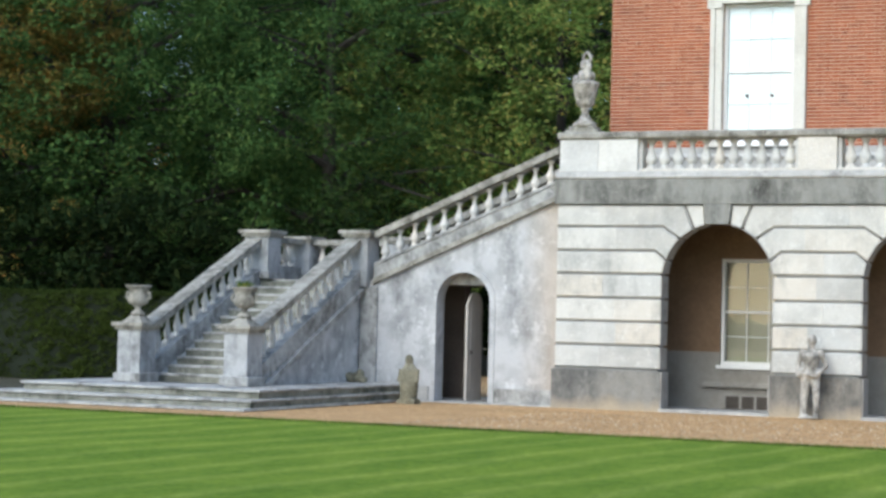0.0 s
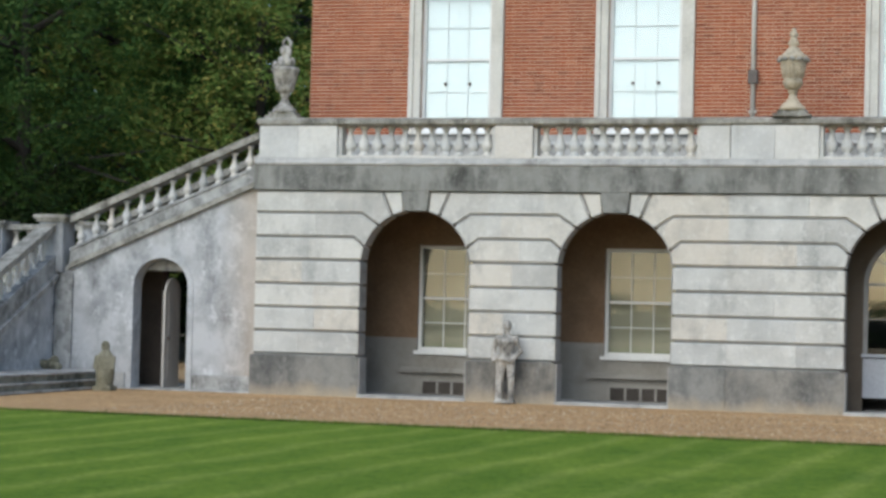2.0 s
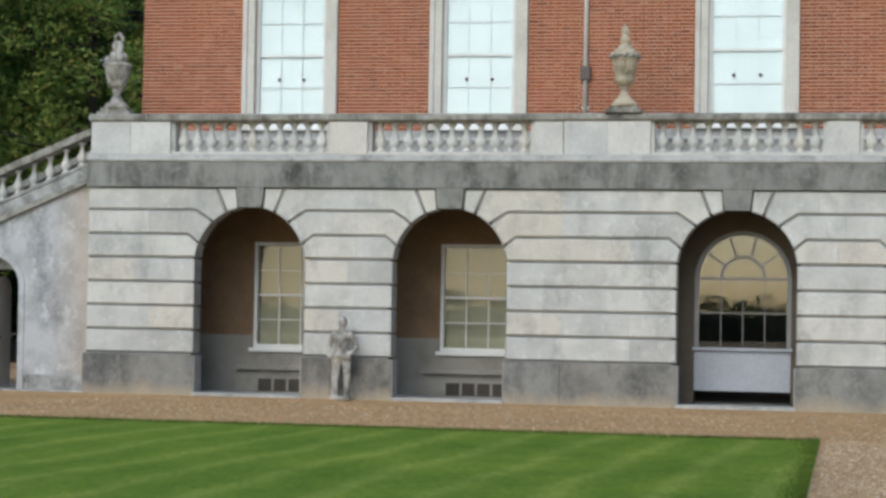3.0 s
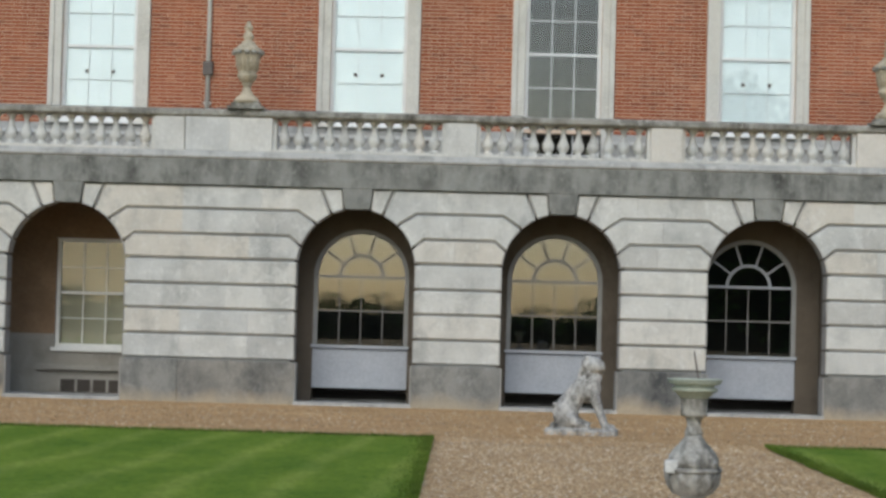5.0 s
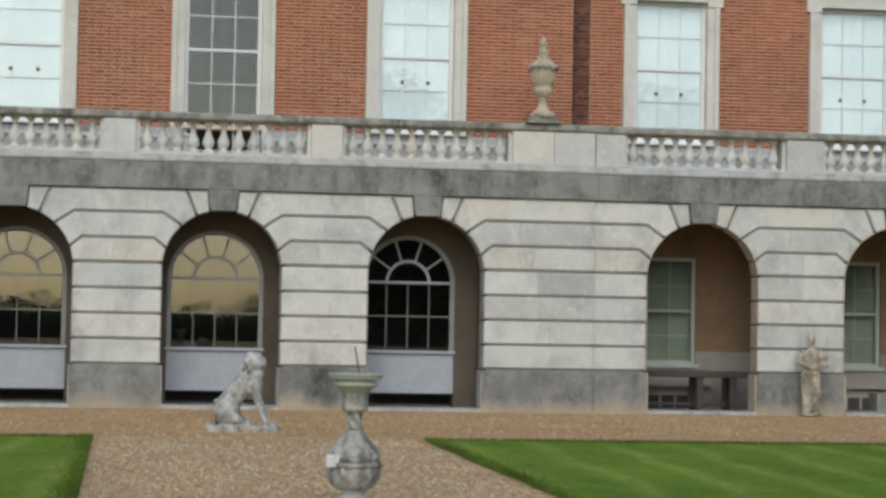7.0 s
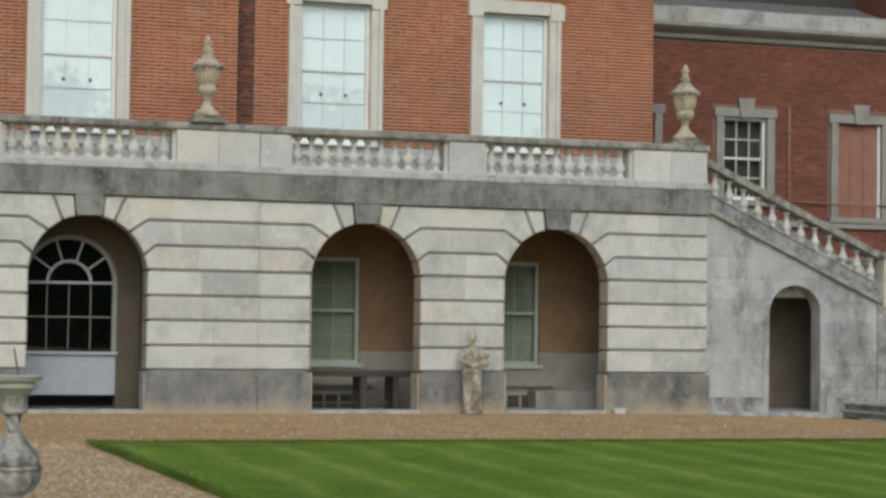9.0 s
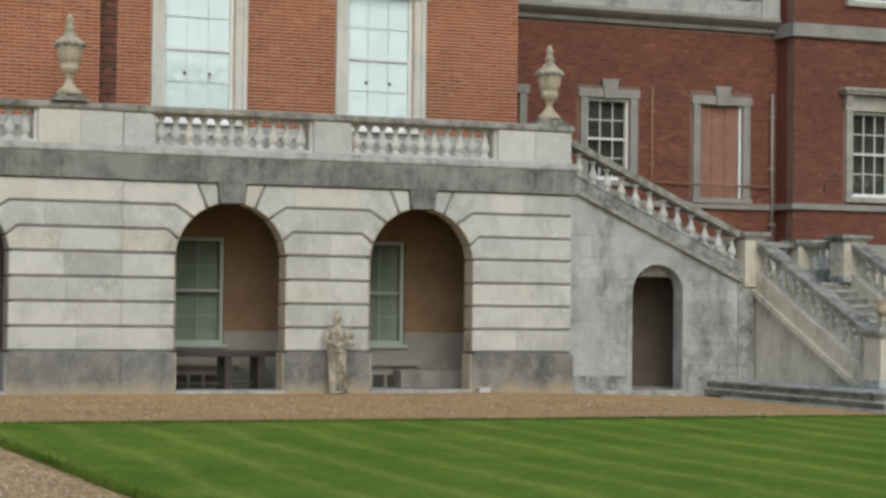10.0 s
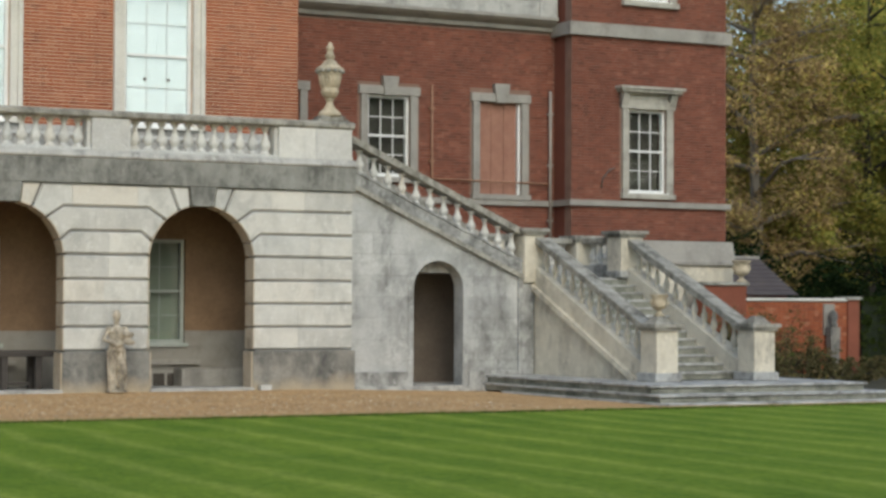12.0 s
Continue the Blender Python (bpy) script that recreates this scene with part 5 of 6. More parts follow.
bm = prism_x(bmesh.new(), [(WY - 0.02, 8.86), (WY - 0.1, 8.88), (WY - 0.12, 8.98), (WY - 0.3, 9.06), (WY - 0.42, 9.14), (WY - 0.42, 9.22), (WY - 0.28, 9.248), (WY + 0.4, 9.248), (WY + 0.4, 8.86)], 16.9, 26.07)
tagged(part("trim_wing_cornice", bm, M_GREYTRIM), "moulded grey stone cornice of the wing", "cornice", kind="structure")
slab("trim_wing_parapet", [(16.9 + 2.29 * i, 19.185 + 2.29 * i, WY - 0.3, WY + 0.3, 9.25, 9.62 + 0.02 * (i % 2)) for i in range(4)], M_LIP, "weathered grey stone blocking course above the wing cornice", "cornice")
slab("trim_wing_end_block", [(25.55, 26.07, WY - 0.36, WY + 0.3, 9.23, 9.78)], M_LIP, "pale stone end block where the wing meets the pavilion", "cornice")
bm = prism_x(bmesh.new(), [(WY + 0.31, 9.5), (WY + 4.5, 10.9), (WY + 9, 9.51), (WY + 9, 9.302), (WY + 0.31, 9.302)], 16.9, 26.19)
tagged(part("roof_wing", bm, M_LEAD), "low grey roof of the wing", "roof", kind="structure")
slab("roof_pavilion", [(26.0, 31.3, 5.8, 12.2, 14.01, 14.3)], M_LEAD, "roof of the pavilion", "roof")
slab("wall_wing_room", [(16.9, 31.0, 10.0, 10.2, 3.4, 14)], M_UNLIT_ROOM, "dim back wall of the wing rooms", "wall")
slab("ceiling_wing_room", [(16.9, 26.19, WY + 0.35, 10.0, 8.2, 8.4), (26.51, 30.79, PY + 0.35, 10.0, 8.2, 8.4)], M_UNLIT_ROOM, "dim ceiling of the wing rooms", "ceiling")


def eared_surround(x0, x1, z0, z1, y, material, key=True, hood=False):
    th = empty("trim_surround", "grey stone window surround with a keystone" if key else "stone window surround with a bracketed hood", "window surround", kind="structure")
    w = 0.2
    for a, b in ((x0 - w, x0 - 0.002), (x1 + 0.002, x1 + w)):
        part("jamb", boxes((a, b, y - 0.07, y + 0.1, z0, z1), bev=0.01), material, th)
    part("head", boxes((x0 - w - 0.06, x1 + w + 0.06, y - 0.09, y + 0.1, z1 + 0.002, z1 + 0.22), bev=0.01), material, th)
    part("sill", boxes((x0 - w - 0.05, x1 + w + 0.05, y - 0.13, y + 0.1, z0 - 0.14, z0 - 0.002), bev=0.01), material, th)
    c = (x0 + x1) / 2
    if key:
        part("keystone", prism(bmesh.new(), [(c - 0.16, z1 - 0.02), (c + 0.16, z1 - 0.02), (c + 0.23, z1 + 0.47), (c - 0.23, z1 + 0.47)], y - 0.14, y + 0.05), material, th)
    if hood:
        for a in (x0 - 0.26, x1 + 0.06):
            part("bracket", prism_x(bmesh.new(), [(y, z1 + 0.05), (y - 0.1, z1 + 0.1), (y - 0.22, z1 + 0.42), (y, z1 + 0.42)], a, a + 0.2), material, th)
        part("frieze", boxes((x0 - 0.04, x1 + 0.04, y - 0.06, y, z1 + 0.222, z1 + 0.42)), material, th)
        part("hood", boxes((x0 - 0.36, x1 + 0.36, y - 0.30, y, z1 + 0.422, z1 + 0.50), (x0 - 0.42, x1 + 0.42, y - 0.36, y, z1 + 0.50, z1 + 0.58), bev=0.012), material, th)


# near-black sheets behind these panes stand for the unlit rooms
sash_window("window_%d" % n_win, 20.72, 21.92, 4.9, 6.98, WY + 0.12, 3, 4, M_UNLIT_ROOM, "white sash window with dark panes in the brick wing")
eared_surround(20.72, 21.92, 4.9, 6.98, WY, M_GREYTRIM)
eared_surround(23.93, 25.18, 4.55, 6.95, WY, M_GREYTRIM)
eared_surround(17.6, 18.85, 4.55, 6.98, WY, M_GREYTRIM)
sash_window("window_%d" % (n_win + 1), 27.95, 29.14, 4.64, 6.88, PY + 0.12, 3, 4, M_UNLIT_ROOM, "white sash window with dark panes under a stone hood")
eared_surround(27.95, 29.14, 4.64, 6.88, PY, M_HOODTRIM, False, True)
sash_window("window_%d" % (n_win + 2), 27.98, 29.25, 9.75, 12.0, PY + 0.12, 3, 4, M_UNLIT_ROOM, "upper white sash window of the pavilion")
eared_surround(27.98, 29.25, 9.75, 12.0, PY, M_HOODTRIM, False)
n_win += 3
blocked = empty("blocked_window", "boarded window opening with pinkish panels and one white edge", "window", kind="structure")
for i in range(3):
    part("board", boxes((23.95 + 0.38 * i, 24.32 + 0.38 * i, WY + 0.08, WY + 0.12, 4.56, 6.94), bev=0.006), M_BOARD, blocked)
part("frame_edge", boxes((25.1, 25.17, WY + 0.03, WY + 0.14, 4.56, 6.94)), M_WHITE, blocked)
part("wall_stub", boxes((17.6, 18.85, WY + 0.02, WY + 0.1, 4.55, 6.98)), M_BRICK_DEEP, blocked)
downpipe("drainpipe", 22.53, WY - 0.06, 3.4, 7.3, 0, M_TERRA, 0.03)
downpipe("drainpipe", 26.02, WY - 0.10, 3.4, 7.3, 0, M_PIPE, 0.04)
cables = empty("service_pipe", "thin rusty service pipe bracketed along the wing wall", "pipe")
part("pipe", tube(bmesh.new(), [(22.5, WY - 0.07, 4.9), (24.0, WY - 0.1, 4.88), (26.0, WY - 0.1, 4.86)], [0.022] * 3, 8), M_TERRA, cables, smooth=True)
bent = empty("bent_pipe", "bent iron pipe on the pavilion wall", "pipe")
part("pipe", tube(bmesh.new(), [(27.1, PY - 0.03, 4.75), (27.12, PY - 0.06, 5.0), (27.35, PY - 0.06, 5.25), (27.5, PY - 0.05, 5.3)], [0.02] * 4, 8), M_IRON, bent, smooth=True)

# ---------------------------------------------------------------- garden wall, shed and hedges
bm = boxes((29.9, 34.74, 5.0, 5.35, -0.15, 1.82))
gw = tagged(part("wall_garden", bm, M_MORTAR_DEEP), "old red brick garden wall with a pale coping", "wall", kind="structure")
rows = bricks_for(29.9, 34.74, 4.985, -0.15, 1.82, [])
vs, fs = [], []
for a, b, c, d in rows:
    i = len(vs)
    a, b, c, d = a + 0.006, b - 0.006, c + 0.006, d - 0.006
    vs += [(a, 4.985, c), (b, 4.985, c), (b, 4.985, d), (a, 4.985, d), (a, 5.0, c), (b, 5.0, c), (b, 5.0, d), (a, 5.0, d)]
    fs += [(i, i + 1, i + 2, i + 3), (i + 1, i + 5, i + 6, i + 2), (i + 4, i, i + 3, i + 7), (i + 3, i + 2, i + 6, i + 7), (i + 4, i + 5, i + 1, i)]
me = bpy.data.meshes.new("brickwork")
me.from_pydata(vs, [], fs)
me.materials.append(M_BRICK)
ob = tagged(new("brickwork", me), kind="stuff")
ob.parent = gw
part("coping", boxes((29.85, 34.8, 4.93, 5.42, 1.822, 1.90), bev=0.02), M_PALE, gw)
for x0, x1, z in ((29.6, 31.0, 2.22), (34.4, 34.8, 1.86)):
    part("wall_pier", boxes((x0, x1, 4.92, 5.4, -0.15, z), bev=0.01), M_BRICK_DEEP, gw)
    part("pier_coping", boxes((x0 - 0.06, x1 + 0.06, 4.86, 5.46, z + 0.002, z + 0.09), bev=0.02), M_RAIL, gw)
post = empty("stone_herm", "weathered stone pillar with a carved top standing against the garden wall", "pillar", at=(33.75, 4.74, -0.08))
part("shaft", prism(bmesh.new(), [(-0.12, 0.0), (0.12, 0.0), (0.17, 1.1), (0.17, 1.2), (-0.17, 1.2), (-0.17, 1.1)], -0.1, 0.1), M_PLINTH, post)
part("carved_top", lathe(bmesh.new(), [(0.1, 1.2), (0.13, 1.25), (0.1, 1.32), (0.13, 1.45), (0.11, 1.58), (0.04, 1.66)], 14), M_PLINTH, post, smooth=True)
slabp = empty("backing_slab", "pale stone slab set in the garden wall behind the pillar", "slab", kind="structure")
part("slab", boxes((33.58, 33.95, 4.92, 4.983, 0.9, 1.75), bev=0.01), M_DADO, slabp)
shed = empty("shed", "low shed with a purple slate roof behind the wall", "shed")
part("wall", boxes((32.1, 35.6, 9.2, 12.5, -0.1, 2.1)), M_BRICK_DEEP, shed)
rf = part("roof", prism_x(bmesh.new(), [(8.9, 2.0), (10.85, 3.12), (12.8, 2.0)], 32.0, 35.7), M_SLATE, shed)
for r in range(9):
    k0, k1 = r / 9, (r + 1) / 9
    part("slate_course", prism_x(bmesh.new(), [(8.86 + 1.95 * k0, 2.0 + 1.12 * k0 + 0.035), (8.86 + 1.95 * k1, 2.0 + 1.12 * k1 + 0.012), (8.86 + 1.95 * k1, 2.0 + 1.12 * k1), (8.86 + 1.95 * k0, 2.0 + 1.12 * k0)], 31.98, 35.72), M_SLATE, rf)
part("ridge", boxes((31.95, 35.75, 10.75, 10.95, 3.08, 3.19), bev=0.03), M_GREYTRIM, rf)


def leaf_cloud(name, centers, radii, per, size, material, seed, lean=0.35, flat=None):
    """Many small folded leaves round clump centres, as one mesh."""
    rng = np.random.default_rng(seed)
    n = len(centers) * per
    c = np.repeat(np.asarray(centers, float), per, axis=0)
    r = np.repeat(np.asarray(radii, float), per)
    d = rng.normal(size=(n, 3))
    d /= np.linalg.norm(d, axis=1)[:, None]
    p = c + d * (r * rng.uniform(0.35, 1.0, n) ** 0.6)[:, None] * np.array([1, 1, 0.6])
    nrm = rng.normal(size=(n, 3)) * 0.55 + d * 0.6 + np.array([0, 0, lean])
    if flat is not None:
        nrm = rng.normal(size=(n, 3)) * 0.6 + flat
    nrm /= np.linalg.norm(nrm, axis=1)[:, None]
    way = rng.normal(size=(len(centers), 3)) * np.array([1, 1, 0.25]) - np.array([0, 0, 0.25])
    t = np.cross(nrm, np.repeat(way / np.linalg.norm(way, axis=1)[:, None], per, axis=0) + 0.35 * rng.normal(size=(n, 3)))
    t /= np.linalg.norm(t, axis=1)[:, None]
    b = np.cross(nrm, t)
    s = size * rng.uniform(0.6, 1.3, n)[:, None]
    v = np.stack([p - b * s * 1.25, p - t * s * 0.42 + nrm * s * 0.1, p + b * s * 1.25 - nrm * s * 0.15, p + t * s * 0.42 + nrm * s * 0.1], axis=1).reshape(-1, 3)
    me = bpy.data.meshes.new(name)
    me.vertices.add(len(v))
    me.vertices.foreach_set("co", v.ravel())
    me.loops.add(n * 4)
    me.loops.foreach_set("vertex_index", np.arange(n * 4))
    me.polygons.add(n)
    me.polygons.foreach_set("loop_start", np.arange(n) * 4)
    me.update()
    me.validate()
    me.materials.append(material)
    return me


def hedge(name, x0, x1, y0, y1, z1, label):
    th = empty(name, label, "hedge")
    # solid dark core paints the shade behind the outer leaves
    part("core", boxes((x0 + 0.06, x1 - 0.06, y0 + 0.06, y1 - 0.06, -0.1, z1 - 0.07)), M_INNER_SHADE, th)
    rng = np.random.default_rng(int(abs(x0) * 7))
    nf, ntop = int((x1 - x0) * (z1 + 0.1) * 70), int((x1 - x0) * (y1 - y0) * 40)
    def wob(a, b):
        return 0.05 * np.sin(a * 1.1) + 0.04 * np.sin(a * 2.3 + b * 1.7)
    fx, fz = rng.uniform(x0, x1, nf), rng.uniform(-0.1, z1, nf)
    tx, ty = rng.uniform(x0, x1, ntop), rng.uniform(y0, y1, ntop)
    fc = np.stack([fx, y0 + wob(fx, fz), fz], 1)
    tc = np.stack([tx, ty, z1 + 0.03 * np.sin(tx * 1.4)], 1)
    for nm, cc, fl in (("front_foliage", fc, np.array([0, -0.7, 0.3])), ("top_foliage", tc, np.array([0, -0.1, 0.9]))):
        ob = new(nm, leaf_cloud(nm, cc, np.full(len(cc), 0.12), 14, 0.042, M_HEDGE, 3, flat=fl))
        ob.parent = th
        tagged(ob, kind="stuff")
    return th


hedge("yew_hedge", -42, -24.9, 3.0, 4.4, 2.1, "clipped dark yew hedge behind the garden stair")
hedge("yew_hedge", 34.85, 44, 4.9, 6.2, 1.9, "clipped yew hedge ending at the garden wall")


def shrub(x, y, r, h, seed, material, label):
    th = empty("shrub", label, "shrub", "border shrubs", at=(x, y, ground_z(y, x)))
    rng = random.Random(seed)
    bm = bmesh.new()
    cs, rs = [], []
    for i in range(16):
        a, k = rng.uniform(0, 6.28), rng.uniform(0.2, 1)
        tip = (r * k * math.cos(a), r * k * math.sin(a), h * rng.uniform(0.45, 1.0))
        tube(bm, [(0.05 * math.cos(a), 0.05 * math.sin(a), -0.03), (tip[0] * 0.5, tip[1] * 0.5, tip[2] * 0.6), tip], [0.018, 0.012, 0.005], 5)
        for j in range(3):
            f = 1 - 0.25 * j
            cs.append((tip[0] * f, tip[1] * f, tip[2] * f))
            rs.append(0.17 * h)
    part("stems", bm, M_BARK, th)
    ob = new("foliage", leaf_cloud("foliage", cs, rs, 26, 0.045, material, seed))
    ob.parent = th
    return th


for i, (x, y, r, h, mt) in enumerate(((28.9, 3.9, 0.7, 1.7, M_SHRUB), (30.0, 4.0, 0.9, 1.9, M_SHRUB), (31.2, 4.2, 0.9, 1.75, M_SHRUB), (30.6, 3.4, 0.6, 0.7, M_LEAF_GREEN), (32.4, 4.2, 0.8, 1.2, M_SHRUB), (29.5, 3.2, 0.6, 0.7, M_LEAF_OLIVE), (33.0, 3.7, 0.8, 0.6, M_SHRUB), (34.6, 3.9, 0.9, 0.6, M_SHRUB), (35.8, 3.6, 0.9, 0.55, M_SHRUB), (27.6, -0.6, 0.9, 0.55, M_SHRUB), (29.2, -0.2, 1.0, 0.55, M_SHRUB), (30.8, 0.2, 1.0, 0.5, M_SHRUB), (32.4, 0.6, 1.0, 0.5, M_SHRUB), (28.6, 2.0, 0.9, 1.2, M_SHRUB), (30.3, 2.4, 1.0, 1.1, M_SHRUB))):
    shrub(x, y, r, h, 20 + i, mt, "straggling autumn border shrub by the garden wall")

# ---------------------------------------------------------------- trees
def tree(name, h, r, base, seed, material, label, clumps=720, per=96, leaf=0.075, bark=None):
    rng = random.Random(seed)
    th = empty(name, label, "tree", "park trees")
    bm = bmesh.new()
    tube(bm, [(0, 0, -0.4), (0.05, 0.02, 0.3), (0.15, 0.1, h * 0.3), (0.0, 0.2, h * 0.6), (0.1, 0.1, h * 0.92)], [0.5, 0.36, 0.24, 0.12, 0.03], 10)
    cs, rs = [], []
    for i in range(22):
        z0 = h * (0.14 + 0.7 * i / 22)
        a = i * 2.4 + rng.uniform(-0.4, 0.4)
        ln = r * math.sqrt(max(0.1, 1 - ((z0 / h - 0.42) / 0.62) ** 2)) * rng.uniform(0.75, 1.08)
        up = ln * rng.uniform(0.15, 0.5)
        m1 = (ln * 0.5 * math.cos(a), ln * 0.5 * math.sin(a), z0 + up * 0.6)
        tip = (ln * math.cos(a + 0.15), ln * math.sin(a + 0.15), z0 + up * (0.8 if z0 > h * 0.3 else 0.1))
        tube(bm, [(0.05, 0.1, z0), m1, tip], [0.13, 0.08, 0.02], 6)
        for k in (0.55, 0.8):
            b = a + rng.uniform(-0.9, 0.9)
            p = (ln * k * math.cos(a), ln * k * math.sin(a), z0 + up * k * 0.8)
            q = (p[0] + 0.3 * r * math.cos(b), p[1] + 0.3 * r * math.sin(b), p[2] + rng.uniform(-0.2, 0.9))
            tube(bm, [p, q], [0.05, 0.012], 5)
            cs.append(q)
            rs.append(rng.uniform(0.6, 1.1))
        cs.append(tip)
        rs.append(rng.uniform(0.7, 1.2))
    part("trunk", bm, bark or M_BARK, th)
    while len(cs) < clumps:
        u, a = rng.uniform(-1, 1), rng.uniform(0, 6.283)
        q = math.sqrt(1 - u * u)
        lump = 0.8 + 0.38 * noise.noise(Vector((q * math.cos(a) * 1.8, q * math.sin(a) * 1.8, u * 2.2 + seed * 3.1)))
        k = lump * rng.uniform(0.55, 1.0) ** 0.5
        z = base + (h - base) * (0.5 + 0.5 * u * k)
        cs.append((r * q * k * math.cos(a), r * q * k * math.sin(a), z))
        rs.append(rng.uniform(0.45, 1.0))
    ob = new("crown", leaf_cloud("crown", cs, rs, per, leaf, material, seed))
    ob.parent = th
    return th


T_DARK = tree("broadleaf_tree", 19, 6.5, 0.6, 11, M_LEAF, "tall dark green broadleaf tree with foliage to the ground")
T_GREEN = tree("broadleaf_tree", 17, 6.0, 1.5, 12, M_LEAF_GREEN, "tall green broadleaf tree with open crown")
T_AUTUMN = tree("broadleaf_tree", 16, 5.5, 7.0, 13, M_LEAF_AUTUMN, "broadleaf tree turning autumn brown")
T_OLIVE = tree("broadleaf_tree", 15, 6.0, 1.2, 14, M_LEAF_OLIVE, "olive green and yellowing broadleaf tree")
T_BROWN = tree("broadleaf_tree", 17, 4.6, 1.0, 15, M_LEAF_BROWN, "thin twiggy tree with withered brown leaves", 640, 96, 0.068, M_BARK_PALE)
placed = set()


def plant(proto, x, y, turn, k=1.0):
    m = pose(x, y, -0.1, 0, 0, turn)
    if proto not in placed:
        placed.add(proto)
        proto.matrix_basis = m @ Matrix.Diagonal((k, k, k, 1))
        return
    c = copy_thing(proto, m)
    c.scale = (k, k, k)


for x, y, a, k in ((-31, 17, 140, 1.0), (-38, 15, 80, 1.05), (-46, 19, 150, 1.1), (-26.5, 27, 30, 1.05), (-34, 30, 210, 1.15), (-44, 32, 300, 1.2), (-54, 27, 120, 1.15), (-60, 38, 20, 1.2), (-24, 42, 250, 1.1), (-33, 45, 190, 1.3), (-48, 48, 60, 1.3), (-66, 50, 330, 1.3)):
    plant(T_DARK, x, y, a, k)
for x, y, a, k in ((-24.5, 19.5, 40, 0.95), (-20.5, 31, 100, 1.0), (-29.5, 22, 200, 0.9)):
    plant(T_GREEN, x, y, a, k)
for x, y, a, k in ((-40.5, 12.5, 10, 0.85), (45, 38, 70, 1.2), (52, 46, 200, 1.2)):
    plant(T_AUTUMN, x, y, a, k)
for x, y, a, k in ((50.0, 23.0, 0, 1.0), (57, 30, 90, 1.1), (62, 24, 200, 1.1), (43, 52, 300, 1.3), (70, 40, 30, 1.3), (58, 52, 140, 1.3)):
    plant(T_OLIVE, x, y, a, k)
for x, y, a, k in ((44.6, 23, 0, 0.95), (43.8, 34, 130, 1.25), (49, 40, 220, 1.3)):
    plant(T_BROWN, x, y, a, k)


def woodland(name, x0, x1, y0, y1, h, count, material, seed, label):
    rng = np.random.default_rng(seed)
    cx, cy = rng.uniform(x0, x1, count), rng.uniform(y0, y1, count)
    top = h * (0.8 + 0.14 * np.sin(cx * 0.31 + seed) + 0.09 * np.sin(cx * 0.83 + cy))
    cz = rng.uniform(0.0, 1.0, count) ** 0.8 * top
    ob = new(name, leaf_cloud(name, np.stack([cx, cy, cz], 1), rng.uniform(1.0, 2.2, count) * (1 if h > 9 else 0.45), 60, 0.3 if h > 9 else 0.12, material, seed))
    tagged(ob, label, "woods", kind="stuff")


woodland("far_woods", -120, -16, 58, 66, 23, 1500, M_LEAF, 31, "dense dark woodland behind the house")
# the low belts get their shade from leaf colour, not from the canopies
woodland("understorey", -75, -26, 8.5, 11.5, 6.4, 1000, M_LEAF_SHADE, 33, "undergrowth behind the hedge, leaves darkened for the shade under trees")
woodland("understorey", 36.5, 80, 14.5, 19, 4.0, 600, M_LEAF_SHADE, 34, "undergrowth beyond the garden wall, leaves darkened for the shade under trees")
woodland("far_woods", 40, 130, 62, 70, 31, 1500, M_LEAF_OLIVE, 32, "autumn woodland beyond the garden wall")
woodland("far_thicket", -112, -18, 52, 55, 9.5, 900, M_LEAF_SHADE, 38, "thicket under the far trees, leaves darkened for the shade there")
woodland("far_thicket", 38, 112, 52, 55, 9.5, 900, M_LEAF_SHADE, 39, "thicket under the far trees, leaves darkened for the shade there")
# unseen tall belts, added to turn the east window reflections dark
woodland("park_belt", 11, 60, -92, -84, 17, 1000, M_LEAF, 35, "unseen dense tree belt across the lawn, added to darken window reflections")
woodland("park_belt", 60, 135, -92, -84, 28, 1300, M_LEAF, 37, "unseen dense tree belt across the lawn, added to darken window reflections")
woodland("park_belt", -90, 9, -104, -96, 3.0, 900, M_LEAF, 36, "low line of park shrubs across the lawn")
def belt_core(x0, x1, y, h, seed):
    """The closed dark body of a line of trees: a lumpy ridge, added unseen for reflections."""
    bm = bmesh.new()
    n = int((x1 - x0) / 1.5)
    rings = []
    for i in range(n + 1):
        x = x0 + (x1 - x0) * i / n
        top = h * (0.72 + 0.2 * noise.noise(Vector((x * 0.12, seed, 0))) + 0.12 * noise.noise(Vector((x * 0.45, seed, 4))))
        rings.append([bm.verts.new((x, y + dy, z * top - 0.2)) for dy, z in ((-3, 0), (-2.6, 0.6), (-1.2, 0.93), (0, 1.0), (1.2, 0.93), (2.6, 0.6), (3, 0))])
    for a, b in zip(rings, rings[1:]):
        for i in range(6):
            bm.faces.new((a[i], a[i + 1], b[i + 1], b[i]))
    bm.faces.new(rings[0])
    bm.faces.new(rings[-1][::-1])
    tagged(part("park_thicket", bm, M_INNER_SHADE, smooth=True), "unseen dark ridge added to fill the tree belt in window reflections", "woods", kind="stuff")


belt_core(11, 135, -88, 17, 1.0)
belt_core(-90, 10, -100, 2.7, 2.0)
# the park behind the viewer, seen only in the window glass
for i in (0, 5, 6, 7, 8):
    plant((T_DARK, T_GREEN)[i % 2], -80 + 20 * i + 5 * math.sin(i * 2.1), -118 + 9 * math.sin(i * 1.3), i * 47, 0.95 + 0.2 * math.sin(i))
for x, y in ((-62, -40), (-68, -65), (70, -38), (74, -66), (82, -50), (66, -84), (90, -75)):
    plant(T_DARK, x, y, x, 1.0)


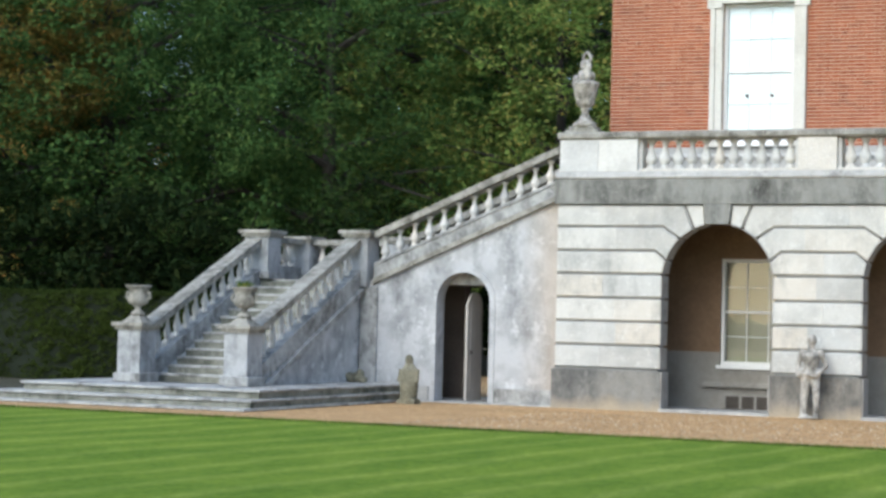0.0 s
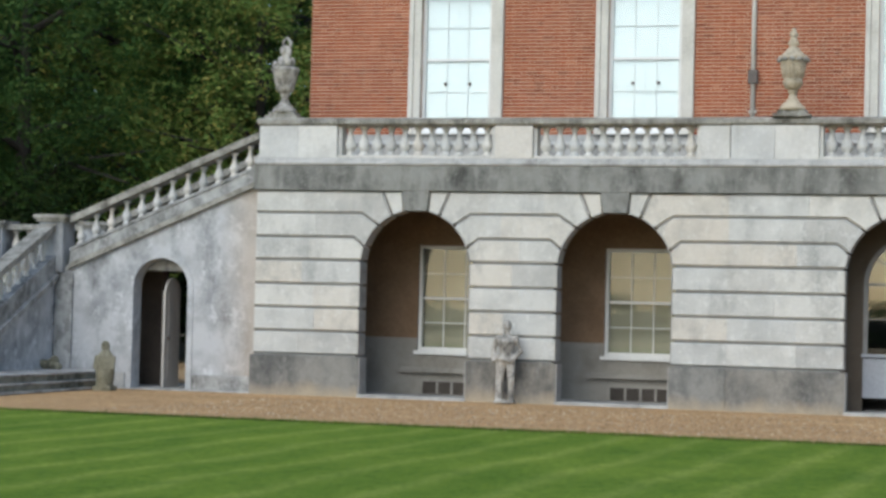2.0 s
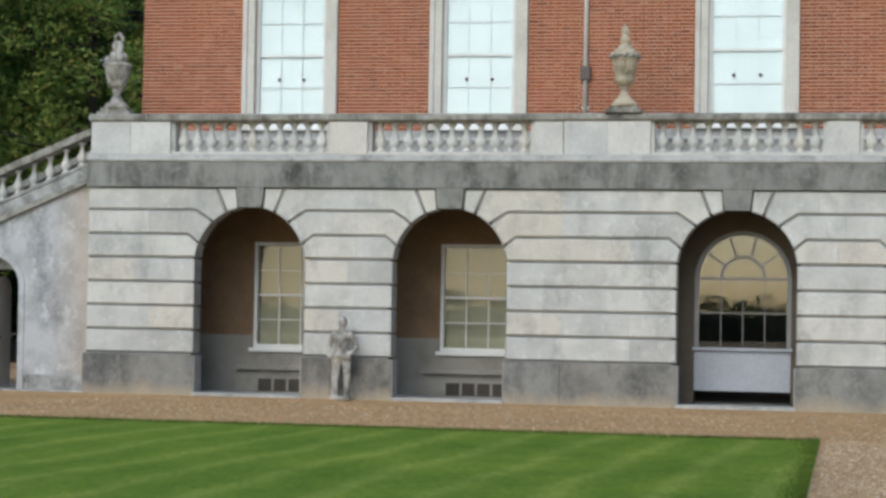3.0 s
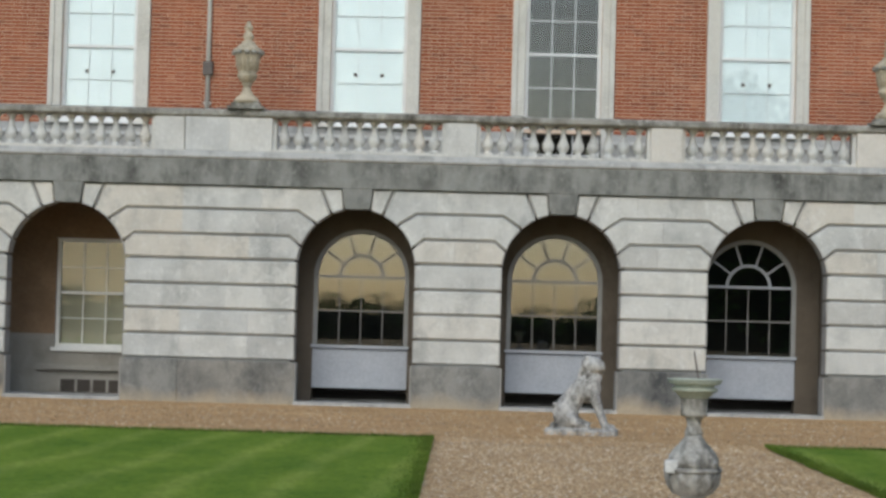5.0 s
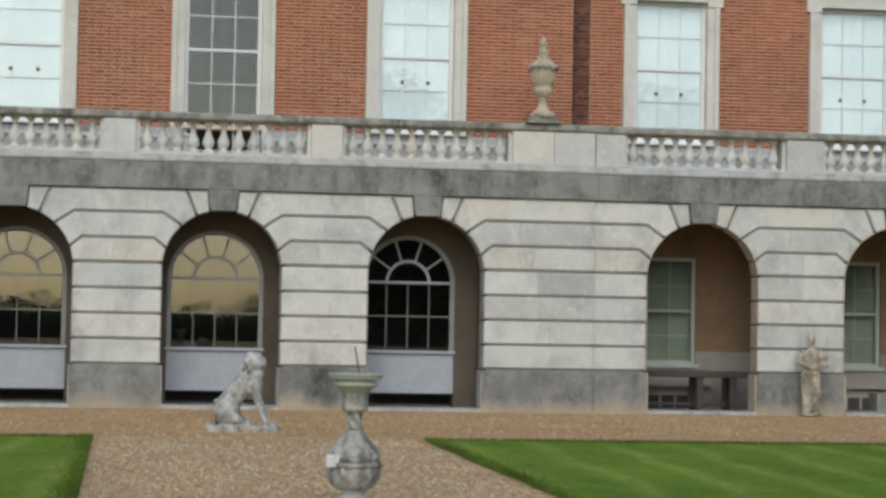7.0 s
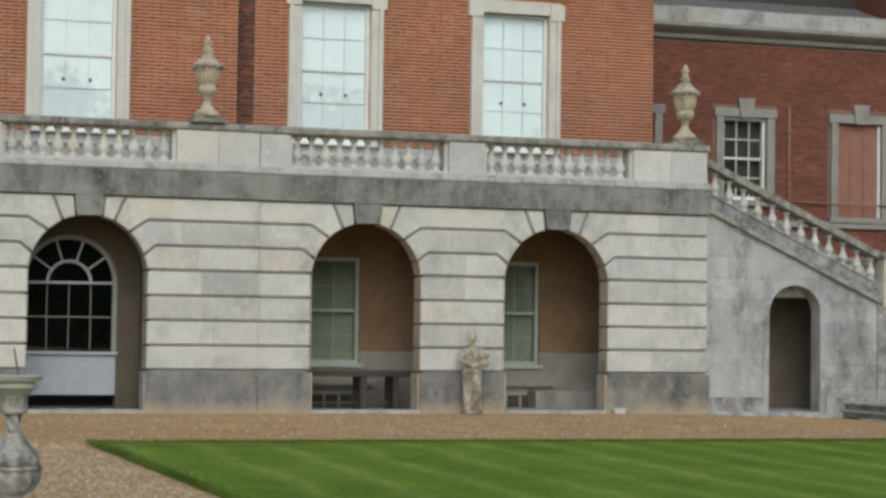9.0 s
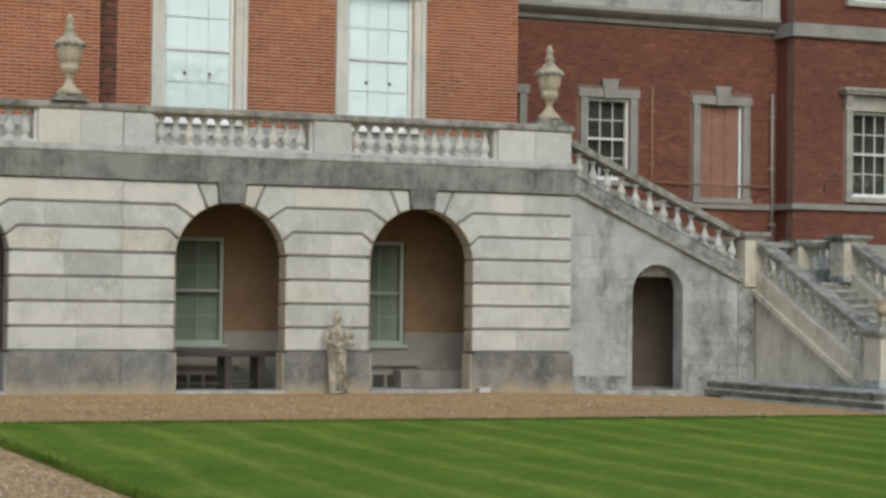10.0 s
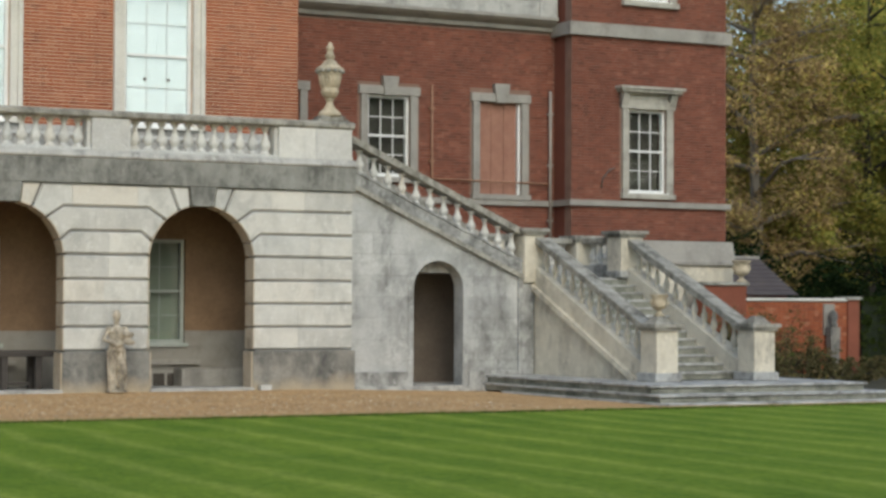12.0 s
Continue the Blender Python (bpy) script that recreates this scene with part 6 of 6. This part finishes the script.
# ---------------------------------------------------------------- statues
def blobs(rows):
    """One closed mesh grown from overlapping limbs and lumps."""
    bm = bmesh.new()
    for row in rows:
        if row[0] == "ball":
            _, p, r = row
            m = Matrix.Translation(p) @ Matrix.Diagonal((*r, 1))
            bmesh.ops.create_icosphere(bm, subdivisions=3, radius=1, matrix=m)
        elif row[0] == "limb":
            tube(bm, row[1], row[2], 12)
        else:
            box(bm, *row[1])
    return bm


def carved(name, rows, at, turn, voxel, label, material, category="statue"):
    ob = part(name, blobs(rows), material, smooth=True)
    ob.matrix_basis = pose(*at, 0, 0, turn)
    md = ob.modifiers.new("carve", "REMESH")
    md.mode, md.voxel_size, md.use_smooth_shade = "VOXEL", voxel, True
    return tagged(ob, label, category)


FIG_A = [
    ("box", (-0.2, 0.2, -0.16, 0.16, 0.0, 0.05)),
    ("limb", [(-0.1, 0, 0.04), (-0.12, -0.02, 0.35), (-0.11, 0.0, 0.45), (-0.09, 0.0, 0.8)], [0.055, 0.062, 0.07, 0.1]),
    ("limb", [(0.12, -0.02, 0.04), (0.12, -0.05, 0.32), (0.13, -0.08, 0.45), (0.09, 0.0, 0.8)], [0.055, 0.062, 0.07, 0.1]),
    ("ball", (0, 0.0, 0.85), (0.17, 0.13, 0.13)),
    ("limb", [(0, 0, 0.82), (0, 0, 1.02), (0, 0, 1.22), (0, 0, 1.32)], [0.16, 0.14, 0.18, 0.09]),
    ("ball", (-0.17, 0, 1.26), (0.08, 0.08, 0.08)), ("ball", (0.17, 0, 1.26), (0.08, 0.08, 0.08)),
    ("limb", [(-0.19, 0, 1.27), (-0.26, 0.02, 1.05), (-0.24, -0.06, 0.8)], [0.06, 0.052, 0.045]),
    ("limb", [(0.19, 0, 1.27), (0.29, 0.02, 1.02), (0.15, -0.12, 0.86)], [0.06, 0.052, 0.045]),
    ("limb", [(0, 0, 1.3), (0, -0.01, 1.44)], [0.06, 0.06]),
    ("ball", (0.01, -0.01, 1.52), (0.09, 0.1, 0.12)),
    ("limb", [(-0.2, -0.02, 0.9), (0.0, -0.14, 0.86), (0.18, -0.06, 0.82)], [0.06, 0.05, 0.06]),
    ("limb", [(-0.13, 0.02, 0.04), (-0.15, 0.05, 0.5), (-0.16, 0.04, 0.85)], [0.09, 0.07, 0.06]),
]
carved("statue", FIG_A, (-11.62, -0.36, -0.11), 0, 0.022, "mottled stone statue of a standing figure against a pier", M_STATUE)
FIG_B = [
    ("box", (-0.19, 0.19, -0.15, 0.15, 0.0, 0.045)),
    ("limb", [(-0.08, 0, 0.04), (-0.1, 0.0, 0.4), (-0.09, 0.0, 0.85)], [0.08, 0.09, 0.12]),
    ("limb", [(0.1, -0.02, 0.04), (0.11, -0.04, 0.42), (0.07, 0.0, 0.85)], [0.06, 0.085, 0.12]),
    ("limb", [(0.17, 0.03, 0.1), (0.18, 0.03, 0.5), (0.12, 0.03, 0.9)], [0.07, 0.06, 0.05]),
    ("limb", [(0, 0, 0.82), (-0.02, 0, 1.02), (0, 0, 1.22), (0, 0, 1.32)], [0.16, 0.13, 0.16, 0.08]),
    ("ball", (-0.16, 0, 1.25), (0.075, 0.075, 0.075)), ("ball", (0.16, 0, 1.25), (0.075, 0.075, 0.075)),
    ("limb", [(-0.18, 0, 1.25), (-0.27, 0.0, 1.06), (-0.05, -0.15, 0.95), (0.08, -0.16, 0.97)], [0.055, 0.05, 0.045, 0.045]),
    ("limb", [(0.18, 0, 1.25), (0.26, -0.06, 1.12), (0.14, -0.15, 1.05)], [0.055, 0.05, 0.045]),
    ("ball", (0.2, -0.14, 1.16), (0.12, 0.07, 0.06)), ("ball", (0.22, -0.14, 1.0), (0.13, 0.06, 0.05)),
    ("limb", [(0, 0, 1.3), (-0.01, -0.01, 1.46)], [0.055, 0.055]),
    ("ball", (-0.01, -0.01, 1.54), (0.085, 0.1, 0.12)),
]
carved("statue", FIG_B, (11.72, -0.36, -0.11), 0, 0.022, "pale ochre stone statue of a figure holding something", M_OCHRE)
FIG_C = [
    ("box", (-0.2, 0.2, -0.16, 0.16, 0.0, 0.1)),
    ("limb", [(0, 0, 0.08), (0, 0, 0.4), (0.01, 0, 0.7), (0.0, 0, 0.82)], [0.17, 0.2, 0.17, 0.09]),
    ("ball", (0.0, -0.01, 0.92), (0.09, 0.09, 0.11)),
    ("limb", [(-0.17, 0, 0.72), (-0.2, -0.05, 0.45)], [0.06, 0.05]), ("limb", [(0.17, 0, 0.72), (0.19, -0.05, 0.45)], [0.06, 0.05]),
]
carved("statue", FIG_C, (-19.82, -1.2, -0.13), 0, 0.022, "small dark lichened stone statue beside the garden door", M_MOSS)
carved("stone_fragment", [("ball", (0, 0, 0.1), (0.22, 0.14, 0.12)), ("ball", (0.1, 0, 0.2), (0.09, 0.09, 0.1)), ("ball", (-0.13, -0.03, 0.14), (0.1, 0.1, 0.08)), ("ball", (0.2, -0.05, 0.07), (0.1, 0.09, 0.08))], (-21.45, -0.4, 0.24), 0, 0.02, "broken carved stone fragment on the stair platform", M_MOSS, "stone")

LION = [
    ("box", (-0.54, 0.54, -0.28, 0.28, -0.06, 0.06)),
    ("ball", (-0.24, -0.08, 0.27), (0.19, 0.15, 0.22)), ("ball", (-0.24, 0.08, 0.27), (0.19, 0.15, 0.22)),
    ("limb", [(-0.28, 0, 0.3), (-0.14, 0, 0.5), (0.03, 0, 0.72), (0.12, 0, 0.9)], [0.18, 0.17, 0.16, 0.12]),
    ("ball", (0.09, -0.01, 0.68), (0.2, 0.19, 0.24)),
    ("ball", (0.13, -0.02, 0.82), (0.14, 0.15, 0.13)),
    ("ball", (0.15, -0.04, 1.02), (0.175, 0.16, 0.15)),
    ("ball", (0.27, -0.08, 0.99), (0.08, 0.08, 0.065)), ("ball", (0.3, -0.09, 1.02), (0.04, 0.05, 0.03)),
    ("ball", (0.09, -0.13, 1.13), (0.045, 0.04, 0.05)), ("ball", (0.1, 0.08, 1.13), (0.045, 0.04, 0.05)),
]
for q in (-0.12, 0.12):
    LION += [
        ("limb", [(0.17, q * 0.9, 0.62), (0.25, q, 0.38), (0.36, q, 0.1)], [0.085, 0.06, 0.05]),
        ("ball", (0.42, q, 0.09), (0.09, 0.055, 0.045)),
        ("limb", [(-0.2, q * 1.5, 0.2), (-0.02, q * 1.65, 0.13), (0.12, q * 1.65, 0.1)], [0.12, 0.065, 0.045]),
    ]
LION.append(("limb", [(-0.42, 0.0, 0.12), (-0.47, 0.14, 0.1), (-0.36, 0.23, 0.1)], [0.04, 0.035, 0.04]))
rl = random.Random(8)
for i in range(70):
    a, k = rl.uniform(0, 6.283), rl.uniform(0, 1)
    LION.append(("ball", (0.04 + 0.12 * k + 0.155 * math.cos(a), 0.155 * math.sin(a), 0.48 + 0.62 * k), (0.035, 0.035, 0.06)))
for i in range(30):
    a, k = rl.uniform(0, 6.283), rl.uniform(0, 1)
    LION.append(("ball", (-0.25 + 0.16 * math.cos(a), 0.19 * math.sin(a), 0.15 + 0.28 * k), (0.045, 0.04, 0.03)))
carved("lion_statue", LION, (0.0, -8.45, -0.05), -8, 0.016, "weathered seated stone lion on a low slab", M_LION)


# ---------------------------------------------------------------- sundial
def sundial(x, y):
    th = empty("sundial", "lichened stone baluster sundial with a twisted stem on the path", "sundial", at=(x, y, 0))
    part("plinth", boxes((-0.3, 0.3, -0.3, 0.3, -0.02, 0.12), (-0.24, 0.24, -0.24, 0.24, 0.12, 0.2), bev=0.015), M_STATUE, th)
    part("foot", lathe(bmesh.new(), [(0.2, 0.2), (0.2, 0.23), (0.11, 0.26), (0.085, 0.29), (0.1, 0.315)], 24), M_STATUE, th, smooth=True)
    def stem(profile, seg, lobes, depth, twist, name, mat):
        bm = bmesh.new()
        rings = []
        for r, z in profile:
            ring = []
            for i in range(seg):
                a = 2 * math.pi * i / seg
                rr = r * (1 + depth * math.cos(lobes * (a + twist * z)))
                ring.append(bm.verts.new((rr * math.cos(a), rr * math.sin(a), z)))
            rings.append(ring)
        for p, q in zip(rings, rings[1:]):
            for i in range(seg):
                j = (i + 1) % seg
                bm.faces.new((p[i], p[j], q[j], q[i]))
        bm.faces.new(rings[0][::-1])
        bm.faces.new(rings[-1])
        return part(name, bm, mat, th, smooth=True)
    bulb = [(0.09, 0.31), (0.15, 0.34), (0.195, 0.4), (0.21, 0.46), (0.21, 0.5)]
    stem(bulb, 72, 12, 0.05, 0.0, "bulb_base", M_STATUE)
    part("bulb_band", lathe(bmesh.new(), [(0.215, 0.5), (0.225, 0.51), (0.225, 0.53), (0.21, 0.54)], 32), M_STATUE, th, smooth=True)
    leafy = [(0.208, 0.54), (0.2, 0.585), (0.178, 0.635), (0.142, 0.68), (0.1, 0.725), (0.072, 0.765), (0.06, 0.79)]
    stem(leafy, 72, 6, 0.085, 3.0, "leaf_bulb", M_STATUE)
    twist = [(0.06 - 0.012 * i / 11 + (0.008 if i > 9 else 0), 0.79 + 0.14 * i / 11) for i in range(12)]
    stem(twist, 48, 4, 0.2, 12.0, "twisted_stem", M_STATUE)
    part("neck", lathe(bmesh.new(), [(0.07, 0.93), (0.1, 0.935), (0.106, 0.96), (0.1, 1.04), (0.108, 1.055), (0.108, 1.07)], 28), M_STATUE, th, smooth=True)
    part("capital", lathe(bmesh.new(), [(0.106, 1.07), (0.12, 1.09), (0.15, 1.12), (0.178, 1.13), (0.178, 1.152), (0.15, 1.158), (0.155, 1.175), (0.19, 1.183), (0.205, 1.19), (0.205, 1.205)], 32), M_DIALTOP, th, smooth=True)
    part("dial_plate", lathe(bmesh.new(), [(0.2, 1.207), (0.215, 1.21), (0.215, 1.222), (0.16, 1.226)], 32), M_DIALTOP, th, smooth=True)
    part("gnomon", prism(bmesh.new(), [(0.02, 1.224), (0.035, 1.224), (-0.005, 1.44), (-0.015, 1.43)], -0.006, 0.006), M_IRON, th, "thin iron gnomon")
    part("broken_shard", boxes((-0.235, -0.13, -0.16, -0.1, 0.5, 0.6), bev=0.015), M_PALE, th, "pale broken patch")


sundial(-0.02, -23.9)


# ---------------------------------------------------------------- vases, table, small things
def garden_vase(x, y, z, k, label, material, plant_too):
    th = empty("garden_vase", label, "vase", "stair vases", at=(x, y, z))
    th.scale = (k, k, k)
    part("foot", lathe(bmesh.new(), [(0.15, 0.0), (0.15, 0.04), (0.07, 0.1), (0.06, 0.15), (0.09, 0.18)], 18), material, th, smooth=True)
    part("bowl", lathe(bmesh.new(), [(0.08, 0.18), (0.2, 0.24), (0.23, 0.33), (0.2, 0.42), (0.2, 0.5), (0.26, 0.58), (0.28, 0.6), (0.27, 0.62), (0.19, 0.6)], 20), material, th, smooth=True)
    for a in (0, math.pi):
        c, d = math.cos(a), math.sin(a)
        part("handle", tube(bmesh.new(), [(0.2 * c, 0.2 * d, 0.3), (0.29 * c, 0.29 * d, 0.36), (0.28 * c, 0.28 * d, 0.46), (0.19 * c, 0.19 * d, 0.48)], [0.025] * 4, 8), material, th, smooth=True)
    if plant_too:
        rng = random.Random(3)
        cs = [(rng.uniform(-0.16, 0.16), rng.uniform(-0.16, 0.16), 0.62 + rng.uniform(0, 0.1)) for _ in range(8)]
        ob = new("plant", leaf_cloud("plant", cs, [0.1] * 8, 20, 0.035, M_LEAF_GREEN, 5))
        ob.parent = th
    return th


garden_vase(-24.14, -4.8, 1.58, 0.95, "weathered stone vase on the stair pier", M_RAIL, False)
garden_vase(-21.72, -4.8, 1.58, 0.95, "weathered stone vase on the stair pier", M_RAIL, True)
garden_vase(21.72, -4.8, 1.46, 0.72, "dull ochre stone pot on the stair pier", M_URN, False)
garden_vase(31.0, 5.15, 2.31, 0.95, "small stone pot on the garden wall pier", M_URN, False)

table = empty("stone_table", "long dark weathered table standing in the arcade", "table", at=(9.75, 1.35, -0.1))
part("tabletop", boxes((-1.35, 1.15, -0.35, 0.35, 0.68, 0.8), bev=0.02), M_WOOD, table)
for x in (-1.2, 0.1, 0.8):
    for y in (-0.26, 0.26):
        part("leg", boxes((x - 0.07, x + 0.07, y - 0.05, y + 0.05, 0, 0.68), bev=0.01), M_WOOD, table)
part("stretcher", boxes((-1.13, 0.73, -0.03, 0.03, 0.1, 0.16), bev=0.008), M_WOOD, table)
ledge = empty("wall_ledge", "low stone ledge along the arcade wall", "ledge", kind="structure")
part("ledge", boxes((13.9, 16.7, 1.75, 2.28, -0.1, 0.28), bev=0.015), M_GREYTRIM, ledge)
chair = empty("terrace_stool", "small white painted stool on the terrace behind the balustrade", "stool", at=(-0.62, 1.2, 4.62))
part("seat", lathe(bmesh.new(), [(0.12, 0.58), (0.13, 0.6), (0.12, 0.63)], 16), M_WHITE, chair, smooth=True)
part("stem", lathe(bmesh.new(), [(0.1, 0.0), (0.06, 0.1), (0.05, 0.3), (0.09, 0.58)], 14), M_WHITE, chair, smooth=True)
box_th = empty("marker_box", "small pale box at the foot of the corner pier", "box", at=(15.0, -0.2, -0.12))
part("body", boxes((-0.12, 0.12, -0.08, 0.08, 0, 0.09), bev=0.012), M_PALE, box_th)
part("lid", boxes((-0.13, 0.13, -0.09, 0.09, 0.091, 0.11), bev=0.008), M_PALE, box_th)


# ---------------------------------------------------------------- turf edge and loose pebbles
def blades(name, pts, h, seed, label):
    """Short grass blades that break the cut edge of the turf."""
    rng = np.random.default_rng(seed)
    n = len(pts)
    p = np.asarray(pts, float)
    a = rng.uniform(0, 6.283, n)
    w = np.stack([np.cos(a), np.sin(a), np.zeros(n)], 1) * 0.006
    lean = np.stack([rng.normal(0, 0.35, n), rng.normal(0, 0.35, n), np.ones(n)], 1) * (h * rng.uniform(0.6, 1.3, n))[:, None]
    v = np.stack([p - w, p + w, p + lean], 1).reshape(-1, 3)
    me = bpy.data.meshes.new(name)
    me.from_pydata(v.tolist(), [], np.arange(n * 3).reshape(-1, 3).tolist())
    me.materials.append(M_BLADE)
    tagged(new(name, me), label, "grass", kind="stuff")


M_BLADE = leaf_material("grass_blades", [(0, (0.09, 0.15, 0.025)), (0.5, (0.13, 0.2, 0.035)), (1, (0.2, 0.25, 0.06))])
rg = np.random.default_rng(5)
edge = []
for x_edge, sgn in ((-2.22, -1), (2.27, 1)):
    yy = rg.uniform(-27, -12.2, 7000)
    edge.append(np.stack([x_edge + sgn * (rg.exponential(0.06, 7000) - 0.03), yy, np.full(7000, 0.03)], 1))
for x0, x1, y_edge, k in ((-26, -2.22, -12.28, 1.25 / 67.78), (2.22, 27, -12.25, 1.4 / 67.78)):
    xx = rg.uniform(x0, x1, 14000)
    edge.append(np.stack([xx, y_edge + k * (-2.22 - xx) - rg.exponential(0.06, 14000) + 0.03, np.full(14000, 0.03)], 1))
blades("grass", np.concatenate(edge), 0.045, 6, "short green grass blades along the cut turf edge")


def pebbles(name, x0, x1, y0, y1, n, seed, label):
    rng = np.random.default_rng(seed)
    o = np.array([(1, 0, 0), (-1, 0, 0), (0, 1, 0), (0, -1, 0), (0, 0, 1), (0, 0, -1)], float)
    tri = np.array([(0, 2, 4), (2, 1, 4), (1, 3, 4), (3, 0, 4), (2, 0, 5), (1, 2, 5), (3, 1, 5), (0, 3, 5)])
    y = rng.uniform(y0, y1, n)
    c = np.stack([rng.uniform(x0, x1, n), y, -0.12 * np.clip((y + 11.5) / 9.0, 0, 1) + 0.004], 1)
    r = rng.uniform(0.009, 0.024, (n, 1, 1)) * rng.uniform(0.7, 1.2, (n, 6, 1))
    a = rng.uniform(0, 6.283, n)
    rot = np.zeros((n, 3, 3))
    rot[:, 0, 0], rot[:, 0, 1], rot[:, 1, 0], rot[:, 1, 1], rot[:, 2, 2] = np.cos(a), -np.sin(a), np.sin(a), np.cos(a), 0.6
    v = np.einsum("nij,kj->nki", rot, o) * r + c[:, None, :]
    f2 = (tri[None] + 6 * np.arange(n)[:, None, None]).reshape(-1, 3)
    me = bpy.data.meshes.new(name)
    me.from_pydata(v.reshape(-1, 3).tolist(), [], f2.tolist())
    me.materials.append(M_PEBBLE)
    tagged(new(name, me), label, "gravel", kind="stuff")


M_PEBBLE = brick_material("gravel_stones", [(0, (0.3, 0.2, 0.11)), (0.4, (0.5, 0.36, 0.21)), (0.8, (0.62, 0.48, 0.31)), (1, (0.75, 0.66, 0.52))], island_random)
pebbles("pebbles", -2.1, 2.1, -26, -11.6, 15000, 7, "loose buff pebbles on the path")
pebbles("pebbles", -16, 16, -11.4, -1.5, 12000, 8, "loose buff pebbles on the forecourt")
